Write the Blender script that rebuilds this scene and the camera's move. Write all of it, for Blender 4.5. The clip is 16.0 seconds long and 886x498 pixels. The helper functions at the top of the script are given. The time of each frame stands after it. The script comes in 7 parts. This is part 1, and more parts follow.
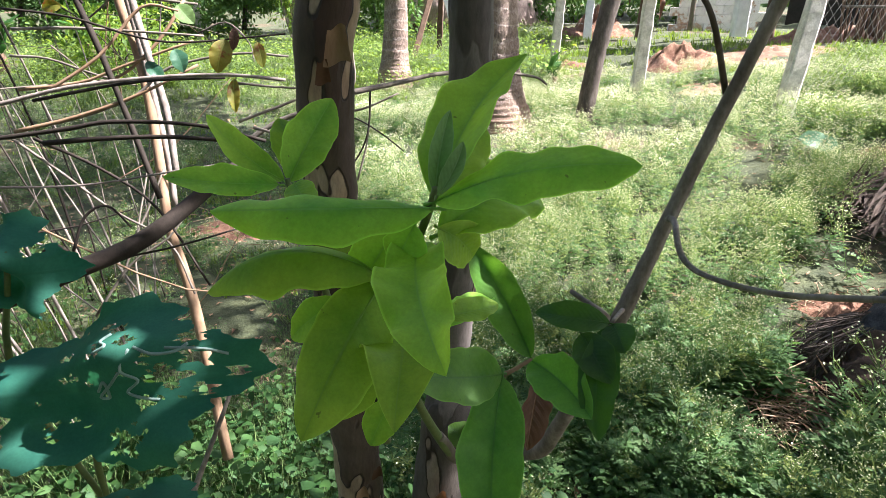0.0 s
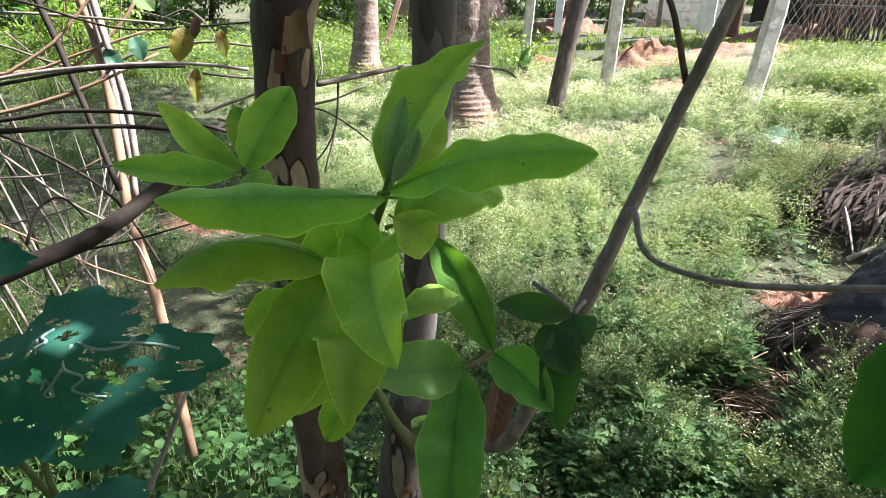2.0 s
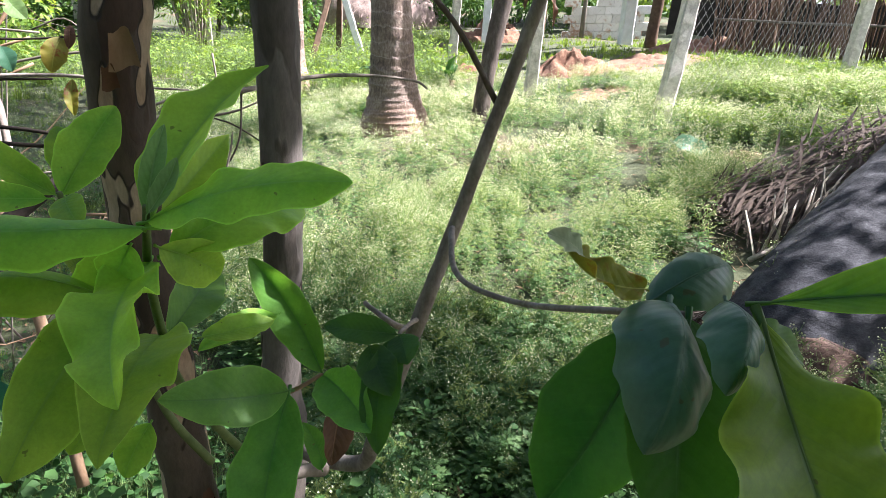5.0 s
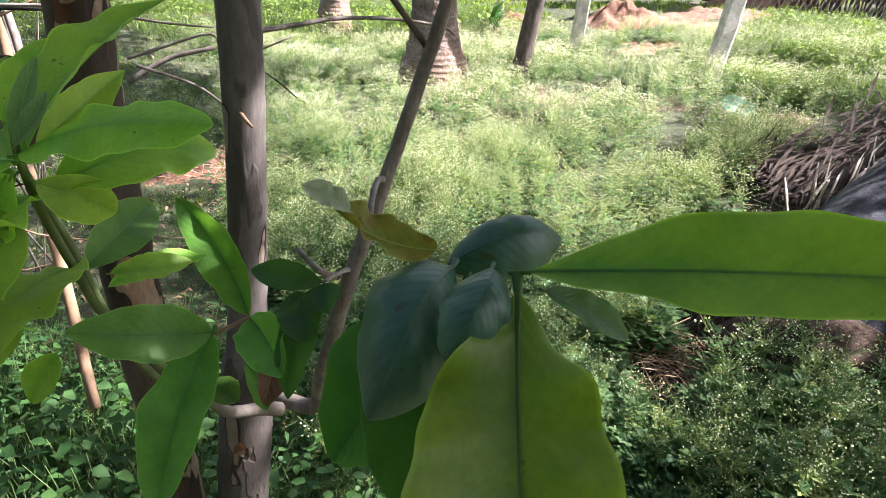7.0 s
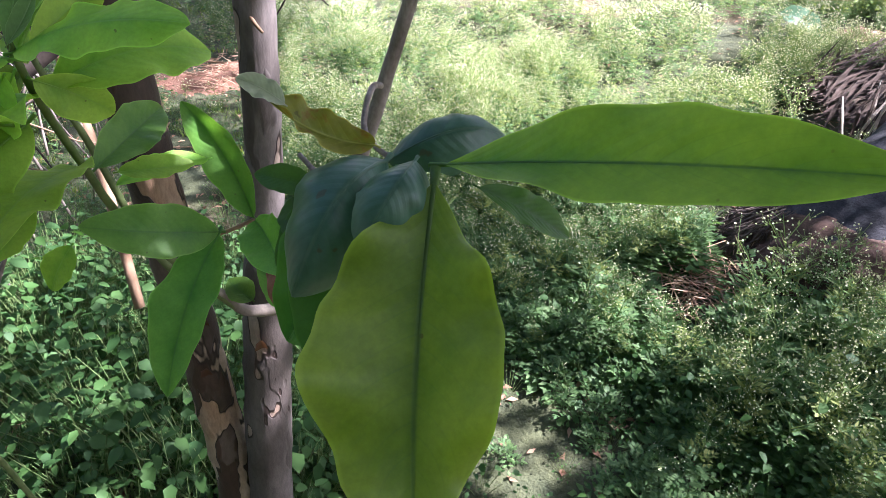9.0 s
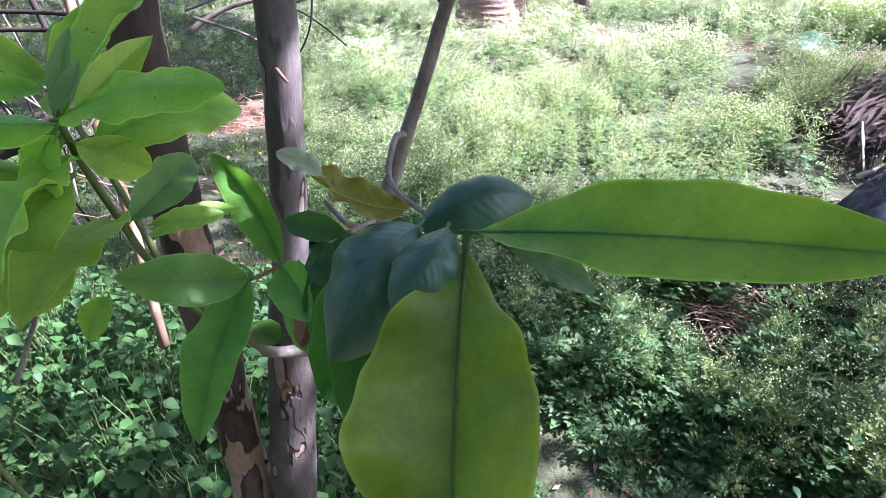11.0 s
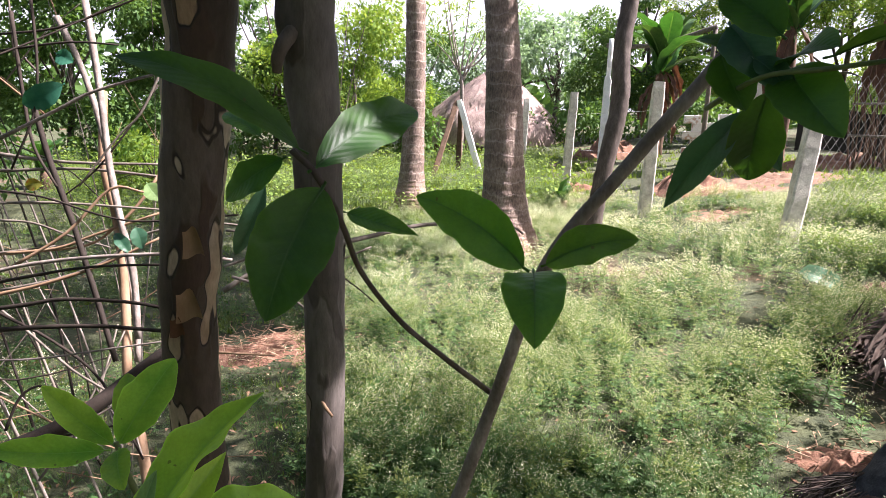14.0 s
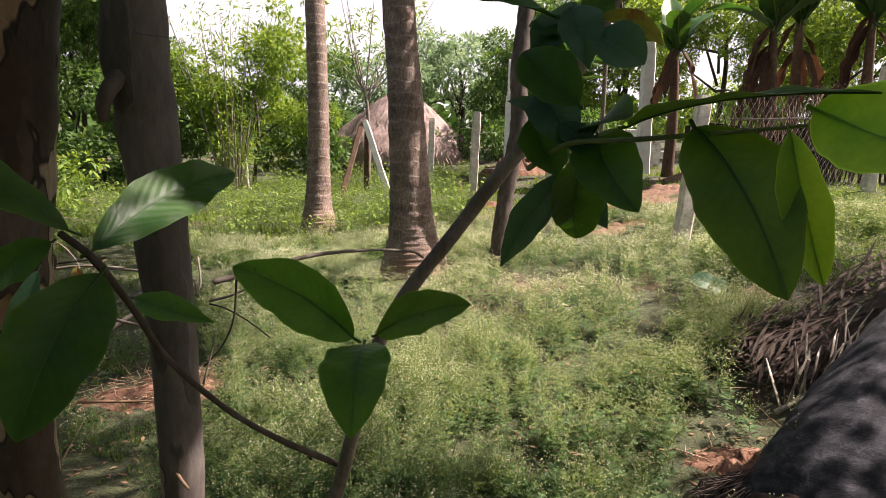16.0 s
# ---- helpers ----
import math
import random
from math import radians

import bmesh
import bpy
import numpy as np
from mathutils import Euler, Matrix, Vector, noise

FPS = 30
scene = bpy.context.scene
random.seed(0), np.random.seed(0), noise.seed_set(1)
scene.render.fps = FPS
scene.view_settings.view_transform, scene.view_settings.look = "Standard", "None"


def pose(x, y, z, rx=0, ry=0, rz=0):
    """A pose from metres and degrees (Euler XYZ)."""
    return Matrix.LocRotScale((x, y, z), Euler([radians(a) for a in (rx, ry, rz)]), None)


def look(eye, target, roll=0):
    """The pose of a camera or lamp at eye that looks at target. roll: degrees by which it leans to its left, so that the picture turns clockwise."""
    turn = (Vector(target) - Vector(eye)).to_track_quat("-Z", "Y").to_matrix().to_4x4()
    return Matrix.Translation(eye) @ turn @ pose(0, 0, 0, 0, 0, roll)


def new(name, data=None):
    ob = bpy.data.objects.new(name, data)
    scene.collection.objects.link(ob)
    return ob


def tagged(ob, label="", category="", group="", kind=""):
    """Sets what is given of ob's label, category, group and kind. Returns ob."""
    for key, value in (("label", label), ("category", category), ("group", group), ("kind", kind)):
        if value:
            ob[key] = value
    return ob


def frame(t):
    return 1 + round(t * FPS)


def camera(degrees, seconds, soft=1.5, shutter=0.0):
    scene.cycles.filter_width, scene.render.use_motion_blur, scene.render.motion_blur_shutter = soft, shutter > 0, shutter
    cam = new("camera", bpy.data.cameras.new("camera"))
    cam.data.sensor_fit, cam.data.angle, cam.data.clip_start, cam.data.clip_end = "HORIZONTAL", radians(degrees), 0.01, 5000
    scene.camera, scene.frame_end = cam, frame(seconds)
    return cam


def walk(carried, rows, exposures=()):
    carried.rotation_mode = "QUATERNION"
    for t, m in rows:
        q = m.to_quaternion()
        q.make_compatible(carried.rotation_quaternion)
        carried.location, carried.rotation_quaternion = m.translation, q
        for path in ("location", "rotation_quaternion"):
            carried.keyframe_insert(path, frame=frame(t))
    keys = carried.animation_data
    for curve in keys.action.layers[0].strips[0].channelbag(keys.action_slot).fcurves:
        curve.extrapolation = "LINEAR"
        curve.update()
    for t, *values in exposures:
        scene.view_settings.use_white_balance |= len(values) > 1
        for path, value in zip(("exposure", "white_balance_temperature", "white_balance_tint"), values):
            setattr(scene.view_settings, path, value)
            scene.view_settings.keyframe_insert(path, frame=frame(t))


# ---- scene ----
cam = camera(70.0, 16.0, soft=0.75)
PATH = [
    (0, (0.413, 0.45, 1.59), (0.773, 2.258, 0.816), 1.2),
    (0.5, (0.413, 0.451, 1.589), (0.778, 2.255, 0.807), 1.3),
    (1, (0.413, 0.451, 1.588), (0.789, 2.255, 0.81), 1.5),
    (1.5, (0.416, 0.455, 1.587), (0.81, 2.25, 0.799), 1.6),
    (2, (0.423, 0.455, 1.585), (0.869, 2.238, 0.796), 2.2),
    (2.5, (0.432, 0.453, 1.587), (0.921, 2.23, 0.811), 2.6),
    (3, (0.447, 0.449, 1.591), (0.987, 2.218, 0.83), 2.8),
    (3.5, (0.459, 0.444, 1.595), (1.017, 2.211, 0.842), 2.6),
    (4, (0.474, 0.439, 1.597), (1.08, 2.19, 0.846), 2.8),
    (4.5, (0.487, 0.436, 1.598), (1.129, 2.174, 0.843), 3.1),
    (6.8, (0.589, 0.423, 1.599), (1.117, 2.146, 0.732), 4.9),
    (7, (0.592, 0.419, 1.601), (1.1, 2.128, 0.695), 5.0),
    (7.5, (0.608, 0.413, 1.602), (1.087, 2.08, 0.607), 5.6),
    (8, (0.619, 0.402, 1.605), (1.034, 2.038, 0.533), 4.8),
    (8.5, (0.622, 0.397, 1.606), (1.003, 2.002, 0.475), 4.3),
    (8.7, (0.624, 0.398, 1.602), (0.995, 2.001, 0.464), 4.6),
    (11, (0.619, 0.399, 1.615), (0.936, 2.064, 0.554), 2.4),
    (11.5, (0.615, 0.402, 1.626), (0.905, 2.131, 0.664), 0.4),
    (12, (0.606, 0.404, 1.655), (0.872, 2.19, 0.794), 1.7),
    (12.5, (0.598, 0.416, 1.681), (0.847, 2.266, 0.962), 0.7),
    (13, (0.596, 0.421, 1.702), (0.874, 2.3, 1.074), 0.4),
    (13.5, (0.594, 0.428, 1.722), (0.909, 2.332, 1.198), 1.8),
    (14, (0.594, 0.43, 1.742), (0.887, 2.356, 1.288), 1.4),
    (14.5, (0.599, 0.435, 1.754), (0.92, 2.362, 1.327), 0.8),
    (15, (0.612, 0.441, 1.761), (1.039, 2.357, 1.379), 1.4),
    (15.5, (0.628, 0.443, 1.767), (1.124, 2.346, 1.404), 1.0),
    (16, (0.652, 0.45, 1.767), (1.211, 2.33, 1.373), 0.6),
]
EXPOSURES = [(0.0, 2.36, 5800, 17), (4.5, 2.36, 5700, 18), (7.0, 2.38, 5800, 22), (8.5, 2.58, 5600, 28), (11.0, 2.81, 5100, 35), (12.5, 2.55, 5400, 29), (13.5, 2.34, 5800, 26), (14.5, 1.67, 6200, 26), (16.0, 1.38, 6700, 26)]
walk(cam, [(t, look(eye, target, roll)) for t, eye, target, roll in PATH], EXPOSURES)

# world, sun
SUN_AZ, SUN_EL = 95.0, 50.0  # degrees, azimuth from +y towards +x
world = bpy.data.worlds.new("sky")
scene.world = world
world.use_nodes = True
wn = world.node_tree.nodes
sky = wn.new("ShaderNodeTexSky")
sky.sky_type, sky.sun_disc = "NISHITA", False
sky.sun_elevation, sky.sun_rotation = radians(SUN_EL), radians(SUN_AZ)
sky.air_density, sky.dust_density, sky.ozone_density = 1.0, 5.0, 1.0
world.node_tree.links.new(sky.outputs[0], wn["Background"].inputs[0])
wn["Background"].inputs[1].default_value = 0.046
sun_data = bpy.data.lights.new("sun", "SUN")
sun_data.energy, sun_data.angle, sun_data.color = 5.0, radians(0.6), (1.0, 0.93, 0.82)
sun = new("sun", sun_data)
SUN_DIR = Vector((math.sin(radians(SUN_AZ)) * math.cos(radians(SUN_EL)), math.cos(radians(SUN_AZ)) * math.cos(radians(SUN_EL)), math.sin(radians(SUN_EL))))
sun.matrix_world = look(SUN_DIR * 20, (0, 0, 0))

RNG = np.random.default_rng(7)


# ---- materials ----
def node_material(name):
    m = bpy.data.materials.new(name)
    m.use_nodes = True
    return m, m.node_tree.nodes, m.node_tree.links, m.node_tree.nodes["Principled BSDF"]


def ramp(nodes, stops):
    r = nodes.new("ShaderNodeValToRGB")
    while len(r.color_ramp.elements) < len(stops):
        r.color_ramp.elements.new(0.5)
    for e, (p, c) in zip(r.color_ramp.elements, stops):
        e.position, e.color = p, (*c, 1)
    return r


def noise_tex(nodes, links, scale, detail=5, rough=0.6, stretch=(1, 1, 1), coords="Object"):
    tc, mp, n = nodes.new("ShaderNodeTexCoord"), nodes.new("ShaderNodeMapping"), nodes.new("ShaderNodeTexNoise")
    mp.inputs["Scale"].default_value = stretch
    n.inputs["Scale"].default_value, n.inputs["Detail"].default_value, n.inputs["Roughness"].default_value = scale, detail, rough
    links.new(tc.outputs[coords], mp.inputs["Vector"])
    links.new(mp.outputs["Vector"], n.inputs["Vector"])
    return n


def math_node(nodes, links, op, a, b=None, clamp=False):
    n = nodes.new("ShaderNodeMath")
    n.operation, n.use_clamp = op, clamp
    for slot, v in ((0, a), (1, b)):
        if v is None:
            continue
        if isinstance(v, (int, float)):
            n.inputs[slot].default_value = v
        else:
            links.new(v, n.inputs[slot])
    return n.outputs[0]


def mix_rgb(nodes, links, kind, fac, a, b):
    n = nodes.new("ShaderNodeMixRGB")
    n.blend_type = kind
    for slot, v in ((0, fac), (1, a), (2, b)):
        if isinstance(v, (int, float)):
            n.inputs[slot].default_value = v
        elif isinstance(v, tuple):
            n.inputs[slot].default_value = (*v, 1)
        else:
            links.new(v, n.inputs[slot])
    return n.outputs[0]


def bump_to(nodes, links, bsdf, height, strength=0.4, distance=0.01):
    b = nodes.new("ShaderNodeBump")
    b.inputs["Strength"].default_value, b.inputs["Distance"].default_value = strength, distance
    links.new(height, b.inputs["Height"])
    links.new(b.outputs[0], bsdf.inputs["Normal"])


def rough_material(name, stops, scale, rough=0.85, bump=0.5, distance=0.01, stretch=(1, 1, 1), fine=6.0, vary=0.25, spec=0.3):
    """Two scales of noise: patches from the ramp and a fine grain, a little different on each object."""
    m, nodes, links, bsdf = node_material(name)
    big = noise_tex(nodes, links, scale, 4, 0.6, stretch)
    small = noise_tex(nodes, links, scale * fine, 4, 0.7, stretch)
    both = math_node(nodes, links, "ADD", math_node(nodes, links, "MULTIPLY", big.outputs[0], 0.65), math_node(nodes, links, "MULTIPLY", small.outputs[0], 0.35))
    col = ramp(nodes, stops)
    links.new(both, col.inputs[0])
    info = nodes.new("ShaderNodeObjectInfo")
    hsv = nodes.new("ShaderNodeHueSaturation")
    links.new(col.outputs[0], hsv.inputs["Color"])
    links.new(math_node(nodes, links, "ADD", math_node(nodes, links, "MULTIPLY", info.outputs["Random"], vary), 1 - vary / 2), hsv.inputs["Value"])
    links.new(hsv.outputs[0], bsdf.inputs["Base Color"])
    bsdf.inputs["Roughness"].default_value = rough
    bsdf.inputs["Specular IOR Level"].default_value = spec
    bump_to(nodes, links, bsdf, both, bump, distance)
    return m


def see_through(m, nodes, links, bsdf, color, amount):
    """Light that shines through a thin leaf."""
    tr, mx, out = nodes.new("ShaderNodeBsdfTranslucent"), nodes.new("ShaderNodeMixShader"), nodes["Material Output"]
    if isinstance(color, tuple):
        tr.inputs[0].default_value = (*color, 1)
    else:
        links.new(color, tr.inputs[0])
    mx.inputs[0].default_value = amount
    links.new(bsdf.outputs[0], mx.inputs[1])
    links.new(tr.outputs[0], mx.inputs[2])
    links.new(mx.outputs[0], out.inputs[0])


def blade_material(name, low, high, through_col, amount=0.4, rough=0.5, rib=(0.3, 0.42, 0.2), veins=9.0, rib_width=0.05, blotch=None, edge=0.45, relief=0.2, specks=0.6):
    """A leaf with midrib, arching side veins and quilting between them, drawn along its UV: u along the leaf, v across."""
    m, nodes, links, bsdf = node_material(name)
    tc, sep = nodes.new("ShaderNodeTexCoord"), nodes.new("ShaderNodeSeparateXYZ")
    info = nodes.new("ShaderNodeObjectInfo")
    links.new(tc.outputs["UV"], sep.inputs[0])
    across = math_node(nodes, links, "ABSOLUTE", math_node(nodes, links, "SUBTRACT", sep.outputs[1], 0.5))
    n0 = noise_tex(nodes, links, 16.0, 2, 0.5)
    n1 = noise_tex(nodes, links, 70.0, 4, 0.6)
    n2 = noise_tex(nodes, links, 420.0, 4, 0.7)
    # large patches, paler towards the margin and the tip
    tone = math_node(nodes, links, "ADD", math_node(nodes, links, "MULTIPLY", n0.outputs[0], 0.6), math_node(nodes, links, "MULTIPLY", n1.outputs[0], 0.4))
    tone = math_node(nodes, links, "ADD", tone, math_node(nodes, links, "MULTIPLY", math_node(nodes, links, "SUBTRACT", across, 0.22), 0.35))
    tone = math_node(nodes, links, "ADD", tone, math_node(nodes, links, "MULTIPLY", math_node(nodes, links, "SUBTRACT", sep.outputs[0], 0.5), 0.10))
    base = ramp_out(nodes, links, tone, [(0.30, low), (0.70, high)])
    grain = mix_rgb(nodes, links, "MULTIPLY", 0.45, base, ramp_out(nodes, links, n2.outputs[0], [(0.3, (0.74, 0.74, 0.74)), (0.7, (1.14, 1.14, 1.14))]))
    # side veins bend forward from the midrib, a little uneven
    bend = math_node(nodes, links, "MULTIPLY", math_node(nodes, links, "POWER", across, 1.35), 0.62)
    slant = math_node(nodes, links, "SUBTRACT", sep.outputs[0], bend)
    slant = math_node(nodes, links, "ADD", slant, math_node(nodes, links, "MULTIPLY", n0.outputs[0], 0.05))
    side = math_node(nodes, links, "MULTIPLY", math_node(nodes, links, "GREATER_THAN", sep.outputs[1], 0.5), 0.43)
    saw = math_node(nodes, links, "FRACT", math_node(nodes, links, "ADD", math_node(nodes, links, "MULTIPLY", slant, veins), side))
    off = math_node(nodes, links, "ABSOLUTE", math_node(nodes, links, "SUBTRACT", saw, 0.5))
    line = ramp_out(nodes, links, off, [(0.0, (1, 1, 1)), (0.07, (0, 0, 0))])
    fade = ramp_out(nodes, links, across, [(0.0, (1, 1, 1)), (0.46, (0.1, 0.1, 0.1))])
    col = mix_rgb(nodes, links, "MIX", math_node(nodes, links, "MULTIPLY", math_node(nodes, links, "MULTIPLY", line, fade), 0.26), grain, rib)
    if blotch:
        n3 = noise_tex(nodes, links, 55.0, 5, 0.7)
        spots = ramp_out(nodes, links, n3.outputs[0], [(0.52, (0, 0, 0)), (0.62, (1, 1, 1))])
        col = mix_rgb(nodes, links, "MIX", spots, col, blotch)
    if specks:
        n4 = noise_tex(nodes, links, 150.0, 2, 0.5)
        dots = ramp_out(nodes, links, n4.outputs[0], [(0.735, (0, 0, 0)), (0.76, (1, 1, 1))])
        col = mix_rgb(nodes, links, "MIX", math_node(nodes, links, "MULTIPLY", dots, specks), col, (0.07, 0.055, 0.02))
    mid = ramp_out(nodes, links, across, [(rib_width * 0.3, (1, 1, 1)), (rib_width * 0.75, (0, 0, 0))])
    col = mix_rgb(nodes, links, "MIX", math_node(nodes, links, "MULTIPLY", mid, 0.55), col, rib)
    if edge:
        rim = ramp_out(nodes, links, across, [(0.465, (0, 0, 0)), (0.5, (1, 1, 1))])
        pale = tuple(min(1.0, c * 1.6 + 0.03) for c in high)
        col = mix_rgb(nodes, links, "MIX", math_node(nodes, links, "MULTIPLY", rim, edge), col, pale)
    hsv = nodes.new("ShaderNodeHueSaturation")
    links.new(col, hsv.inputs["Color"])
    links.new(math_node(nodes, links, "ADD", math_node(nodes, links, "MULTIPLY", info.outputs["Random"], 0.3), 0.85), hsv.inputs["Value"])
    links.new(math_node(nodes, links, "ADD", math_node(nodes, links, "MULTIPLY", info.outputs["Random"], 0.025), 0.492), hsv.inputs["Hue"])
    links.new(hsv.outputs[0], bsdf.inputs["Base Color"])
    links.new(math_node(nodes, links, "ADD", math_node(nodes, links, "MULTIPLY", n1.outputs[0], 0.3), rough - 0.15), bsdf.inputs["Roughness"])
    bsdf.inputs["Specular IOR Level"].default_value = 0.45
    # the blade swells between the veins and dips at the midrib
    swell = math_node(nodes, links, "MULTIPLY", math_node(nodes, links, "MULTIPLY", off, fade), 2.0)
    height = math_node(nodes, links, "ADD", swell, math_node(nodes, links, "MULTIPLY", n1.outputs[0], 1.3))
    height = math_node(nodes, links, "SUBTRACT", math_node(nodes, links, "ADD", height, math_node(nodes, links, "MULTIPLY", n2.outputs[0], 0.12)), math_node(nodes, links, "MULTIPLY", mid, 0.8))
    bump_to(nodes, links, bsdf, height, relief, 0.0012)
    glow = mix_rgb(nodes, links, "MULTIPLY", 1.0, hsv.outputs[0], through_col)
    see_through(m, nodes, links, bsdf, glow, amount)
    return m


def ramp_out(nodes, links, value, stops):
    r = ramp(nodes, stops)
    links.new(value, r.inputs[0])
    return r.outputs[0]


def foliage_material(name, dark, light, through_col, amount=0.35, rough=0.6):
    """Many small leaves in one mesh, each a little different."""
    m, nodes, links, bsdf = node_material(name)
    geo = nodes.new("ShaderNodeNewGeometry")
    tone = ramp(nodes, [(0.0, dark), (1.0, light)])
    n = noise_tex(nodes, links, 0.9, 3, 0.6)
    links.new(math_node(nodes, links, "ADD", math_node(nodes, links, "MULTIPLY", geo.outputs["Random Per Island"], 0.6), math_node(nodes, links, "MULTIPLY", n.outputs[0], 0.4)), tone.inputs[0])
    links.new(tone.outputs[0], bsdf.inputs["Base Color"])
    bsdf.inputs["Roughness"].default_value = rough
    bsdf.inputs["Specular IOR Level"].default_value = 0.3
    glow = mix_rgb(nodes, links, "MULTIPLY", 1.0, tone.outputs[0], through_col)
    see_through(m, nodes, links, bsdf, glow, amount)
    return m


young = blade_material("young_guava_leaf", (0.14, 0.33, 0.024), (0.36, 0.57, 0.06), (1.5, 1.45, 0.6), 0.42, 0.48, (0.22, 0.40, 0.07), 11.0, 0.03)
bud = blade_material("bud_leaf", (0.16, 0.27, 0.08), (0.24, 0.36, 0.14), (1.5, 1.6, 0.8), 0.4, 0.6, (0.3, 0.42, 0.2), 8.0, 0.06, None, 0.45, 0.3, 0)
half_grown = blade_material("half_grown_guava_leaf", (0.06, 0.19, 0.022), (0.16, 0.33, 0.05), (1.5, 1.45, 0.6), 0.36, 0.5, (0.07, 0.17, 0.04), 12.0, 0.03)
mature = blade_material("mature_guava_leaf", (0.075, 0.165, 0.012), (0.225, 0.34, 0.03), (1.65, 1.65, 0.5), 0.40, 0.45, (0.075, 0.15, 0.035), 13.0, 0.03)
# Two darker copies of the guava leaf, with shade put into their colour.
half_shade_leaf = blade_material("half_shaded_guava_leaf", (0.034, 0.115, 0.014), (0.10, 0.215, 0.028), (1.9, 1.8, 0.5), 0.42, 0.45, (0.05, 0.12, 0.03), 12.0, 0.03, None, 0.25)
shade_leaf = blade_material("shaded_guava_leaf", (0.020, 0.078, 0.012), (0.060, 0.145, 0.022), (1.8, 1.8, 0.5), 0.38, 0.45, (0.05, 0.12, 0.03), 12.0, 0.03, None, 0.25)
# Teal leaf copy: bluish sky sheen and shade are put into its base colour.
teal_sheen_leaf = blade_material("teal_sheen_guava_leaf", (0.028, 0.095, 0.05), (0.075, 0.16, 0.092), (1.3, 1.6, 0.7), 0.2, 0.36, (0.08, 0.15, 0.08), 12.0, 0.04, None, 0.2, 0.12)
yellowing = blade_material("yellowing_leaf", (0.15, 0.17, 0.02), (0.26, 0.22, 0.03), (1.5, 1.4, 0.5), 0.35, 0.55, (0.35, 0.36, 0.08), 9.0, 0.05, (0.18, 0.07, 0.015))
bleached = blade_material("bleached_leaf_tip", (0.30, 0.36, 0.22), (0.52, 0.55, 0.40), (1.2, 1.2, 0.9), 0.35, 0.6, (0.4, 0.44, 0.3), 9.0, 0.05)
dead = blade_material("dead_leaf", (0.055, 0.024, 0.014), (0.12, 0.055, 0.03), (1.2, 1.0, 0.8), 0.2, 0.75, (0.2, 0.11, 0.06), 8.0, 0.05, None, 0.45, 0.6, 0)
vine_green = blade_material("vine_leaf", (0.026, 0.125, 0.085), (0.06, 0.20, 0.13), (1.2, 1.6, 0.9), 0.25, 0.8, (0.035, 0.13, 0.085), 5.0, 0.02, None, 0, 0.2)
vine_green.node_tree.nodes["Principled BSDF"].inputs["Specular IOR Level"].default_value = 0.12
pale_blade = blade_material("banana_leaf_pale", (0.085, 0.19, 0.09), (0.16, 0.30, 0.16), (1.2, 1.3, 0.9), 0.3, 0.5, (0.4, 0.5, 0.36), 30.0, 0.06, None, 0.45, 0.2, 0)
banana_blade = blade_material("banana_leaf", (0.022, 0.07, 0.013), (0.055, 0.125, 0.024), (1.4, 1.5, 0.6), 0.25, 0.45, (0.2, 0.3, 0.08), 40.0, 0.05, None, 0.45, 0.2, 0)

dark_bark = rough_material("dark_guava_bark", [(0.3, (0.035, 0.027, 0.022)), (0.5, (0.085, 0.067, 0.056)), (0.7, (0.17, 0.14, 0.12))], 22.0, 0.8, 0.5, 0.004, (1, 1, 0.35))
twig_bark = rough_material("twig_bark", [(0.3, (0.11, 0.088, 0.073)), (0.5, (0.24, 0.20, 0.172)), (0.7, (0.40, 0.35, 0.31))], 60.0, 0.8, 0.5, 0.002, (1, 1, 0.5))
green_stem = rough_material("green_stem", [(0.3, (0.08, 0.12, 0.035)), (0.7, (0.17, 0.21, 0.075))], 60.0, 0.6, 0.3, 0.002)
dry_wood = rough_material("dry_wood", [(0.25, (0.075, 0.0638, 0.0525)), (0.5, (0.165, 0.139, 0.112)), (0.75, (0.3, 0.262, 0.217))], 30.0, 0.85, 0.5, 0.002, (1, 1, 0.4), vary=0.5)
dark_wood = rough_material("dark_wood", [(0.3, (0.014, 0.010, 0.0075)), (0.7, (0.05, 0.037, 0.028))], 30.0, 0.85, 0.6, 0.004, (1, 1, 0.6))
bare_wood = rough_material("bare_wood", [(0.3, (0.20, 0.118, 0.064)), (0.7, (0.34, 0.228, 0.145))], 25.0, 0.8, 0.5, 0.003, (1, 1, 0.3))
palm_dark = rough_material("dark_palm_bark", [(0.32, (0.010, 0.011, 0.014)), (0.5, (0.032, 0.033, 0.039)), (0.68, (0.085, 0.085, 0.092))], 16.0, 0.9, 0.9, 0.012, (0.7, 1, 1.8), 6.0)
root_brown = rough_material("fibrous_root_bark", [(0.3, (0.028, 0.017, 0.012)), (0.5, (0.075, 0.045, 0.032)), (0.7, (0.15, 0.095, 0.07))], 30.0, 0.9, 0.8, 0.01, (0.6, 0.6, 2.0), 5.0)
red_root = rough_material("red_roots", [(0.3, (0.03, 0.022, 0.018)), (0.7, (0.16, 0.12, 0.10))], 30.0, 0.85, 0.4, 0.003, vary=0.5)
stone = rough_material("stone_post", [(0.28, (0.28, 0.25, 0.21)), (0.5, (0.52, 0.48, 0.42)), (0.7, (0.76, 0.72, 0.65))], 14.0, 0.85, 0.8, 0.01, fine=5.0)
chalk = rough_material("white_paint", [(0.3, (0.62, 0.61, 0.58)), (0.7, (0.85, 0.84, 0.82))], 8.0, 0.8, 0.3, 0.004)
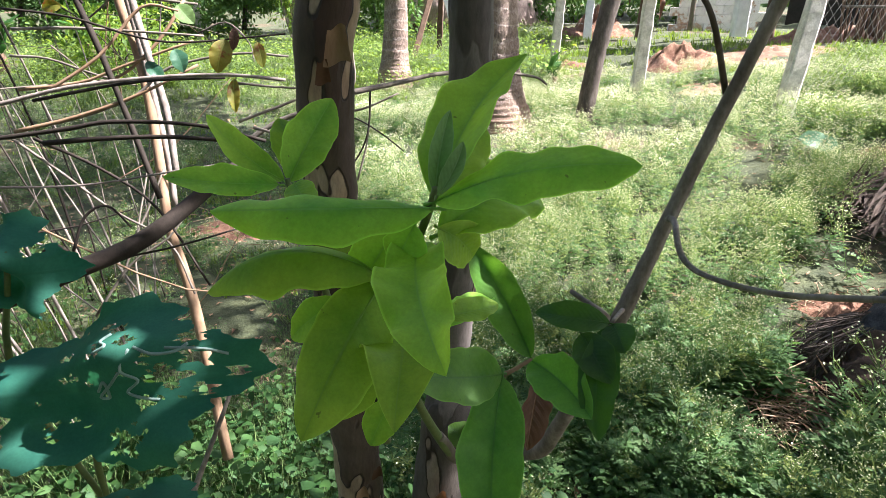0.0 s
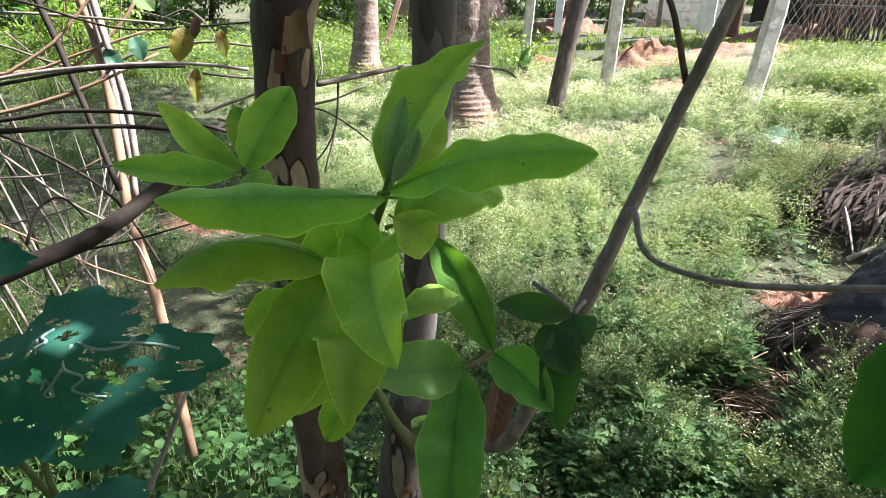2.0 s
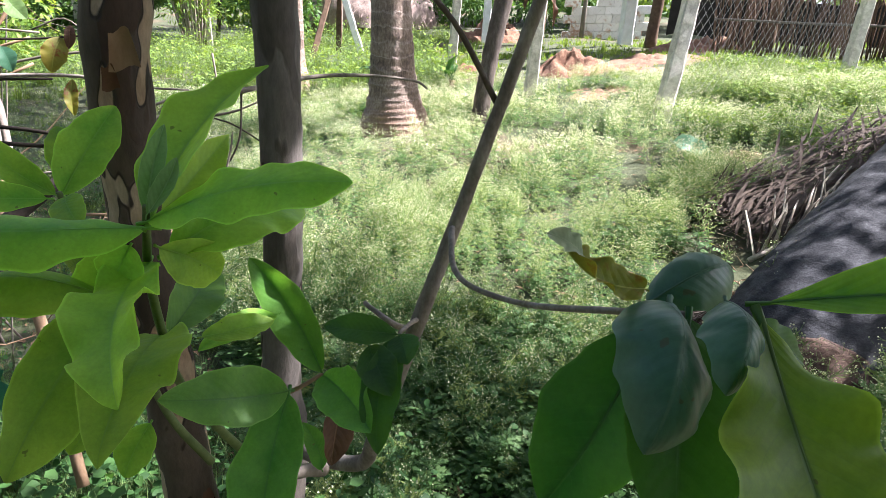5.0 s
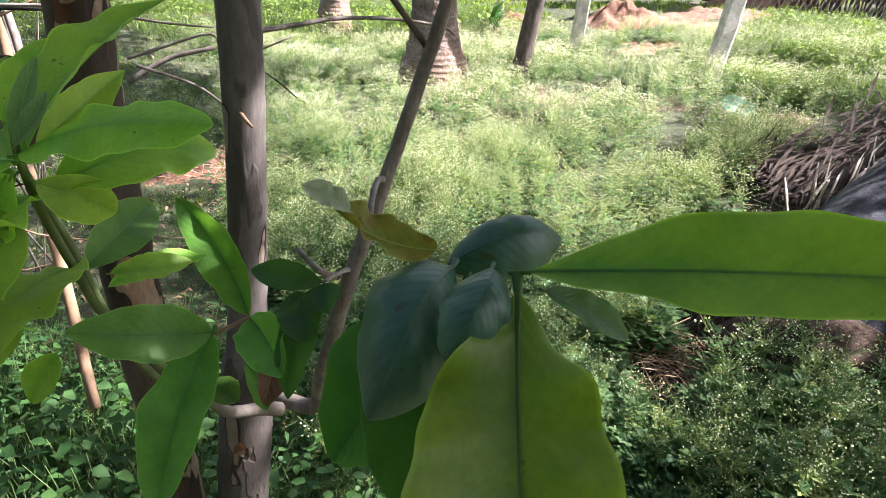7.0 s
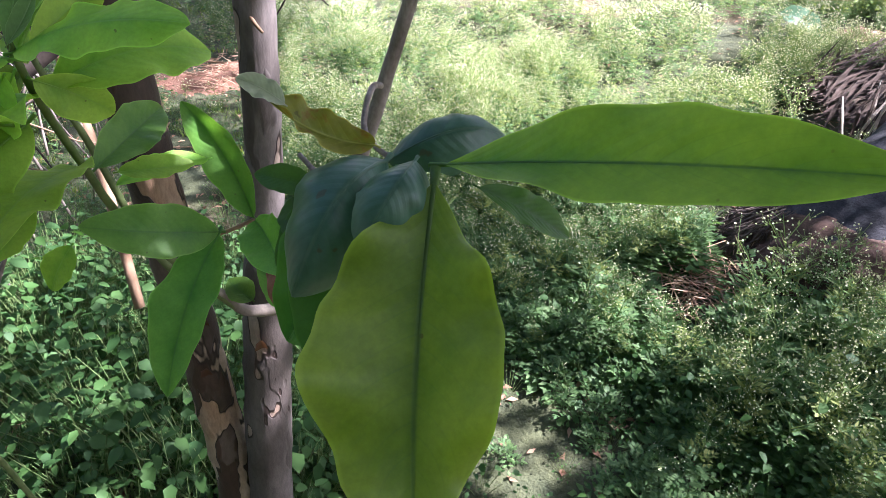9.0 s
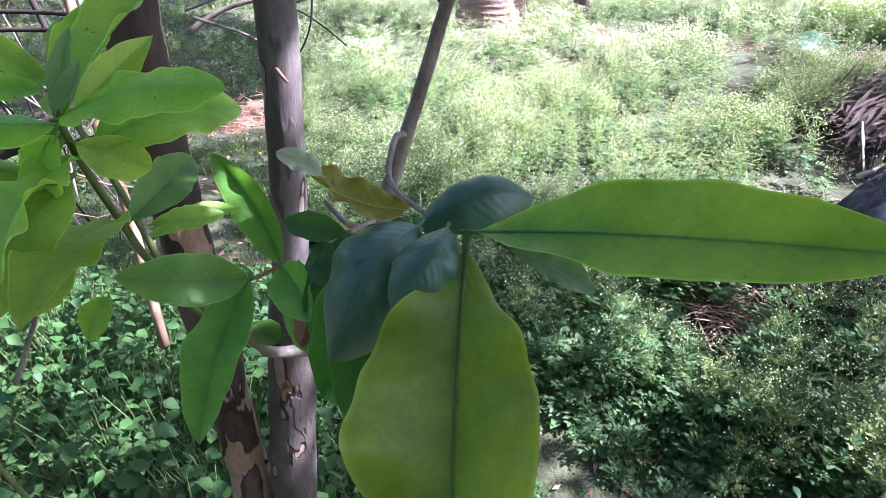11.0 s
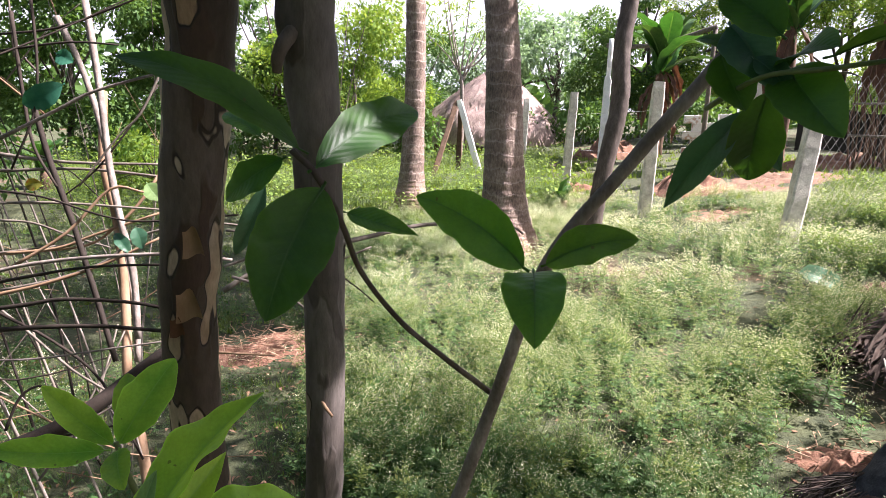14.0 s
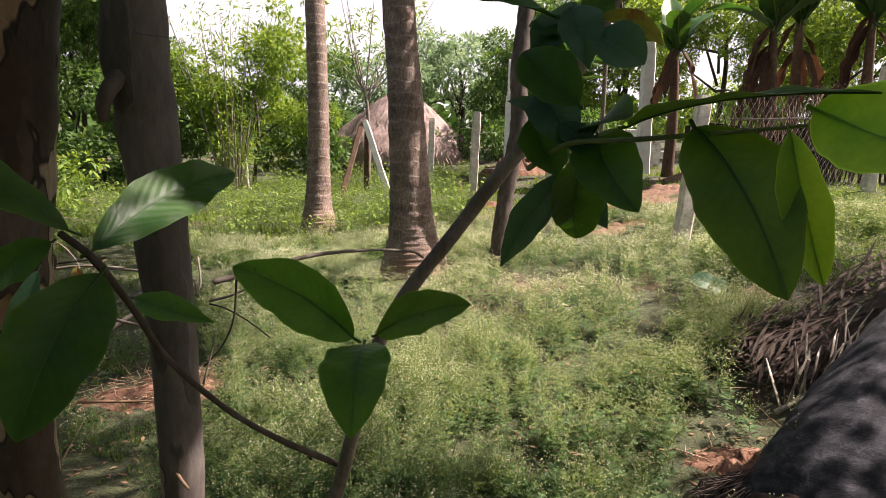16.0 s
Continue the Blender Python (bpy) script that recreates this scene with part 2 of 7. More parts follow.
wall_plaster = rough_material("patchy_plaster", [(0.34, (0.42, 0.20, 0.10)), (0.42, (0.55, 0.42, 0.33)), (0.46, (0.80, 0.78, 0.75)), (0.75, (0.90, 0.89, 0.87))], 1.6, 0.9, 0.6, 0.02, fine=4.0)
thatch = rough_material("straw", [(0.3, (0.13, 0.092, 0.08)), (0.5, (0.27, 0.20, 0.175)), (0.7, (0.42, 0.34, 0.30))], 5.0, 0.95, 0.8, 0.03, (1, 1, 0.5), 8.0)
stick_brown = rough_material("brown_sticks", [(0.3, (0.055, 0.032, 0.02)), (0.7, (0.17, 0.11, 0.072))], 12.0, 0.9, 0.4, 0.004, vary=0.6)
dry_frond = rough_material("dry_palm_leaflets", [(0.3, (0.30, 0.24, 0.19)), (0.5, (0.52, 0.45, 0.37)), (0.72, (0.74, 0.68, 0.59))], 20.0, 0.75, 0.4, 0.003, (1, 1, 1), vary=0.6)
brown_frond = rough_material("brown_palm_leaflets", [(0.3, (0.025, 0.017, 0.012)), (0.7, (0.09, 0.062, 0.045))], 20.0, 0.8, 0.4, 0.003, vary=0.6)
sandy = rough_material("pale_sandy_soil", [(0.3, (0.10, 0.055, 0.033)), (0.5, (0.19, 0.115, 0.075)), (0.72, (0.30, 0.205, 0.14))], 9.0, 0.95, 0.7, 0.02)
red_soil = rough_material("red_soil", [(0.3, (0.09, 0.045, 0.028)), (0.5, (0.21, 0.11, 0.07)), (0.72, (0.37, 0.23, 0.155))], 9.0, 0.95, 0.9, 0.03)
straw_bits = rough_material("dry_straw", [(0.3, (0.24, 0.12, 0.07)), (0.7, (0.60, 0.45, 0.30))], 30.0, 0.85, 0.4, 0.003, vary=0.5)
wire = rough_material("galvanised_wire", [(0.3, (0.30, 0.29, 0.27)), (0.7, (0.52, 0.51, 0.49))], 40.0, 0.5, 0.2, 0.001)
plastic = rough_material("pale_plastic", [(0.3, (0.55, 0.55, 0.66)), (0.7, (0.75, 0.75, 0.84))], 30.0, 0.4, 0.4, 0.004)
recess_dark = rough_material("recess_shade_dark", [(0.3, (0.012, 0.012, 0.012)), (0.7, (0.03, 0.028, 0.026))], 6.0, 0.95, 0.5, 0.02)

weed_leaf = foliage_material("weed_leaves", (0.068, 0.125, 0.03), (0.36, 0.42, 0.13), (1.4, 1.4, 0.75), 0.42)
# Greener low leaves, darkened further: shade among the weeds is in this colour.
shaded_weed_leaf = foliage_material("shaded_weed_leaves", (0.048, 0.115, 0.042), (0.19, 0.30, 0.11), (1.4, 1.5, 0.8), 0.38)
weed_stem = foliage_material("weed_stems", (0.09, 0.17, 0.05), (0.24, 0.33, 0.12), (1.3, 1.2, 0.8), 0.3)
flower = foliage_material("small_white_flowers", (0.58, 0.59, 0.33), (0.86, 0.86, 0.60), (1.0, 1.0, 0.85), 0.3)
herb_leaf = foliage_material("broad_herb_leaves", (0.018, 0.062, 0.018), (0.078, 0.168, 0.038), (1.5, 1.5, 0.7), 0.35)
grass_leaf = foliage_material("bright_grass", (0.09, 0.175, 0.024), (0.26, 0.36, 0.065), (1.4, 1.3, 0.65), 0.4)
litter_leaf = foliage_material("dry_leaf_litter", (0.16, 0.08, 0.045), (0.48, 0.30, 0.19), (1.1, 1.0, 0.8), 0.15, 0.85)
tree_leaf = foliage_material("tree_leaves", (0.032, 0.088, 0.024), (0.13, 0.225, 0.06), (1.6, 1.5, 0.65), 0.4)
# Leaves of the added unseen crowns and hedge; little light passes through.
crown_leaf = foliage_material("dense_crown_leaves", (0.03, 0.075, 0.025), (0.09, 0.15, 0.055), (1.2, 1.3, 0.9), 0.18)
light_leaf = foliage_material("feathery_leaves", (0.075, 0.17, 0.028), (0.30, 0.43, 0.085), (1.6, 1.4, 0.6), 0.45)
# Grey-green leaves, made paler still: distant haze is put into the colour.
grey_leaf = foliage_material("greyish_leaves", (0.12, 0.19, 0.11), (0.32, 0.42, 0.28), (1.4, 1.5, 0.9), 0.4)
dry_leaf = foliage_material("dry_banana_leaves", (0.07, 0.045, 0.03), (0.24, 0.16, 0.10), (1.1, 1.0, 0.8), 0.2, 0.8)


def ringed_bark():
    """Palm bark: dark weathered bands between thin pale leaf scars."""
    m, nodes, links, bsdf = node_material("palm_bark")
    n1, n2 = noise_tex(nodes, links, 5.0, 5, 0.65), noise_tex(nodes, links, 60.0, 5, 0.7, (1, 1, 0.35))
    tc, sep = nodes.new("ShaderNodeTexCoord"), nodes.new("ShaderNodeSeparateXYZ")
    links.new(tc.outputs["Object"], sep.inputs[0])
    level = math_node(nodes, links, "ADD", math_node(nodes, links, "MULTIPLY", sep.outputs[2], 7.5), math_node(nodes, links, "MULTIPLY", n1.outputs[0], 1.6))
    band = math_node(nodes, links, "FRACT", level)
    scar = ramp_out(nodes, links, band, [(0.0, (1, 1, 1)), (0.10, (0.55, 0.55, 0.55)), (0.16, (0, 0, 0))])
    base = ramp_out(nodes, links, math_node(nodes, links, "ADD", math_node(nodes, links, "MULTIPLY", n2.outputs[0], 0.55), math_node(nodes, links, "MULTIPLY", n1.outputs[0], 0.45)), [(0.34, (0.05, 0.035, 0.028)), (0.5, (0.19, 0.135, 0.105)), (0.66, (0.38, 0.30, 0.25))])
    col = mix_rgb(nodes, links, "MIX", math_node(nodes, links, "MULTIPLY", scar, 0.32), base, (0.42, 0.36, 0.31))
    foot = ramp_out(nodes, links, math_node(nodes, links, "ADD", sep.outputs[2], math_node(nodes, links, "MULTIPLY", n1.outputs[0], 0.5)), [(0.55, (1, 1, 1)), (0.85, (0, 0, 0))])
    col = mix_rgb(nodes, links, "MIX", math_node(nodes, links, "MULTIPLY", foot, 0.5), col, (0.36, 0.22, 0.15))
    links.new(col, bsdf.inputs["Base Color"])
    bsdf.inputs["Roughness"].default_value = 0.88
    bump_to(nodes, links, bsdf, math_node(nodes, links, "ADD", scar, n2.outputs[0]), 0.8, 0.012)
    return m


palm_bark = ringed_bark()
mine_pale = rough_material("pale_leaf_mine", [(0.3, (0.16, 0.28, 0.24)), (0.7, (0.34, 0.44, 0.40))], 60.0, 0.7, 0.2, 0.001)


def ground_material():
    m, nodes, links, bsdf = node_material("soil_and_moss")
    n1, n2, n3 = noise_tex(nodes, links, 0.55, 5, 0.62), noise_tex(nodes, links, 7.0, 5, 0.7), noise_tex(nodes, links, 60.0, 4, 0.7)
    soil = ramp_out(nodes, links, n2.outputs[0], [(0.3, (0.06, 0.033, 0.021)), (0.5, (0.14, 0.082, 0.052)), (0.7, (0.27, 0.18, 0.125))])
    moss = ramp_out(nodes, links, n2.outputs[0], [(0.3, (0.032, 0.042, 0.018)), (0.7, (0.095, 0.105, 0.045))])
    where = ramp_out(nodes, links, n1.outputs[0], [(0.55, (0, 0, 0)), (0.68, (1, 1, 1))])
    col = mix_rgb(nodes, links, "MIX", where, moss, soil)
    col = mix_rgb(nodes, links, "MULTIPLY", 0.6, col, ramp_out(nodes, links, n3.outputs[0], [(0.3, (0.6, 0.6, 0.6)), (0.7, (1.25, 1.25, 1.25))]))
    links.new(col, bsdf.inputs["Base Color"])
    bsdf.inputs["Roughness"].default_value = 0.95
    bump_to(nodes, links, bsdf, math_node(nodes, links, "ADD", n2.outputs[0], math_node(nodes, links, "MULTIPLY", n3.outputs[0], 0.3)), 0.8, 0.04)
    return m


# ---- builders ----
def smooth(a, b, x):
    k = np.clip((x - a) / (b - a), 0, 1)
    return k * k * (3 - 2 * k)


def lie(x, y):
    """The height of the ground: level at the trunks, rising to the right."""
    x, y = np.asarray(x, float), np.asarray(y, float)
    s = 0.14 * np.maximum(0, x - 1.5)
    s = np.where(s < 0.7, s, 0.7 + (1 - np.exp(-(np.maximum(s, 0.7) - 0.7))) * 0.5)
    return 0.12 + s * (1 - 0.35 * smooth(8, 14, y)) + 0.025 * np.sin(1.9 * x + 0.7) * np.sin(1.6 * y + 1.1)


def mesh_object(name, verts, faces, material, parent=None, label="", uv=None, shade=True):
    me = bpy.data.meshes.new(name)
    me.from_pydata([tuple(v) for v in verts], [], [tuple(f) for f in faces])
    for mt in material if isinstance(material, (list, tuple)) else [material]:
        me.materials.append(mt)
    if shade:
        me.polygons.foreach_set("use_smooth", np.ones(len(me.polygons), bool))
    if uv is not None:
        layer = me.uv_layers.new(name="UVMap")
        idx = np.empty(len(me.loops), np.int32)
        me.loops.foreach_get("vertex_index", idx)
        layer.data.foreach_set("uv", np.asarray(uv, np.float32)[idx].ravel())
    me.update()
    ob = new(name, me)
    if parent:
        ob.parent = parent
    if label:
        tagged(ob, label)
    return ob


def thing(name, label, category, group="", kind="", at=(0, 0, 0)):
    """An Empty at the foot of a thing. Its parts are built in world places."""
    ob = new(name)
    ob.location = at
    ob.empty_display_size = 0.05
    return tagged(ob, label, category, group, kind)


def adopt(ob, parent):
    """Puts a part under its thing and leaves it where it is."""
    ob.parent = parent
    ob.matrix_parent_inverse = Matrix.Translation(parent.location).inverted()
    return ob


def part(name, verts, faces, material, parent, label="", uv=None, shade=True):
    return adopt(mesh_object(name, verts, faces, material, None, label, uv, shade), parent)


def spline(points, n):
    """Catmull-Rom through the points, n steps a span. Rows may carry a radius."""
    p = np.asarray(points, float)
    q = np.vstack([2 * p[0] - p[1], p, 2 * p[-1] - p[-2]])
    out = []
    for i in range(1, len(q) - 2):
        for k in range(n):
            t = k / n
            a, b, c, d = q[i - 1 : i + 3]
            out.append(0.5 * (2 * b + (c - a) * t + (2 * a - 5 * b + 4 * c - d) * t * t + (3 * b - a - 3 * c + d) * t**3))
    out.append(p[-1])
    return np.array(out)


def tube(rows, n=6, sides=10, lump=0.0, scale=30.0, seed=0.0, rings=None):
    """Rows of x, y, z, radius become a closed, slightly uneven tube."""
    c = spline(rows, n)
    pts, rad = c[:, :3], np.maximum(c[:, 3], 0.0003)
    if rings is not None:
        rad = rad * rings(np.arange(len(rad)))
    tang = np.gradient(pts, axis=0)
    tang /= np.linalg.norm(tang, axis=1)[:, None] + 1e-12
    ref = np.array([1.0, 0, 0]) if abs(tang[0][0]) < 0.9 else np.array([0, 1.0, 0])
    u = np.cross(tang[0], ref)
    verts, ang = [], np.linspace(0, 2 * np.pi, sides, endpoint=False)
    for i, (p, r, t) in enumerate(zip(pts, rad, tang)):
        u = u - t * (u @ t)
        u /= np.linalg.norm(u)
        w = np.cross(t, u)
        for a in ang:
            d = u * np.cos(a) + w * np.sin(a)
            k = 1.0
            if lump:
                k += lump * noise.noise(Vector((p + d * r) * scale) + Vector((seed, 0, 0)))
            verts.append(p + d * r * k)
    faces = []
    for i in range(len(pts) - 1):
        for k in range(sides):
            a, b = i * sides + k, i * sides + (k + 1) % sides
            faces.append((a, b, b + sides, a + sides))
    faces.append(tuple(range(sides))[::-1])
    faces.append(tuple(range((len(pts) - 1) * sides, len(pts) * sides)))
    return np.array(verts), faces


def unit(v):
    v = np.asarray(v, float)
    return v / np.linalg.norm(v)


LEAF_SEED = [0]


def leaf_width(profile, s):
    """Half-width of the outline at s along the leaf, 0 to 1."""
    if not 0 < s < 1:
        return 0.0
    if profile == "guava":
        return np.sin(np.pi * s**0.95) ** 0.66
    if profile == "oblong":
        return np.sin(np.pi * s**1.05) ** 0.85
    if profile == "blunt":
        return (1 - abs(2 * s - 1) ** 2.6) ** 0.62 * (0.9 + 0.1 * np.sin(np.pi * s))
    if profile == "pointed":
        return (np.sin(np.pi * s**0.82) ** 0.85) * (1 - 0.25 * s**3)
    if profile == "banana":
        return min(1.0, (s / 0.12) ** 0.6) * min(1.0, ((1 - s) / 0.3) ** 0.6)
    return min(1.0, (s / 0.28) ** 0.55) * min(1.0, ((1 - s) / 0.62) ** 0.75)


def blade(base, tip, width, face, sag=0.1, fold=0.25, wave=0.03, nu=36, nv=14, stalk=0.06, profile="guava", twist=None, bow=None, curl=0.0, roll=0.0, lean=0.0):
    """A leaf: oval outline, folded along the midrib, bent along its length, wavy at the edge.
    twist: turn of the blade about its midrib from base to tip, in radians. bow: sideways bend. curl: how far the tip hangs.
    roll: how far the margins turn down. lean: how much wider one half is than the other."""
    LEAF_SEED[0] += 1
    ph = LEAF_SEED[0] * 1.7
    twist = 0.35 * np.sin(ph * 3.3) if twist is None else twist
    bow = 0.05 * np.sin(ph * 5.1) if bow is None else bow
    base, tip, face = np.array(base, float), np.array(tip, float), unit(face)
    along = tip - base
    length = np.linalg.norm(along)
    d = along / length
    face = unit(face - d * (face @ d))
    side = np.cross(d, face)
    uneven = lean + 0.08 * np.sin(ph * 2.3)
    verts, uv = [], []
    for i in range(nu + 1):
        s = i / nu
        w = max(leaf_width(profile, s), 0.03) * width / 2
        arch = 4 * sag * length * s * (1 - s) + curl * length * (s * (1 - s) ** 0.5 * 0.8 - 0.3 * s**3 + 0.3 * s)
        a = twist * (s - 0.5)
        up, across = face * np.cos(a) + side * np.sin(a), side * np.cos(a) - face * np.sin(a)
        centre = base + d * length * s + face * arch + side * 4 * bow * length * s * (1 - s)
        for j in range(nv + 1):
            v = 2 * j / nv - 1
            sg = 1.0 if v > 0 else 0.0
            ripple = wave * length * np.sin(np.pi * s) ** 0.7 * v * v * (0.30 * np.sin(s * 17 + ph + 1.3 * sg) + 0.20 * np.sin(s * 29 + ph * 1.9 + 2.1 * sg) + 0.14 * np.sin(s * 9 + ph * 2.7 + sg))
            lift = fold * w * abs(v) ** 1.35 - (0.25 * fold + roll) * w * abs(v) ** 4
            edge = 1 + (0.030 * np.sin(s * 19 + ph * 2 + 2.4 * sg) + 0.014 * np.sin(s * 41 + ph + 1.1 * sg) + 0.028 * np.sin(s * 8 + ph * 3 + 3 * sg)) * abs(v)
            edge *= (1 + uneven if v > 0 else 1 - uneven) * (1 - 0.28 * roll * v * v)
            verts.append(centre + across * v * w * edge + up * (lift + ripple))
            uv.append((s, j / nv))
    faces = [(i * (nv + 1) + j, i * (nv + 1) + j + 1, (i + 1) * (nv + 1) + j + 1, (i + 1) * (nv + 1) + j) for i in range(nu) for j in range(nv)]
    # stalk and the raised midrib on the underside
    rib = [(*(verts[i * (nv + 1) + nv // 2] - face * width * 0.012), width * (0.026 - 0.022 * i / nu)) for i in range(0, nu + 1, 4)]
    start = base - d * length * stalk - face * width * 0.02
    tv, tf = tube([(*start, width * 0.035)] + rib, 1, 5)
    k = len(verts)
    faces += [tuple(i + k for i in q) for q in tf]
    verts = np.vstack([verts, tv])
    uv += [(0.5, 0.5)] * len(tv)
    return verts, faces, uv


def leaf(parent, base, tip, width, face, sag, fold, wave, material, name="leaf", label="", **more):
    v, f, uv = blade(base, tip, width, face, sag, fold, wave, **more)
    return part(name, v, f, material, parent, label, uv)


def limb(parent, rows, material, name="branch", label="", n=6, sides=10, lump=0.12, scale=60.0):
    v, f = tube(rows, n, sides, lump, scale, len(rows) * 3.1)
    return part(name, v, f, material, parent, label)


class Heap:
    """Quads and where they go: many copies of small shapes gathered into one mesh."""

    def __init__(self):
        self.v, self.f, self.m, self.k = [], [], [], 0

    def add(self, verts, quads, mats):
        self.v.append(verts.astype(np.float32))
        self.f.append(quads + self.k)
        self.m.append(mats)
        self.k += len(verts)

    def scatter(self, proto, places, turns, sizes, tilt=0.0):
        """proto: verts, quads, mats. Copies of it stand at the places, turned and sized."""
        v, q, m = proto
        for p, a, s in zip(places, turns, sizes):
            c, n = np.cos(a) * s, np.sin(a) * s
            tx, ty = RNG.normal(0, tilt, 2) if tilt else (0, 0)
            x, y, z = v[:, 0], v[:, 1], v[:, 2]
            w = np.column_stack([x * c - y * n + z * s * tx, x * n + y * c + z * s * ty, z * s]) + p
            self.add(w, q, m)

    def build(self, name, materials, label, category, kind="stuff"):
        v, f, m = np.vstack(self.v), np.vstack(self.f), np.concatenate(self.m)
        me = bpy.data.meshes.new(name)
        me.vertices.add(len(v))
        me.vertices.foreach_set("co", v.ravel())
        me.loops.add(f.size)
        me.loops.foreach_set("vertex_index", f.ravel().astype(np.int32))
        me.polygons.add(len(f))
        me.polygons.foreach_set("loop_start", np.arange(0, f.size, 4, dtype=np.int32))
        me.polygons.foreach_set("material_index", m.astype(np.int32))
        for mt in materials:
            me.materials.append(mt)
        me.update(calc_edges=True)
        return tagged(new(name, me), label, category, "", kind)


def quad_leaf(p, d, n, length, width, bend=0.0):
    """A small pointed leaf of two quads, folded at its middle."""
    p, d = np.asarray(p, float), unit(d)
    s = unit(np.cross(d, n))
    up = np.cross(s, d)
    mid, tip = p + d * length * 0.5 + up * bend * length * 0.3, p + d * length - up * bend * length * 0.2
    a, b = mid + s * width / 2 + up * width * 0.12, mid - s * width / 2 + up * width * 0.12
    return np.array([p, a, tip, mid, b]), np.array([[0, 1, 2, 3], [0, 3, 2, 4]])


def gather(pieces):
    """Pieces of (verts, quads, material index) as one prototype."""
    v, q, m, k = [], [], [], 0
    for pv, pq, pm in pieces:
        v.append(pv)
        q.append(pq + k)
        m.append(np.full(len(pq), pm))
        k += len(pv)
    return np.vstack(v), np.vstack(q), np.concatenate(m)


def stem_quads(a, b, r):
    """A thin three-sided stem."""
    a, b = np.asarray(a, float), np.asarray(b, float)
    d = unit(b - a)
    u = unit(np.cross(d, (0.3, 0.9, 0.2)))
    w = np.cross(d, u)
    ring = [u, -0.5 * u + 0.87 * w, -0.5 * u - 0.87 * w]
    v = np.array([a + k * r for k in ring] + [b + k * r * 0.6 for k in ring])
    return v, np.array([[0, 1, 4, 3], [1, 2, 5, 4], [2, 0, 3, 5]])


# ---- the ground ----
def build_ground():
    n = 190
    u = np.linspace(-1, 1, n)
    sx = 3.0 + 2.2 * np.sinh(u * 5.2)
    sy = 4.5 + 2.2 * np.sinh(u * 5.2)
    xx, yy = np.meshgrid(sx, sy, indexing="ij")
    far = 1 - smooth(30, 120, np.hypot(xx, yy))
    zz = lie(xx, yy) * far
    fine = np.array([noise.noise(Vector((a * 2.3, b * 2.3, 0.3))) * 0.03 + noise.noise(Vector((a * 9, b * 9, 4.0))) * 0.012 for a, b in zip(xx.ravel(), yy.ravel())])
    zz = zz + fine.reshape(zz.shape) * far
    verts = np.column_stack([xx.ravel(), yy.ravel(), zz.ravel()])
    faces = [(i * n + j, (i + 1) * n + j, (i + 1) * n + j + 1, i * n + j + 1) for i in range(n - 1) for j in range(n - 1)]
    return tagged(mesh_object("ground", verts, faces, ground_material()), "reddish brown soil with moss and low weeds", "ground", "", "structure")


ground = build_ground()


def mound(name, x, y, rx, ry, h, label, category, material=None, sharp=18.0):
    """A low heap on the ground, with lumps."""
    n, m = 14, 36
    verts, faces = [], []
    for i in range(n + 1):
        for k in range(m):
            a, r = 2 * np.pi * k / m, i / n
            q = 1 + 0.25 * noise.noise(Vector((np.cos(a) * 1.5, np.sin(a) * 1.5, x)))
            px, py = x + np.cos(a) * rx * r * q, y + np.sin(a) * ry * r * q
            z = lie(px, py) - 0.03 + h * (1 - r * r) ** 0.9 * (0.75 + 0.9 * noise.noise(Vector((px * 4, py * 4, 1))) + 0.3 * noise.noise(Vector((px * 11, py * 11, 3)))) + 0.06 * noise.noise(Vector((px * sharp, py * sharp, 2))) * (1 - r)
            verts.append((px, py, float(z)))
    for i in range(n):
        for k in range(m):
            faces.append((i * m + k, i * m + (k + 1) % m, (i + 1) * m + (k + 1) % m, (i + 1) * m + k))
    return tagged(mesh_object(name, verts, faces, material or red_soil), label, category)


def build_backdrop():
    """A glowing ring added as the hazy white sky low round the horizon, far behind everything."""
    m, nodes, links, bsdf = node_material("pale_haze")
    em = nodes.new("ShaderNodeEmission")
    em.inputs[0].default_value, em.inputs[1].default_value = (0.97, 0.985, 1.0, 1), 0.45
    links.new(em.outputs[0], nodes["Material Output"].inputs[0])
    n, r = 64, 380.0
    verts = [(np.cos(2 * np.pi * k / n) * r, np.sin(2 * np.pi * k / n) * r, z) for z in (-12.0, 110.0) for k in range(n)]
    faces = [(k, (k + 1) % n, n + (k + 1) % n, n + k) for k in range(n)]
    return tagged(mesh_object("backdrop", verts, faces, m), "pale hazy white sky above the horizon", "sky", "", "structure")


build_backdrop()
mound("earth_mound", 5.27, 8.59, 0.62, 0.5, 0.26, "heap of loose red soil beside the fence", "soil heap")
mound("earth_mound", 4.1, 9.9, 0.45, 0.35, 0.14, "low mound of red soil by a fence post", "soil heap")
mound("earth_mound", 6.6, 14.5, 0.9, 0.6, 0.55, "red soil heap behind the fence", "soil heap")
tagged(mound("bare_patch", 0.05, 4.4, 0.55, 0.38, 0.07, "bare patch of red soil and dry roots", "soil", sharp=30), kind="structure")
tagged(mound("bare_patch", 1.98, 2.0, 0.2, 0.15, 0.05, "patch of dry red roots and soil", "soil", sharp=40), kind="structure")
tagged(mound("bare_patch", 6.47, 8.39, 1.15, 0.75, 0.09, "bare pale reddish earth behind the fence posts", "soil", sandy, 14.0), kind="structure")
tagged(mound("bare_patch", 4.72, 7.0, 0.75, 0.42, 0.05, "trodden strip of pale sandy soil", "soil", sandy, 14.0), kind="structure")
tagged(mound("bare_patch", 4.28, 4.25, 0.26, 0.2, 0.06, "small patch of pale sandy soil", "soil", sandy, 20.0), kind="structure")
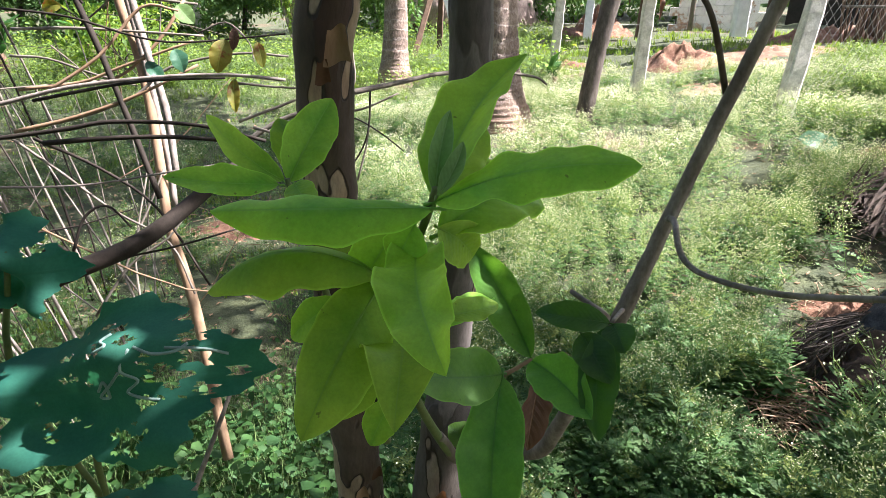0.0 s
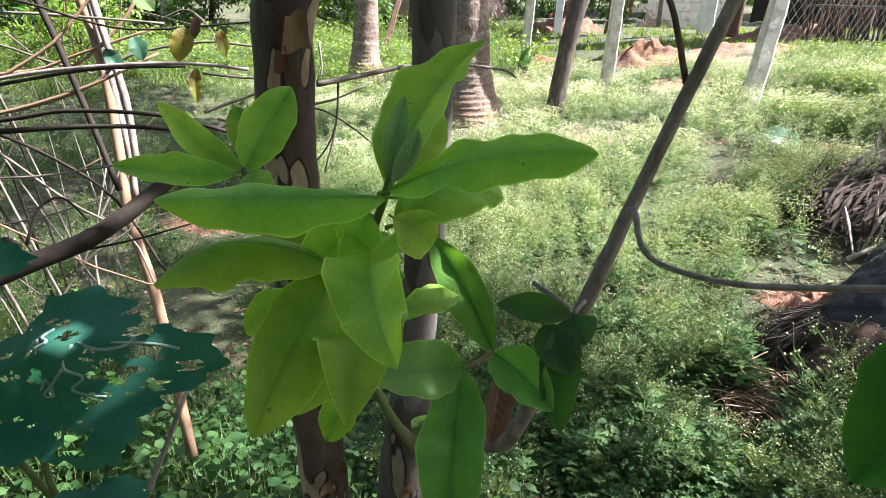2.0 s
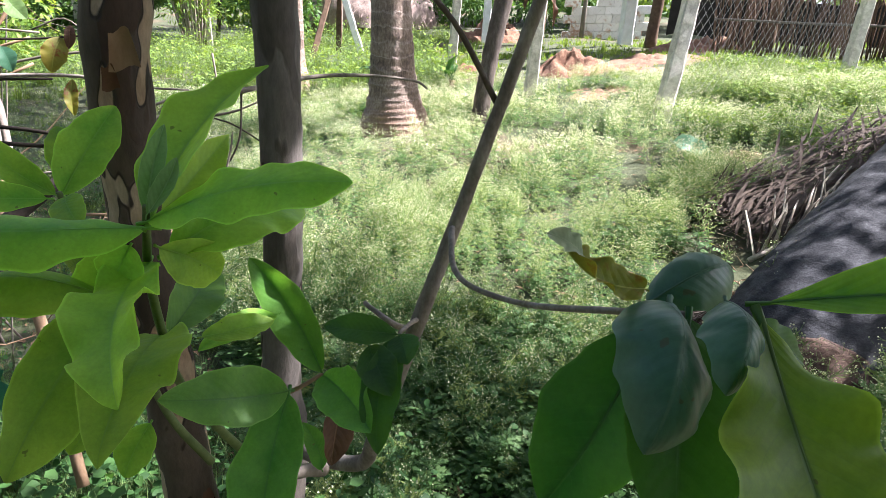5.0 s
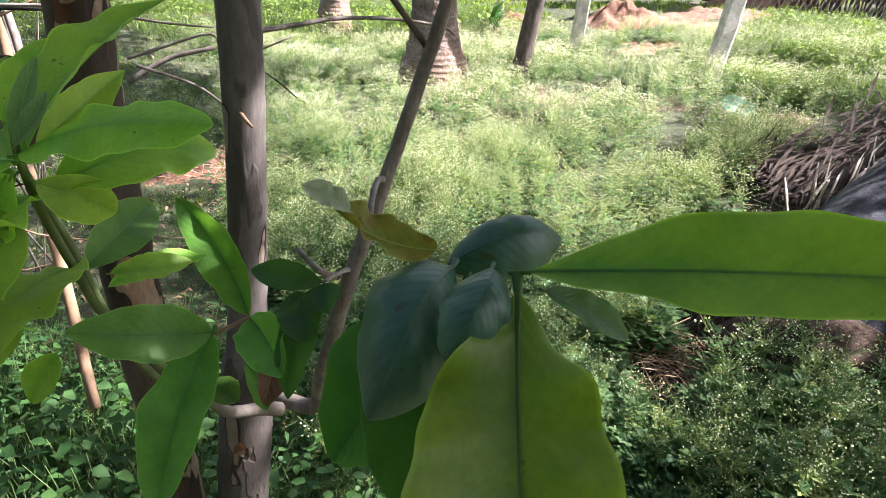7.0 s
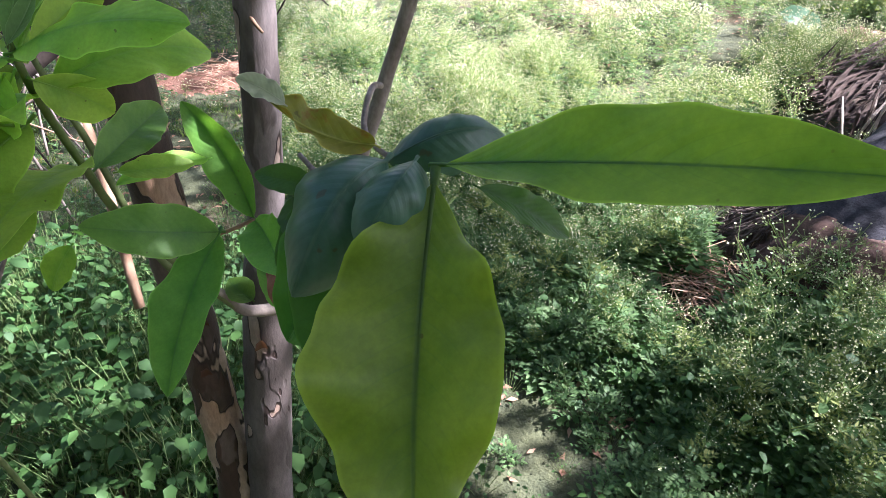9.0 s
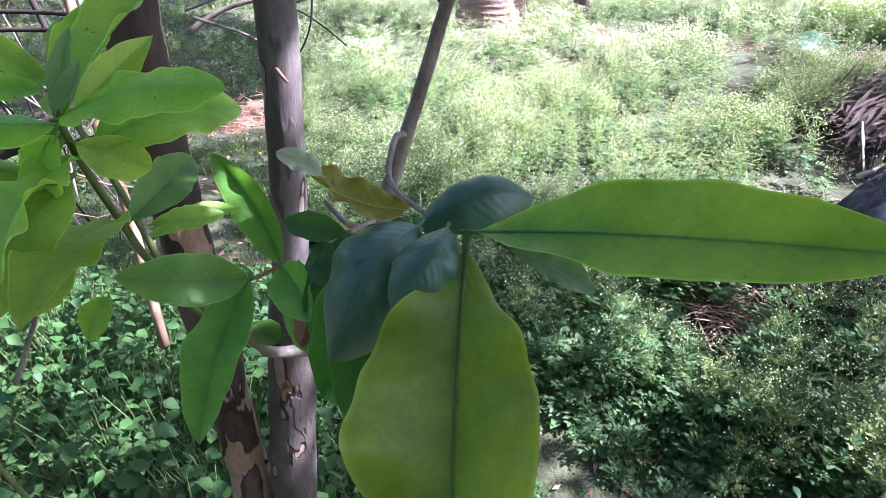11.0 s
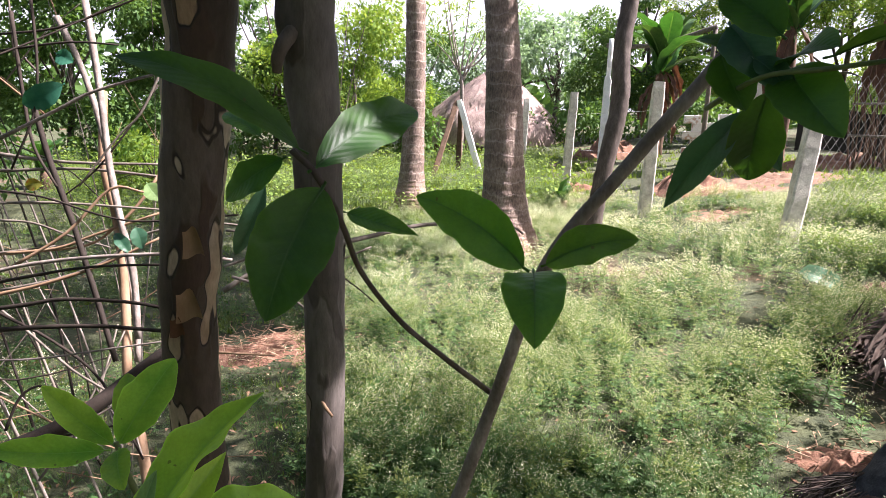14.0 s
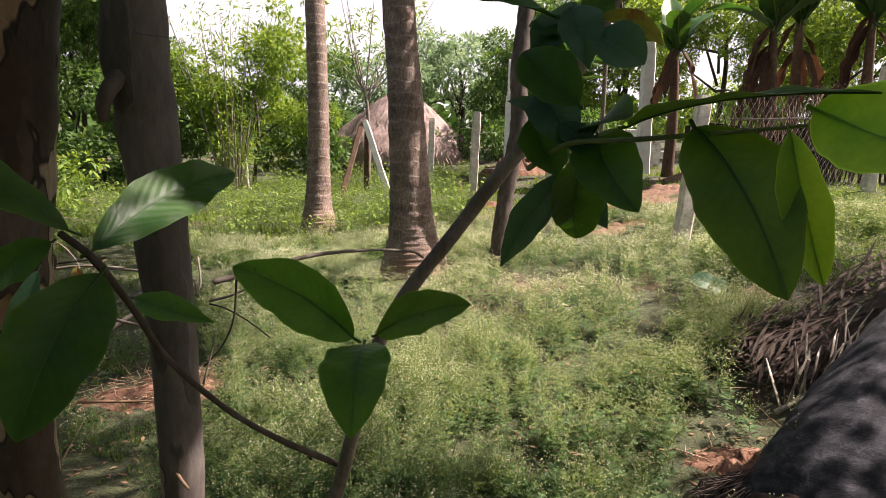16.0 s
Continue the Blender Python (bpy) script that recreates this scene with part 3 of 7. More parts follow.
tagged(mound("bare_patch", 8.2, 9.6, 1.1, 0.6, 0.22, "bank of brown soil and dry grass below the dark recess", "soil", None, 14.0), kind="structure")
tagged(mound("bare_patch", 2.6, 2.55, 0.45, 0.25, 0.05, "bare reddish earth between the weeds", "soil", sharp=30), kind="structure")

# ---- the guava tree ----
def peeling_bark(name, amount, old_bark, fresh):
    """Smooth bark that comes off in sharp-edged islands: grey-brown skin, rusty rims, cream and tan wood underneath."""
    m, nodes, links, bsdf = node_material(name)
    n1, n2 = noise_tex(nodes, links, 26.0, 2, 0.45, (1, 1, 0.42)), noise_tex(nodes, links, 15.0, 3, 0.5, (1, 1, 0.35))
    n3, n4 = noise_tex(nodes, links, 150.0, 5, 0.7, (1, 1, 0.35)), noise_tex(nodes, links, 9.0, 3, 0.6, (1, 1, 0.5))
    grain = ramp_out(nodes, links, n3.outputs[0], [(0.3, (0.62, 0.62, 0.62)), (0.7, (1.3, 1.3, 1.3))])
    skin = ramp_out(nodes, links, n4.outputs[0], [(0.36, old_bark[0]), (0.5, old_bark[1]), (0.64, old_bark[2])])
    c = ramp_out(nodes, links, n2.outputs[0], [(0.535, (0, 0, 0)), (0.55, (1, 1, 1))])
    col = mix_rgb(nodes, links, "MIX", c, skin, old_bark[3])
    a = ramp_out(nodes, links, n1.outputs[0], [(0.60 - amount, (0, 0, 0)), (0.612 - amount, (1, 1, 1))])
    b = ramp_out(nodes, links, n1.outputs[0], [(0.622 - amount, (0, 0, 0)), (0.632 - amount, (1, 1, 1))])
    col = mix_rgb(nodes, links, "MIX", a, col, (0.028, 0.016, 0.011))
    bare = ramp_out(nodes, links, n4.outputs[0], [(0.4, fresh[0]), (0.6, fresh[1])])
    col = mix_rgb(nodes, links, "MIX", b, col, bare)
    col = mix_rgb(nodes, links, "MULTIPLY", 0.8, col, grain)
    links.new(col, bsdf.inputs["Base Color"])
    bsdf.inputs["Roughness"].default_value = 0.7
    step = math_node(nodes, links, "ADD", math_node(nodes, links, "MULTIPLY", math_node(nodes, links, "ADD", a, b), -0.7), math_node(nodes, links, "ADD", math_node(nodes, links, "MULTIPLY", c, 0.4), math_node(nodes, links, "MULTIPLY", n3.outputs[0], 0.35)))
    bump_to(nodes, links, bsdf, step, 0.8, 0.003)
    return m


peeling = peeling_bark("peeling_guava_bark", 0.075, ((0.036, 0.021, 0.014), (0.070, 0.046, 0.033), (0.113, 0.084, 0.066), (0.053, 0.028, 0.0175)), ((0.30, 0.19, 0.11), (0.42, 0.33, 0.24)))
grey_bark = peeling_bark("grey_guava_bark", -0.05, ((0.047, 0.037, 0.031), (0.092, 0.076, 0.066), (0.152, 0.130, 0.117), (0.080, 0.065, 0.055)), ((0.24, 0.16, 0.11), (0.33, 0.26, 0.20)))
guava = thing("guava_tree", "guava tree with peeling bark, slender trunks and fresh green leaves", "tree", at=(0.52, 1.05, 0.1))
limb(guava, [(0.50, 1.08, 0.02, 0.045), (0.475, 1.09, 0.45, 0.037), (0.450, 1.11, 0.80, 0.032), (0.432, 1.12, 1.10, 0.030), (0.419, 1.12, 1.45, 0.0295), (0.438, 1.12, 1.70, 0.033), (0.458, 1.12, 1.90, 0.035), (0.47, 1.13, 2.2, 0.036), (0.45, 1.16, 2.7, 0.03)], peeling, "trunk", "peeling trunk, dark brown with tan patches", 14, 22, 0.16, 24.0)
limb(guava, [(0.505, 1.06, 0.02, 0.045), (0.512, 1.07, 0.5, 0.036), (0.528, 1.085, 0.83, 0.035), (0.546, 1.088, 1.03, 0.034), (0.551, 1.09, 1.09, 0.031), (0.555, 1.10, 1.17, 0.0235), (0.566, 1.10, 1.42, 0.0215), (0.565, 1.10, 1.60, 0.023), (0.560, 1.10, 1.74, 0.0265), (0.554, 1.10, 1.83, 0.029), (0.556, 1.10, 1.95, 0.026), (0.55, 1.12, 2.7, 0.022)], grey_bark, "trunk", "smooth grey-brown trunk with a broken side stub", 12, 20, 0.10, 30.0)
limb(guava, [(0.562, 1.109, 1.817, 0.0160), (0.548, 1.087, 1.806, 0.0105), (0.538, 1.074, 1.797, 0.0080), (0.530, 1.071, 1.783, 0.0065), (0.527, 1.077, 1.766, 0.0050)], dark_bark, "broken_stub", "curved broken branch stub", 5, 12, 0.2, 80.0)
limb(guava, [(0.562, 1.082, 1.418, 0.0022), (0.567, 1.076, 1.412, 0.002), (0.574, 1.068, 1.406, 0.0015)], bare_wood, "twig_peg", "pale snapped twig", 4, 6)
bough = limb(guava, [(0.552, 1.075, 1.085, 0.0118), (0.59, 1.02, 1.095, 0.0100), (0.625, 0.972, 1.12, 0.0085), (0.628, 0.924, 1.194, 0.0074), (0.649, 0.880, 1.329, 0.0070), (0.675, 0.873, 1.420, 0.0058), (0.703, 0.858, 1.530, 0.0050), (0.727, 0.833, 1.635, 0.0047), (0.775, 0.822, 1.705, 0.0047), (0.815, 0.808, 1.762, 0.0046), (0.838, 0.797, 1.80, 0.0044), (0.86, 0.790, 1.850, 0.0044), (0.90, 0.79, 1.95, 0.0052), (1.0, 0.85, 2.2, 0.0044)], twig_bark, "branch", "slanting grey-brown branch", 7, 12, 0.12, 120.0)
shoot_a = limb(guava, [(0.59, 1.0, 1.095, 0.0067), (0.565, 0.985, 1.112, 0.0064), (0.535, 0.965, 1.13, 0.0056), (0.494, 0.919, 1.222, 0.0041), (0.466, 0.866, 1.318, 0.0034), (0.462, 0.832, 1.380, 0.0030), (0.463, 0.795, 1.438, 0.0026), (0.468, 0.768, 1.476, 0.0022), (0.470, 0.760, 1.492, 0.0017)], green_stem, "shoot", "soft green shoot", 6, 10, 0.05)
limb(guava, [(0.462, 0.87, 1.29, 0.0021), (0.504, 0.862, 1.294, 0.0020), (0.544, 0.855, 1.306, 0.0018), (0.569, 0.861, 1.314, 0.0015)], bare_wood, "twig", "", 5, 8, 0.05)
limb(guava, [(0.588, 1.0, 1.096, 0.0080), (0.565, 0.985, 1.112, 0.0075), (0.535, 0.965, 1.130, 0.0066), (0.519, 0.949, 1.164, 0.0054), (0.510, 0.938, 1.184, 0.0046)], dry_wood, "twig", "grey woody foot of a green shoot", 6, 10, 0.1)
shoot_l = limb(guava, [(0.470, 1.04, 1.10, 0.005), (0.435, 1.015, 1.192, 0.0042), (0.410, 1.0, 1.316, 0.0036), (0.392, 0.988, 1.390, 0.003), (0.383, 0.985, 1.434, 0.0024)], green_stem, "shoot", "", 5, 8, 0.05)
twig_b = limb(guava, [(0.675, 0.873, 1.424, 0.0026), (0.664, 0.845, 1.432, 0.0024), (0.656, 0.817, 1.418, 0.0022), (0.660, 0.790, 1.414, 0.0020), (0.672, 0.735, 1.427, 0.0019), (0.666, 0.643, 1.471, 0.0017), (0.650, 0.582, 1.503, 0.0014)], twig_bark, "twig", "thin bent twig", 6, 9, 0.12, 150.0)
twig_d = limb(guava, [(0.705, 0.872, 1.520, 0.0025), (0.655, 0.828, 1.574, 0.0019), (0.625, 0.819, 1.604, 0.0018), (0.601, 0.805, 1.640, 0.0017), (0.590, 0.788, 1.673, 0.0018), (0.577, 0.776, 1.702, 0.0020), (0.564, 0.776, 1.715, 0.0018)], dark_bark, "twig", "thin dark twig", 6, 9, 0.15, 150.0)
twig_e = limb(guava, [(0.80, 0.78, 1.742, 0.0018), (0.794, 0.725, 1.757, 0.0014), (0.803, 0.691, 1.760, 0.0012), (0.808, 0.653, 1.763, 0.0009), (0.807, 0.600, 1.767, 0.0005)], green_stem, "twig", "", 5, 8, 0.1)
limb(guava, [(0.640, 0.880, 1.335, 0.003), (0.624, 0.862, 1.352, 0.0026), (0.608, 0.887, 1.359, 0.002)], twig_bark, "twig", "", 4, 7, 0.1)
twig_r = limb(guava, [(0.652, 0.878, 1.343, 0.0022), (0.641, 0.862, 1.350, 0.0020), (0.626, 0.845, 1.352, 0.0016)], twig_bark, "twig", "", 4, 7, 0.1)
# young shoot beside the trunks
leaf(shoot_a, (0.470, 0.761, 1.484), (0.566, 0.726, 1.510), 0.034, (-0.38, -0.40, 0.83), 0.08, -0.30, 0.070, young, profile="blunt", twist=0.25, bow=-0.02)
leaf(shoot_a, (0.469, 0.760, 1.481), (0.353, 0.785, 1.476), 0.037, (-0.13, -0.46, 0.88), 0.06, -0.40, 0.05, young, profile="guava", twist=-0.4, roll=0.3)
leaf(shoot_a, (0.471, 0.763, 1.484), (0.537, 0.828, 1.552), 0.042, (-0.42, -0.40, 0.81), 0.06, 0.60, 0.060, young, profile="pointed", twist=0.3, bow=-0.04)
leaf(shoot_a, (0.476, 0.769, 1.485), (0.512, 0.823, 1.513), 0.022, (0.56, -0.64, 0.53), 0.06, 0.60, 0.045, young, profile="pointed")
leaf(shoot_a, (0.470, 0.760, 1.488), (0.481, 0.781, 1.528), 0.012, (-0.14, -0.86, 0.48), 0.00, 0.50, 0.030, bud)
leaf(shoot_a, (0.471, 0.755, 1.490), (0.486, 0.768, 1.514), 0.010, (-0.10, -0.85, 0.52), 0.00, 0.50, 0.030, bud)
leaf(shoot_a, (0.476, 0.780, 1.458), (0.556, 0.842, 1.459), 0.046, (0.30, -0.52, 0.80), 0.12, 0.30, 0.090, young, twist=0.3)
leaf(shoot_a, (0.442, 0.785, 1.433), (0.343, 0.801, 1.421), 0.038, (-0.17, -0.32, 0.93), 0.24, -0.70, 0.070, young, roll=0.3)
leaf(shoot_a, (0.450, 0.798, 1.429), (0.394, 0.732, 1.362), 0.047, (-0.01, -0.74, 0.67), 0.10, -0.25, 0.060, young, twist=0.2, bow=0.02)
leaf(shoot_a, (0.466, 0.782, 1.453), (0.460, 0.674, 1.435), 0.036, (-0.24, -0.36, 0.90), 0.05, 0.45, 0.16, young, profile="blunt", twist=0.7, bow=0.05, curl=0.1)
leaf(shoot_a, (0.462, 0.832, 1.380), (0.441, 0.705, 1.383), 0.052, (-0.12, -0.38, 0.92), 0.06, 0.30, 0.10, young, twist=-0.4, bow=-0.03, curl=0.2)
leaf(shoot_a, (0.454, 0.791, 1.462), (0.427, 0.798, 1.415), 0.032, (-0.37, -0.93, 0.07), 0.05, 0.30, 0.045, young)
leaf(shoot_a, (0.436, 0.847, 1.442), (0.406, 0.874, 1.414), 0.030, (-0.70, -0.72, 0.07), 0.10, 0.20, 0.045, mature)
leaf(shoot_a, (0.423, 0.829, 1.394), (0.386, 0.835, 1.365), 0.026, (-0.49, -0.74, 0.46), 0.10, 0.30, 0.045, young)
leaf(shoot_a, (0.438, 0.795, 1.375), (0.414, 0.766, 1.347), 0.030, (-0.01, -0.69, 0.73), 0.05, 0.30, 0.045, young)
leaf(shoot_a, (0.452, 0.798, 1.337), (0.434, 0.789, 1.306), 0.024, (-0.29, -0.85, 0.43), 0.05, 0.30, 0.045, young)
leaf(shoot_a, (0.460, 0.765, 1.470), (0.449, 0.763, 1.448), 0.024, (-0.27, -0.94, 0.21), 0.05, 0.30, 0.045, young)
leaf(shoot_a, (0.473, 0.767, 1.467), (0.501, 0.797, 1.435), 0.028, (0.64, -0.76, -0.16), 0.05, 0.30, 0.045, young)
leaf(shoot_a, (0.486, 0.822, 1.381), (0.533, 0.843, 1.376), 0.020, (0.30, -0.45, 0.84), 0.05, 0.30, 0.045, young)
leaf(shoot_a, (0.541, 0.849, 1.311), (0.457, 0.805, 1.348), 0.041, (0.69, -0.58, 0.43), 0.08, 0.30, 0.050, half_grown, twist=0.2)
leaf(shoot_a, (0.541, 0.847, 1.309), (0.508, 0.739, 1.242), 0.047, (-0.16, -0.48, 0.86), 0.05, 0.35, 0.050, half_grown, twist=0.3, bow=0.03)
leaf(shoot_a, (0.568, 0.861, 1.316), (0.521, 0.893, 1.404), 0.034, (-0.16, -0.92, 0.36), -0.06, 0.45, 0.045, half_grown, twist=0.2)
leaf(shoot_a, (0.569, 0.860, 1.313), (0.592, 0.792, 1.305), 0.038, (-0.50, -0.24, 0.83), 0.03, 0.75, 0.090, half_grown)
leaf(shoot_a, (0.537, 0.875, 1.363), (0.483, 0.821, 1.371), 0.020, (0.40, -0.26, 0.88), 0.06, 0.30, 0.045, young)
leaf(shoot_a, (0.464, 0.845, 1.372), (0.494, 0.945, 1.378), 0.036, (0.45, -0.62, 0.64), 0.06, 0.50, 0.060, half_grown)
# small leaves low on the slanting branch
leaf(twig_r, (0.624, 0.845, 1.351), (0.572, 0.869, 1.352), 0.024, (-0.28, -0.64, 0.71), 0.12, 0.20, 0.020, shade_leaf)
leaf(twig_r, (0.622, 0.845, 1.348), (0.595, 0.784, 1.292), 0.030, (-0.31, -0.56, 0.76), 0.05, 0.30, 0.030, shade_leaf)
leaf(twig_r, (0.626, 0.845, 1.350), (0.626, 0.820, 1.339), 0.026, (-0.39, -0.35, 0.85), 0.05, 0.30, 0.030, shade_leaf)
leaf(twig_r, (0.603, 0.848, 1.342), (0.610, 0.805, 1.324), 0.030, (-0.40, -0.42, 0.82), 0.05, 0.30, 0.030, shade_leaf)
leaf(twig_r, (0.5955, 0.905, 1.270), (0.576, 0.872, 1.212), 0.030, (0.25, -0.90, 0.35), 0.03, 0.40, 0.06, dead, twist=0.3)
leaf(twig_r, (0.548, 0.938, 1.165), (0.523, 0.955, 1.181), 0.030, (0.14, -0.56, 0.82), 0.05, 0.20, 0.020, half_shade_leaf)
leaf(twig_r, (0.576, 0.928, 1.160), (0.559, 0.924, 1.222), 0.022, (0.38, -0.93, 0.05), 0.05, 0.30, 0.020, half_shade_leaf)
# shoot behind
leaf(shoot_l, (0.384, 0.990, 1.430), (0.425, 1.037, 1.492), 0.042, (0.14, -0.83, 0.54), 0.04, 0.25, 0.045, young)
leaf(shoot_l, (0.380, 0.986, 1.432), (0.322, 0.996, 1.487), 0.026, (0.33, -0.81, 0.49), -0.10, 0.30, 0.045, young)
leaf(shoot_l, (0.387, 1.007, 1.433), (0.376, 1.049, 1.473), 0.028, (-0.02, -0.69, 0.72), 0.05, 0.30, 0.045, young)
leaf(shoot_l, (0.376, 0.976, 1.432), (0.289, 0.964, 1.445), 0.028, (0.20, -0.70, 0.69), 0.05, 0.30, 0.045, young)
leaf(shoot_l, (0.389, 0.974, 1.433), (0.406, 0.931, 1.420), 0.026, (-0.27, -0.39, 0.88), 0.10, 0.30, 0.045, young)
# low twig that reaches forward
leaf(twig_b, (0.661, 0.563, 1.516), (0.736, 0.481, 1.553), 0.027, (-0.66, -0.22, 0.72), 0.03, 0.40, 0.030, mature, profile="oblong", twist=0.2, bow=0.0)
leaf(twig_b, (0.657, 0.560, 1.511), (0.642, 0.481, 1.449), 0.052, (-0.15, -0.59, 0.80), 0.0, 0.45, 0.20, mature, profile="oblong", twist=0.15, bow=0.02, lean=0.05)
leaf(twig_b, (0.646, 0.588, 1.505), (0.614, 0.550, 1.480), 0.036, (0.05, -0.59, 0.81), 0.20, -0.55, 0.10, teal_sheen_leaf, roll=0.45, twist=0.6, curl=0.3)
leaf(twig_b, (0.653, 0.572, 1.513), (0.634, 0.546, 1.499), 0.022, (0.12, -0.40, 0.91), 0.22, -0.6, 0.10, teal_sheen_leaf, roll=0.4, twist=-0.5, curl=0.2)
leaf(twig_b, (0.648, 0.601, 1.498), (0.695, 0.612, 1.501), 0.026, (0.07, -0.55, 0.83), 0.26, -0.4, 0.06, teal_sheen_leaf, roll=0.3, twist=0.4)
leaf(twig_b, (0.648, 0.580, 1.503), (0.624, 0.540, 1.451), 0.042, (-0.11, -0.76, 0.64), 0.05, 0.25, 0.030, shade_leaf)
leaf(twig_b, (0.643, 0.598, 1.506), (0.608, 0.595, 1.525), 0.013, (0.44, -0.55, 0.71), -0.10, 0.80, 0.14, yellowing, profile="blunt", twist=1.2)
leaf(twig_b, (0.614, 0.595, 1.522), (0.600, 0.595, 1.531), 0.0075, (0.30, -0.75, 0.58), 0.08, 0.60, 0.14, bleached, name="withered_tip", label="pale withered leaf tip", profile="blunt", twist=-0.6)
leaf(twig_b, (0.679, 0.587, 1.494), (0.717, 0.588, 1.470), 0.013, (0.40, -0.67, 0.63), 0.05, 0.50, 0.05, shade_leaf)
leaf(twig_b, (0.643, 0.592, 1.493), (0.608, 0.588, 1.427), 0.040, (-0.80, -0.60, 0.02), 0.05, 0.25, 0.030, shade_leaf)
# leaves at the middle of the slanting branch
leaf(bough, (0.704, 0.810, 1.640), (0.637, 0.830, 1.683), 0.036, (0.01, -0.90, 0.44), 0.08, 0.30, 0.060, half_shade_leaf, twist=0.4)
leaf(bough, (0.717, 0.804, 1.643), (0.769, 0.785, 1.663), 0.027, (-0.46, -0.64, 0.62), 0.10, 0.30, 0.050, half_shade_leaf)
leaf(bough, (0.709, 0.803, 1.638), (0.691, 0.735, 1.615), 0.037, (-0.12, -0.27, 0.95), 0.14, 0.35, 0.060, half_shade_leaf)
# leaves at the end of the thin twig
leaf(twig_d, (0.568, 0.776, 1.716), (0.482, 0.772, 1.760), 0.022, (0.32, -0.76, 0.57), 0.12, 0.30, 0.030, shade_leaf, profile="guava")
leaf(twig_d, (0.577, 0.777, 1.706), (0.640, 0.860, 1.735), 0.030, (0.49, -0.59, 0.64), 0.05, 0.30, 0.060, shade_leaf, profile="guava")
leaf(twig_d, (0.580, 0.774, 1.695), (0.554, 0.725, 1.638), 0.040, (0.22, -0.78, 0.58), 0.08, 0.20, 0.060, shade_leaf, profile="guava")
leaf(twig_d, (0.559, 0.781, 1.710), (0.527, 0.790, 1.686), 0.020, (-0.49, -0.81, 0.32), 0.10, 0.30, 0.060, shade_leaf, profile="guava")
leaf(twig_d, (0.547, 0.799, 1.693), (0.528, 0.803, 1.652), 0.012, (-0.08, -1.00, -0.05), 0.10, 0.50, 0.020, teal_sheen_leaf)
leaf(twig_d, (0.593, 0.779, 1.681), (0.630, 0.755, 1.673), 0.016, (-0.19, -0.54, 0.82), 0.05, 0.30, 0.020, half_shade_leaf, profile="pointed")
leaf(twig_d, (0.546, 0.796, 1.721), (0.522, 0.823, 1.732), 0.016, (-0.12, -0.47, 0.88), 0.10, 0.30, 0.020, half_shade_leaf, profile="pointed")
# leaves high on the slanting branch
leaf(twig_e, (0.819, 0.769, 1.741), (0.800, 0.818, 1.677), 0.022, (-0.80, -0.56, -0.20), 0.05, 0.30, 0.020, teal_sheen_leaf, profile="pointed")
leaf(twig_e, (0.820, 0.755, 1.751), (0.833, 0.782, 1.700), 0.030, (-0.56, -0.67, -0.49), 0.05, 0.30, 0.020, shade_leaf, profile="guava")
leaf(twig_e, (0.834, 0.785, 1.730), (0.850, 0.776, 1.706), 0.016, (-0.40, -0.91, 0.07), 0.05, 0.30, 0.020, teal_sheen_leaf, profile="pointed")
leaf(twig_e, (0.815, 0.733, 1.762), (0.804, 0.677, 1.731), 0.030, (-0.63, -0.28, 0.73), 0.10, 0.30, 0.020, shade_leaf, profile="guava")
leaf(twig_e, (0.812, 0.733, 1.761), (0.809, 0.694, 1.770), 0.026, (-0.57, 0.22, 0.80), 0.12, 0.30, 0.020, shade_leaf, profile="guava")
leaf(twig_e, (0.828, 0.778, 1.742), (0.820, 0.782, 1.708), 0.026, (-0.60, -0.79, 0.04), 0.08, 0.30, 0.020, teal_sheen_leaf, profile="pointed")
leaf(twig_e, (0.806, 0.692, 1.766), (0.814, 0.584, 1.776), 0.020, (-0.10, 0.08, 0.99), 0.04, 0.30, 0.020, half_shade_leaf, profile="pointed")
leaf(twig_e, (0.807, 0.650, 1.766), (0.794, 0.587, 1.719), 0.031, (-0.67, -0.35, 0.66), 0.04, 0.22, 0.020, half_shade_leaf)
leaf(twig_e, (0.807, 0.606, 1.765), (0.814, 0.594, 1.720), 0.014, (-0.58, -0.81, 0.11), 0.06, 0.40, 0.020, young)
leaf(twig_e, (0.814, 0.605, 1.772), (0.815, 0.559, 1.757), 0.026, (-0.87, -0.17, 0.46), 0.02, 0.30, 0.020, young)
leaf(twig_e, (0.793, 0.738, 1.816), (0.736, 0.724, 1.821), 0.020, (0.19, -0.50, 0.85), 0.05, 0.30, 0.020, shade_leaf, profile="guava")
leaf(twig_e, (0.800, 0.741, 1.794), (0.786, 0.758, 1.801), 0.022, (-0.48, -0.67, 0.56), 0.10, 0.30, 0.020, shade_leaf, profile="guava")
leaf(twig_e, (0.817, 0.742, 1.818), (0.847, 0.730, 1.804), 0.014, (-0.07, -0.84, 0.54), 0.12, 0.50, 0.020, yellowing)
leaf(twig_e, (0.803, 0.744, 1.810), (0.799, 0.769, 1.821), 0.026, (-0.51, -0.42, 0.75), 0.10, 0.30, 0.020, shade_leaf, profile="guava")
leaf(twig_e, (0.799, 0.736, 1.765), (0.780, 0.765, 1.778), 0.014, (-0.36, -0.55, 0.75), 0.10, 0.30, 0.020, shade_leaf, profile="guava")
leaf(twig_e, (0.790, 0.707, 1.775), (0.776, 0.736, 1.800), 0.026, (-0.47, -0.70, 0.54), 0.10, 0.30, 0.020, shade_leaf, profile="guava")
leaf(twig_e, (0.806, 0.753, 1.819), (0.788, 0.753, 1.796), 0.020, (-0.44, -0.84, 0.33), 0.10, 0.40, 0.040, teal_sheen_leaf, profile="pointed")
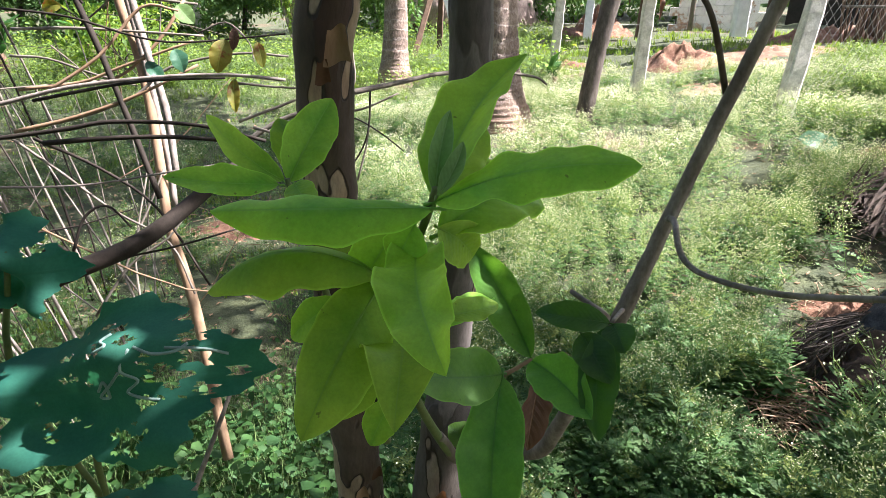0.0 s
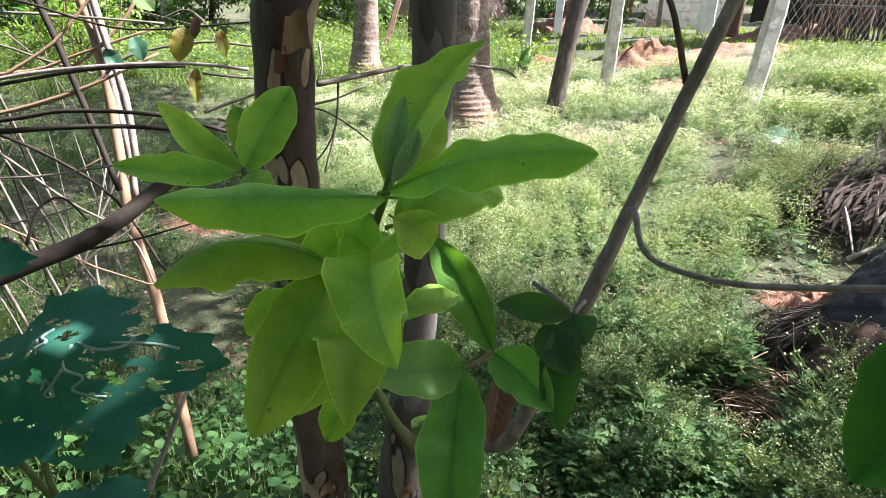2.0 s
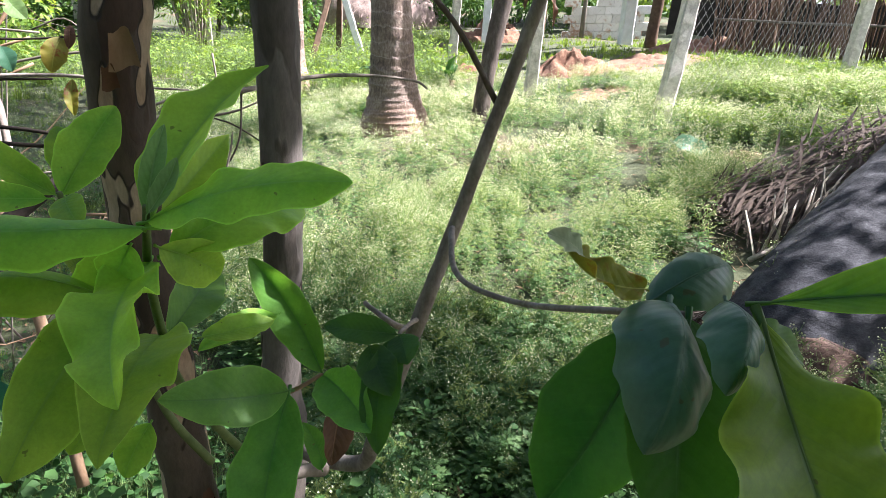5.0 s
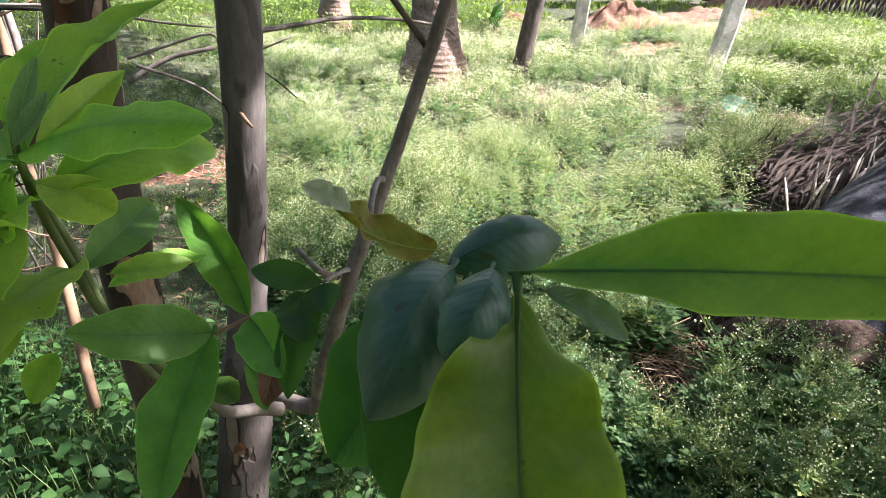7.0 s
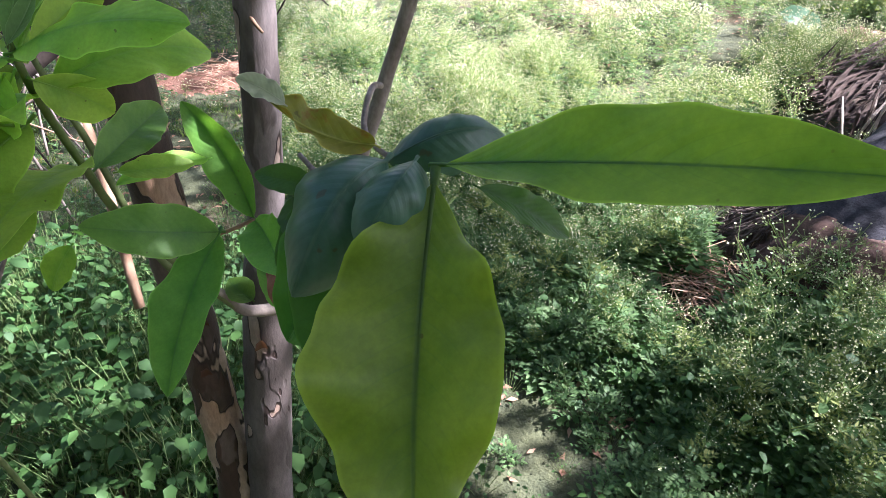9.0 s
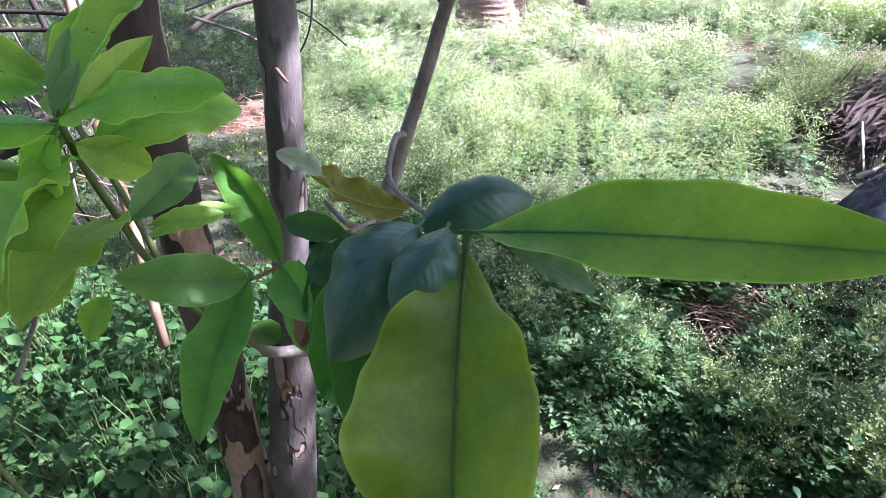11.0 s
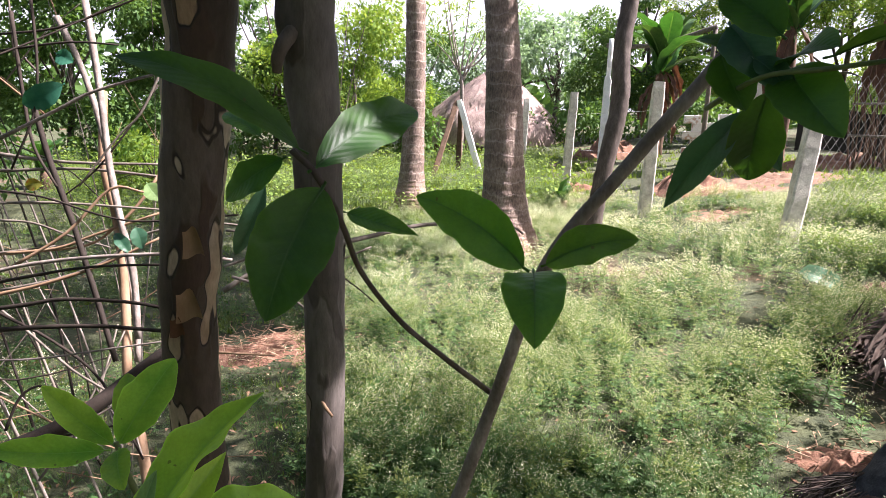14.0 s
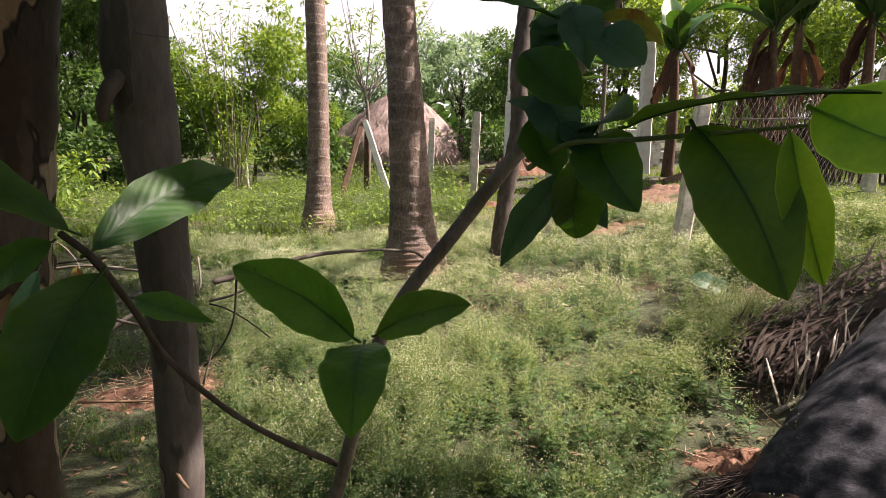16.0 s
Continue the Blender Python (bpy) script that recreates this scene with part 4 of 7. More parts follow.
leaf(twig_e, (0.804, 0.744, 1.823), (0.805, 0.727, 1.792), 0.022, (-0.45, -0.80, 0.40), 0.10, 0.40, 0.040, teal_sheen_leaf, profile="pointed")
leaf(twig_e, (0.791, 0.751, 1.784), (0.802, 0.731, 1.753), 0.026, (-0.51, -0.80, 0.32), 0.10, 0.40, 0.040, teal_sheen_leaf, profile="pointed")
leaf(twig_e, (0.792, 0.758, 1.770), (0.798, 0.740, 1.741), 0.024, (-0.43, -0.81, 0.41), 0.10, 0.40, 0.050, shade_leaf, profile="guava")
leaf(twig_e, (0.796, 0.735, 1.767), (0.807, 0.718, 1.746), 0.014, (-0.38, -0.80, 0.47), 0.10, 0.40, 0.050, teal_sheen_leaf, profile="pointed")
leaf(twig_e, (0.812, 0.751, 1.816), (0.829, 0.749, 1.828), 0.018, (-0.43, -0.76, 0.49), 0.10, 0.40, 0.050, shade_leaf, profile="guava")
leaf(twig_e, (0.809, 0.730, 1.808), (0.826, 0.713, 1.794), 0.024, (-0.44, -0.79, 0.42), 0.10, 0.30, 0.020, teal_sheen_leaf)

# loose curls of bark
for x, y, z, w, h, a in ((0.432, 1.078, 1.535, 0.022, 0.034, 0.2), (0.418, 1.082, 1.51, 0.014, 0.022, -0.5), (0.44, 1.078, 1.60, 0.018, 0.03, 0.3), (0.44, 1.085, 0.99, 0.016, 0.026, 0.4), (0.452, 1.08, 0.93, 0.014, 0.02, -0.3), (0.46, 1.085, 1.02, 0.012, 0.024, 0.1), (0.535, 1.052, 1.0, 0.014, 0.02, 0.2)):
    v, f = [], []
    for i in range(7):
        for j in range(6):
            s, q = i / 6 - 0.5, j / 5 - 0.5
            curl = 0.35 * h * (s + 0.5) ** 2 + 0.2 * w * (2 * q) ** 2
            v.append((x + np.cos(a) * q * w * (1 - 0.5 * s), y - curl - 0.002, z + s * h + 0.1 * h * np.sin(5 * q + a)))
    f = [(i * 6 + j, i * 6 + j + 1, (i + 1) * 6 + j + 1, (i + 1) * 6 + j) for i in range(6) for j in range(5)]
    part("bark_flake", v, f, dead if w < 0.016 else bare_wood, guava, "curled flake of loose bark", [(0.5, 0.9)] * len(v))


def crown(parent, name, centres, count, size, material, label="", flat=0.7, width=0.45, plain=False):
    """Leaves in uneven clumps round the given centres (x, y, z, radius)."""
    h = Heap()
    centres = np.asarray(centres, float)
    share = centres[:, 3] ** 2
    c = centres[RNG.choice(len(centres), count, p=share / share.sum())]

    def units(a):
        return a / np.linalg.norm(a, axis=1, keepdims=True)

    d = units(RNG.normal(size=(count, 3)))
    p = c[:, :3] + d * (c[:, 3] * RNG.uniform(0.35, 1.0, count) ** 0.6)[:, None] * (1, 1, flat)
    ln = (size * RNG.uniform(0.6, 1.3, count))[:, None]
    way = units(d + RNG.normal(0, 0.6, (count, 3)) + (0, 0, -0.3))
    side = units(np.cross(way, units(RNG.normal(0, 0.5, (count, 3)) + (0, 0, 1))))
    up = np.cross(side, way)
    bend = RNG.uniform(-0.2, 0.6, (count, 1))
    mid, tip = p + way * ln * 0.5 + up * bend * ln * 0.3, p + way * ln - up * bend * ln * 0.2
    wide, lift = side * ln * width / 2, up * ln * width * 0.12
    if plain:
        v = np.stack([p, mid + wide, tip, mid - wide], axis=1).reshape(-1, 3)
        q = np.arange(4 * count).reshape(-1, 4)
    else:
        v = np.stack([p, mid + wide + lift, tip, mid, mid - wide + lift], axis=1).reshape(-1, 3)
        q = (np.array([[0, 1, 2, 3], [0, 3, 2, 4]])[None] + 5 * np.arange(count)[:, None, None]).reshape(-1, 4)
    h.add(v, q, np.zeros(len(q)))
    ob = h.build(name, [material], label, "", "")
    return adopt(ob, parent)


def clumps(x, y, z, rx, ry, rz, n, r):
    """Centres of leaf clumps in an uneven oval."""
    out = []
    for _ in range(n):
        d = unit(RNG.normal(size=3)) * RNG.uniform(0.3, 1.0) ** 0.5
        out.append((x + d[0] * rx, y + d[1] * ry, z + d[2] * rz, r * RNG.uniform(0.6, 1.3)))
    return out


# crowns added overhead, out of sight, to shade the ground below and block sky light
RNG = np.random.default_rng(5)
# The gap in the clumps lets sun reach the straw patch.
SHADE = [c for c in clumps(4.5, 1.35, 3.6, 1.8, 1.2, 0.45, 64, 0.42) if np.hypot(c[0] - 4.78, c[1] - 1.76) > 0.35]
crown(guava, "crown", SHADE, 5000, 0.12, crown_leaf, "unseen leafy crown added to shade the ground")
crown(guava, "crown", clumps(-0.5, -0.5, 2.9, 1.5, 1.1, 0.5, 34, 0.45), 4200, 0.14, crown_leaf, "unseen dense crown added to block sun and sky")
crown(guava, "crown", clumps(2.0, 0.48, 3.65, 1.9, 1.12, 0.25, 54, 0.4), 5400, 0.13, crown_leaf, "unseen dense crown added to block sun and sky")
crown(guava, "crown", clumps(3.6, 2.75, 3.8, 1.5, 0.6, 0.2, 20, 0.3), 900, 0.12, crown_leaf, "unseen thin crown added for broken shade")
# Unseen sprays put in the sun's path to shade near leaves and trunks.
SHADE_SPRAYS = [(1.40, 0.80, 2.38, 0.14), (1.06, 1.06, 2.5, 0.2), (1.22, 1.02, 2.62, 0.2), (0.95, 1.12, 2.55, 0.18), (1.36, 0.50, 2.38, 0.16), (1.43, 0.43, 2.42, 0.16), (1.50, 0.38, 2.44, 0.16), (1.28, 0.56, 2.36, 0.16), (1.30, 0.50, 2.25, 0.15), (1.40, 0.60, 2.30, 0.14), (1.22, 0.68, 2.45, 0.15), (1.25, 0.62, 2.25, 0.14)]
for k, bough in enumerate(SHADE_SPRAYS):
    crown(guava, "spray", [bough], 300 if 0 < k < 4 else 190, 0.08, crown_leaf, "unseen leafy spray added to shade near leaves and trunks")
# Out-of-sight limbs that carry the added crowns.
limb(guava, [(0.40, 1.16, 2.65, 0.03), (0.9, 1.1, 3.0, 0.026), (2.2, 1.0, 3.3, 0.02), (4.0, 0.8, 3.5, 0.01)], grey_bark, "branch")
limb(guava, [(0.55, 1.12, 2.3, 0.022), (0.9, 0.98, 2.5, 0.016), (1.4, 0.74, 2.58, 0.010), (1.8, 0.58, 2.62, 0.006)], grey_bark, "branch")

RNG = np.random.default_rng(9)
# unseen hedge, added behind the camera to block sky light
hedge = thing("hedge", "tall dense green hedge, added unseen to block sky light", "hedge", at=(0.3, -2.6, 0.1))
crown(hedge, "crown", clumps(0.3, -2.6, 1.6, 3.8, 0.5, 1.3, 70, 0.55), 6500, 0.15, crown_leaf)
crown(hedge, "crown", clumps(-3.2, -0.9, 1.6, 0.5, 1.8, 1.3, 36, 0.5), 3200, 0.15, crown_leaf)
for k in range(9):
    x = -3.0 + 0.8 * k
    limb(hedge, [(x, -2.6, 0.0, 0.03), (x + 0.1, -2.55, 0.8, 0.022), (x - 0.05, -2.65, 1.8, 0.012)], dark_bark, "stem", n=4, sides=7)

# ---- the vine with broad, eaten leaves ----
vine = thing("vine", "vine with broad dark green leaves full of insect holes", "vine", at=(0.25, 0.95, 0.1))


def lobed_leaf(centre, right, top, holes, name="leaf", label="", lobes=5):
    """A broad lobed leaf in the plane of two arms, with holes eaten through it."""
    c, r, t = (np.array(q, float) for q in (centre, right, top))
    e1, e2 = r - c, t - c
    nrm = unit(np.cross(e1, e2))
    verts, faces, uv = [], [], []
    rings, spokes = 44, 150

    def eaten(a, b):
        return any((a - hx) ** 2 + (b - hy) ** 2 < (hr * (1 + 0.35 * np.sin(4 * np.arctan2(b - hy, a - hx) + hx * 30))) ** 2 for hx, hy, hr in holes)

    for i in range(rings + 1):
        for k in range(spokes):
            ang = 2 * np.pi * k / spokes
            edge = 0.86 + 0.12 * np.cos(lobes * (ang - 0.2)) + 0.035 * np.sin(23 * ang) + 0.02 * np.sin(41 * ang)
            a, b = np.cos(ang) * edge * i / rings, np.sin(ang) * edge * i / rings
            lift = -0.02 * (a * a + b * b) + 0.012 * np.sin(5 * a + 2 * b) + 0.01 * np.sin(6 * b - a)
            verts.append(c + e1 * a + e2 * b + nrm * lift)
            uv.append((0.5 + a / 2.2, 0.5 + b / 2.2))
    for i in range(rings):
        for k in range(spokes):
            q = (i * spokes + k, i * spokes + (k + 1) % spokes, (i + 1) * spokes + (k + 1) % spokes, (i + 1) * spokes + k)
            m = np.mean([uv[z] for z in q], axis=0)
            if not eaten((m[0] - 0.5) * 2.2, (m[1] - 0.5) * 2.2):
                faces.append(q)
    return part(name, verts, faces, vine_green, vine, label, uv)


BIG_HOLES = [(0.45, 0.02, 0.10), (0.60, 0.20, 0.07), (0.78, 0.05, 0.05), (0.62, -0.12, 0.05), (0.30, -0.22, 0.06), (0.10, 0.55, 0.05), (-0.02, 0.62, 0.04), (0.2, -0.62, 0.12), (0.05, -0.5, 0.05), (-0.45, -0.35, 0.04), (-0.2, 0.1, 0.025), (0.0, -0.1, 0.02), (0.05, 0.3, 0.03), (0.22, 0.4, 0.05), (0.55, 0.42, 0.06)]
for k in range(30):
    a, r = RNG.uniform(0, 2 * np.pi), 0.8 * RNG.uniform(0, 1) ** 0.6
    BIG_HOLES.append((r * np.cos(a), r * np.sin(a), RNG.uniform(0.012, 0.03)))
big = lobed_leaf((0.257, 0.846, 1.334), (0.362, 0.816, 1.356), (0.263, 0.885, 1.386), BIG_HOLES, "leaf", "broad leaf with ragged holes and pale insect trails")
for k, pts in enumerate((((-0.05, -0.05), (0.05, 0.02), (0.02, -0.12), (-0.06, -0.1), (0.08, -0.02), (0.2, 0.08)), ((0.28, 0.3), (0.22, 0.1), (0.3, 0.0), (0.2, -0.1), (0.32, -0.18), (0.4, -0.2)), ((0.1, 0.5), (0.06, 0.42), (0.12, 0.36), (0.04, 0.3)), ((0.3, 0.32), (0.4, 0.24), (0.5, 0.26), (0.55, 0.34)), ((0.45, 0.3), (0.62, 0.28), (0.75, 0.22)))):
    c, e1, e2 = np.array((0.257, 0.846, 1.334)), np.array((0.105, -0.03, 0.022)), np.array((0.006, 0.039, 0.052))
    nv = unit(np.cross(e1, e2))
    trail = [(*(c + e1 * a + e2 * b + nv * (-0.02 * (a * a + b * b) + 0.012 * np.sin(5 * a + 2 * b) + 0.01 * np.sin(6 * b - a) + 0.0006)), 0.0011) for a, b in pts]
    v, f = tube(trail, 6, 5)
    part("leaf_mine", v, f, mine_pale, vine, "pale squiggling insect trail")
lobed_leaf((0.200, 0.882, 1.408), (0.240, 0.872, 1.404), (0.200, 0.892, 1.446), [(0.5, 0.4, 0.08)], "leaf", "broad dark green leaf")
lobed_leaf((0.280, 0.83, 1.228), (0.330, 0.82, 1.226), (0.280, 0.85, 1.250), [], "leaf", "broad dark green leaf")
limb(vine, [(0.20, 1.0, 0.1, 0.004), (0.24, 0.98, 0.7, 0.0035), (0.21, 0.93, 1.15, 0.003), (0.245, 0.862, 1.31, 0.0025)], green_stem, "stem", "", 5, 7)
limb(vine, [(0.21, 0.93, 1.15, 0.003), (0.17, 0.92, 1.3, 0.0028), (0.20, 0.886, 1.405, 0.002)], green_stem, "stem", "", 5, 7)
limb(vine, [(0.22, 0.95, 1.08, 0.003), (0.25, 0.87, 1.2, 0.0025), (0.262, 0.835, 1.244, 0.002)], green_stem, "stem", "", 5, 7)

# ---- the dry shrub ----
dry_shrub = thing("dry_shrub", "tangled bare shrub of dry grey and pale sticks", "shrub", at=(-0.1, 1.9, 0.1))
limb(dry_shrub, [(0.140, 1.795, 0.471, 0.0137), (0.077, 1.960, 0.828, 0.0137), (0.025, 2.049, 1.011, 0.0126), (0.012, 2.108, 1.143, 0.0126), (-0.007, 2.179, 1.300, 0.0126), (-0.034, 2.240, 1.431, 0.0126), (-0.075, 2.305, 1.562, 0.0126), (-0.085, 2.385, 1.746, 0.0103)], bare_wood, "stem", n=4, sides=7, lump=0.15)
limb(dry_shrub, [(-0.220, 1.986, 1.525, 0.0028), (-0.084, 1.953, 1.512, 0.0025), (0.051, 1.911, 1.477, 0.0023), (0.153, 1.887, 1.468, 0.0021), (0.353, 1.856, 1.488, 0.0018)], dark_wood, "twig", n=4, sides=7, lump=0.15)
limb(dry_shrub, [(-0.272, 1.862, 1.341, 0.0049), (-0.206, 1.854, 1.353, 0.0046), (-0.072, 1.842, 1.386, 0.0042), (0.093, 1.818, 1.407, 0.0039), (0.236, 1.793, 1.415, 0.0035), (0.350, 1.767, 1.408, 0.0032)], twig_bark, "twig", n=4, sides=7, lump=0.15)
limb(dry_shrub, [(-0.248, 1.783, 1.297, 0.0051), (-0.185, 1.773, 1.303, 0.0048), (-0.057, 1.756, 1.322, 0.0044), (0.028, 1.745, 1.336, 0.0041), (0.185, 1.712, 1.333, 0.0037), (0.310, 1.677, 1.308, 0.0033)], dark_wood, "twig", n=4, sides=7, lump=0.15)
limb(dry_shrub, [(-0.253, 1.750, 1.218, 0.0026), (-0.190, 1.737, 1.217, 0.0023), (-0.032, 1.709, 1.224, 0.0021), (0.128, 1.688, 1.250, 0.0019), (0.234, 1.674, 1.267, 0.0017)], twig_bark, "twig", n=4, sides=7, lump=0.15)
limb(dry_shrub, [(0.112, 2.148, 1.542, 0.0043), (0.061, 2.126, 1.467, 0.0039), (0.005, 2.113, 1.411, 0.0035), (-0.063, 2.108, 1.366, 0.0032), (-0.196, 2.125, 1.345, 0.0028)], bare_wood, "twig", n=4, sides=7, lump=0.15)
limb(dry_shrub, [(-0.280, 2.102, 1.251, 0.0043), (-0.134, 2.087, 1.284, 0.0040), (-0.013, 2.082, 1.330, 0.0037), (0.070, 2.093, 1.393, 0.0034), (0.230, 2.076, 1.427, 0.0031), (0.348, 2.050, 1.423, 0.0028)], dry_wood, "twig", n=4, sides=7, lump=0.15)
limb(dry_shrub, [(-0.308, 2.099, 1.232, 0.0038), (-0.206, 2.050, 1.166, 0.0034), (-0.080, 1.988, 1.079, 0.0031), (0.047, 1.933, 1.010, 0.0028), (0.100, 1.876, 0.900, 0.0024)], dry_wood, "twig", n=4, sides=7, lump=0.15)
limb(dry_shrub, [(-0.144, 1.816, 1.292, 0.0036), (-0.015, 1.767, 1.238, 0.0032), (0.090, 1.716, 1.168, 0.0027), (0.182, 1.639, 1.031, 0.0023)], dark_wood, "twig", n=4, sides=7, lump=0.15)
limb(dry_shrub, [(-0.020, 1.563, 1.148, 0.0028), (0.002, 1.583, 1.203, 0.0024), (0.042, 1.583, 1.222, 0.0021), (0.081, 1.561, 1.189, 0.0018)], dark_wood, "twig", n=4, sides=7, lump=0.15)
limb(dry_shrub, [(0.255, 1.669, 1.265, 0.0111), (0.107, 1.549, 1.173, 0.0157), (-0.002, 1.500, 1.138, 0.0165), (-0.099, 1.453, 1.112, 0.0157), (-0.176, 1.404, 1.091, 0.0149)], dark_wood, "branch", n=4, sides=7, lump=0.15)
limb(dry_shrub, [(-0.021, 1.554, 1.125, 0.0024), (0.095, 1.540, 1.146, 0.0021), (0.173, 1.532, 1.164, 0.0018), (0.262, 1.525, 1.190, 0.0015)], dark_wood, "twig", n=4, sides=7, lump=0.15)
limb(dry_shrub, [(0.010, 1.462, 1.184, 0.0071), (-0.016, 1.471, 1.192, 0.0059), (-0.044, 1.462, 1.158, 0.0046)], dark_wood, "twig", n=4, sides=7, lump=0.15)
limb(dry_shrub, [(-0.070, 1.919, 0.922, 0.0032), (-0.031, 1.954, 1.021, 0.0028), (0.002, 1.974, 1.083, 0.0025), (0.043, 2.003, 1.171, 0.0021)], dry_wood, "twig", n=4, sides=7, lump=0.15)
limb(dry_shrub, [(-0.086, 2.082, 0.778, 0.0036), (-0.092, 2.143, 0.917, 0.0030), (-0.048, 2.218, 1.114, 0.0024)], dry_wood, "twig", n=4, sides=7, lump=0.15)
limb(dry_shrub, [(-0.097, 1.803, 0.896, 0.0030), (-0.017, 1.832, 1.001, 0.0027), (0.072, 1.839, 1.061, 0.0023), (0.125, 1.859, 1.131, 0.0020)], dry_wood, "twig", n=4, sides=7, lump=0.15)
limb(dry_shrub, [(0.158, 2.000, 1.477, 0.0020), (0.221, 1.998, 1.501, 0.0018), (0.268, 1.972, 1.462, 0.0015), (0.278, 1.953, 1.421, 0.0013)], dry_wood, "twig", n=4, sides=7, lump=0.15)
limb(dry_shrub, [(0.512, 2.503, 1.265, 0.0100), (0.667, 2.589, 1.281, 0.0083), (0.835, 2.675, 1.300, 0.0071), (1.036, 2.743, 1.296, 0.0058), (1.220, 2.807, 1.270, 0.0051), (1.274, 2.805, 1.241, 0.0043)], dry_wood, "twig", n=4, sides=7, lump=0.15)
limb(dry_shrub, [(0.579, 2.545, 1.266, 0.0037), (0.566, 2.497, 1.148, 0.0032), (0.531, 2.471, 1.071, 0.0028), (0.473, 2.456, 1.008, 0.0024)], dark_wood, "twig", n=4, sides=7, lump=0.15)
limb(dry_shrub, [(0.493, 2.529, 1.189, 0.0029), (0.546, 2.512, 1.173, 0.0026), (0.615, 2.481, 1.132, 0.0022), (0.675, 2.449, 1.086, 0.0019)], dark_wood, "twig", n=4, sides=7, lump=0.15)
limb(dry_shrub, [(0.493, 2.533, 1.197, 0.0044), (0.567, 2.526, 1.215, 0.0036), (0.668, 2.525, 1.259, 0.0029)], dry_wood, "twig", n=4, sides=7, lump=0.15)
limb(dry_shrub, [(-0.243, 2.072, 1.479, 0.0038), (-0.110, 2.056, 1.483, 0.0033), (0.022, 2.037, 1.478, 0.0029), (0.168, 2.014, 1.471, 0.0024)], dry_wood, "twig", n=4, sides=7, lump=0.15)
limb(dry_shrub, [(-0.323, 2.233, 1.585, 0.0051), (-0.126, 2.199, 1.566, 0.0042), (0.143, 2.163, 1.566, 0.0033)], dry_wood, "twig", n=4, sides=7, lump=0.15)
limb(dry_shrub, [(-0.296, 2.212, 1.541, 0.0046), (-0.084, 2.187, 1.550, 0.0038), (0.142, 2.150, 1.533, 0.0030)], dry_wood, "twig", n=4, sides=7, lump=0.15)
limb(dry_shrub, [(-0.080, 1.690, 1.386, 0.0034), (0.048, 1.682, 1.411, 0.0030), (0.134, 1.675, 1.422, 0.0026), (0.251, 1.661, 1.427, 0.0022)], dark_wood, "twig", n=4, sides=7, lump=0.15)
limb(dry_shrub, [(-0.251, 1.992, 1.269, 0.0048), (-0.117, 1.987, 1.301, 0.0043), (0.017, 1.986, 1.347, 0.0037), (0.152, 1.993, 1.411, 0.0031)], bare_wood, "twig", n=4, sides=7, lump=0.15)
limb(dry_shrub, [(-0.143, 1.906, 1.364, 0.0040), (-0.028, 1.920, 1.438, 0.0035), (0.062, 1.944, 1.532, 0.0031), (0.136, 1.932, 1.527, 0.0026)], bare_wood, "twig", n=4, sides=7, lump=0.15)
limb(dry_shrub, [(-0.026, 1.557, 1.340, 0.0047), (0.071, 1.547, 1.348, 0.0042), (0.169, 1.535, 1.351, 0.0036), (0.278, 1.518, 1.345, 0.0031)], dark_wood, "twig", n=4, sides=7, lump=0.15)
limb(dry_shrub, [(0.129, 2.903, 1.241, 0.0051), (0.267, 2.880, 1.229, 0.0042), (0.415, 2.858, 1.225, 0.0033)], dry_wood, "twig", n=4, sides=7, lump=0.15)
limb(dry_shrub, [(0.124, 2.853, 1.111, 0.0060), (0.242, 2.854, 1.153, 0.0053), (0.404, 2.852, 1.204, 0.0046), (0.433, 2.821, 1.135, 0.0039)], dry_wood, "twig", n=4, sides=7, lump=0.15)
limb(dry_shrub, [(0.161, 2.622, 1.085, 0.0102), (0.290, 2.634, 1.160, 0.0084), (0.428, 2.630, 1.198, 0.0066)], dry_wood, "twig", n=4, sides=7, lump=0.15)
limb(dry_shrub, [(0.200, 2.582, 1.145, 0.0057), (0.369, 2.523, 1.103, 0.0047), (0.453, 2.488, 1.052, 0.0037)], dry_wood, "twig", n=4, sides=7, lump=0.15)
limb(dry_shrub, [(0.085, 2.562, 0.887, 0.0050), (0.342, 2.487, 0.893, 0.0033)], bare_wood, "twig", n=4, sides=7, lump=0.15)
limb(dry_shrub, [(0.503, 2.125, 1.426, 0.0029), (0.507, 2.111, 1.363, 0.0024), (0.492, 2.108, 1.328, 0.0019)], dry_wood, "twig", n=4, sides=7, lump=0.15)
limb(dry_shrub, [(0.502, 2.060, 1.111, 0.0029), (0.527, 2.070, 1.195, 0.0024), (0.536, 2.078, 1.244, 0.0019)], dry_wood, "twig", n=4, sides=7, lump=0.15)
limb(dry_shrub, [(0.050, 1.534, 1.669, 0.0032), (0.138, 1.531, 1.714, 0.0028), (0.201, 1.530, 1.746, 0.0025), (0.307, 1.520, 1.777, 0.0021)], twig_bark, "twig", n=4, sides=7, lump=0.15)
limb(dry_shrub, [(-0.178, 2.360, 1.939, 0.0085), (-0.119, 2.323, 1.822, 0.0085), (-0.061, 2.273, 1.646, 0.0085), (-0.011, 2.206, 1.396, 0.0085), (0.024, 2.145, 1.161, 0.0085), (0.030, 2.116, 1.042, 0.0085)], twig_bark, "stem", n=4, sides=7, lump=0.15)
limb(dry_shrub, [(-0.061, 2.245, 1.971, 0.0091), (-0.028, 2.191, 1.763, 0.0091), (0.004, 2.128, 1.513, 0.0091), (0.052, 2.071, 1.306, 0.0091), (0.064, 2.030, 1.139, 0.0091)], twig_bark, "stem", n=4, sides=7, lump=0.15)
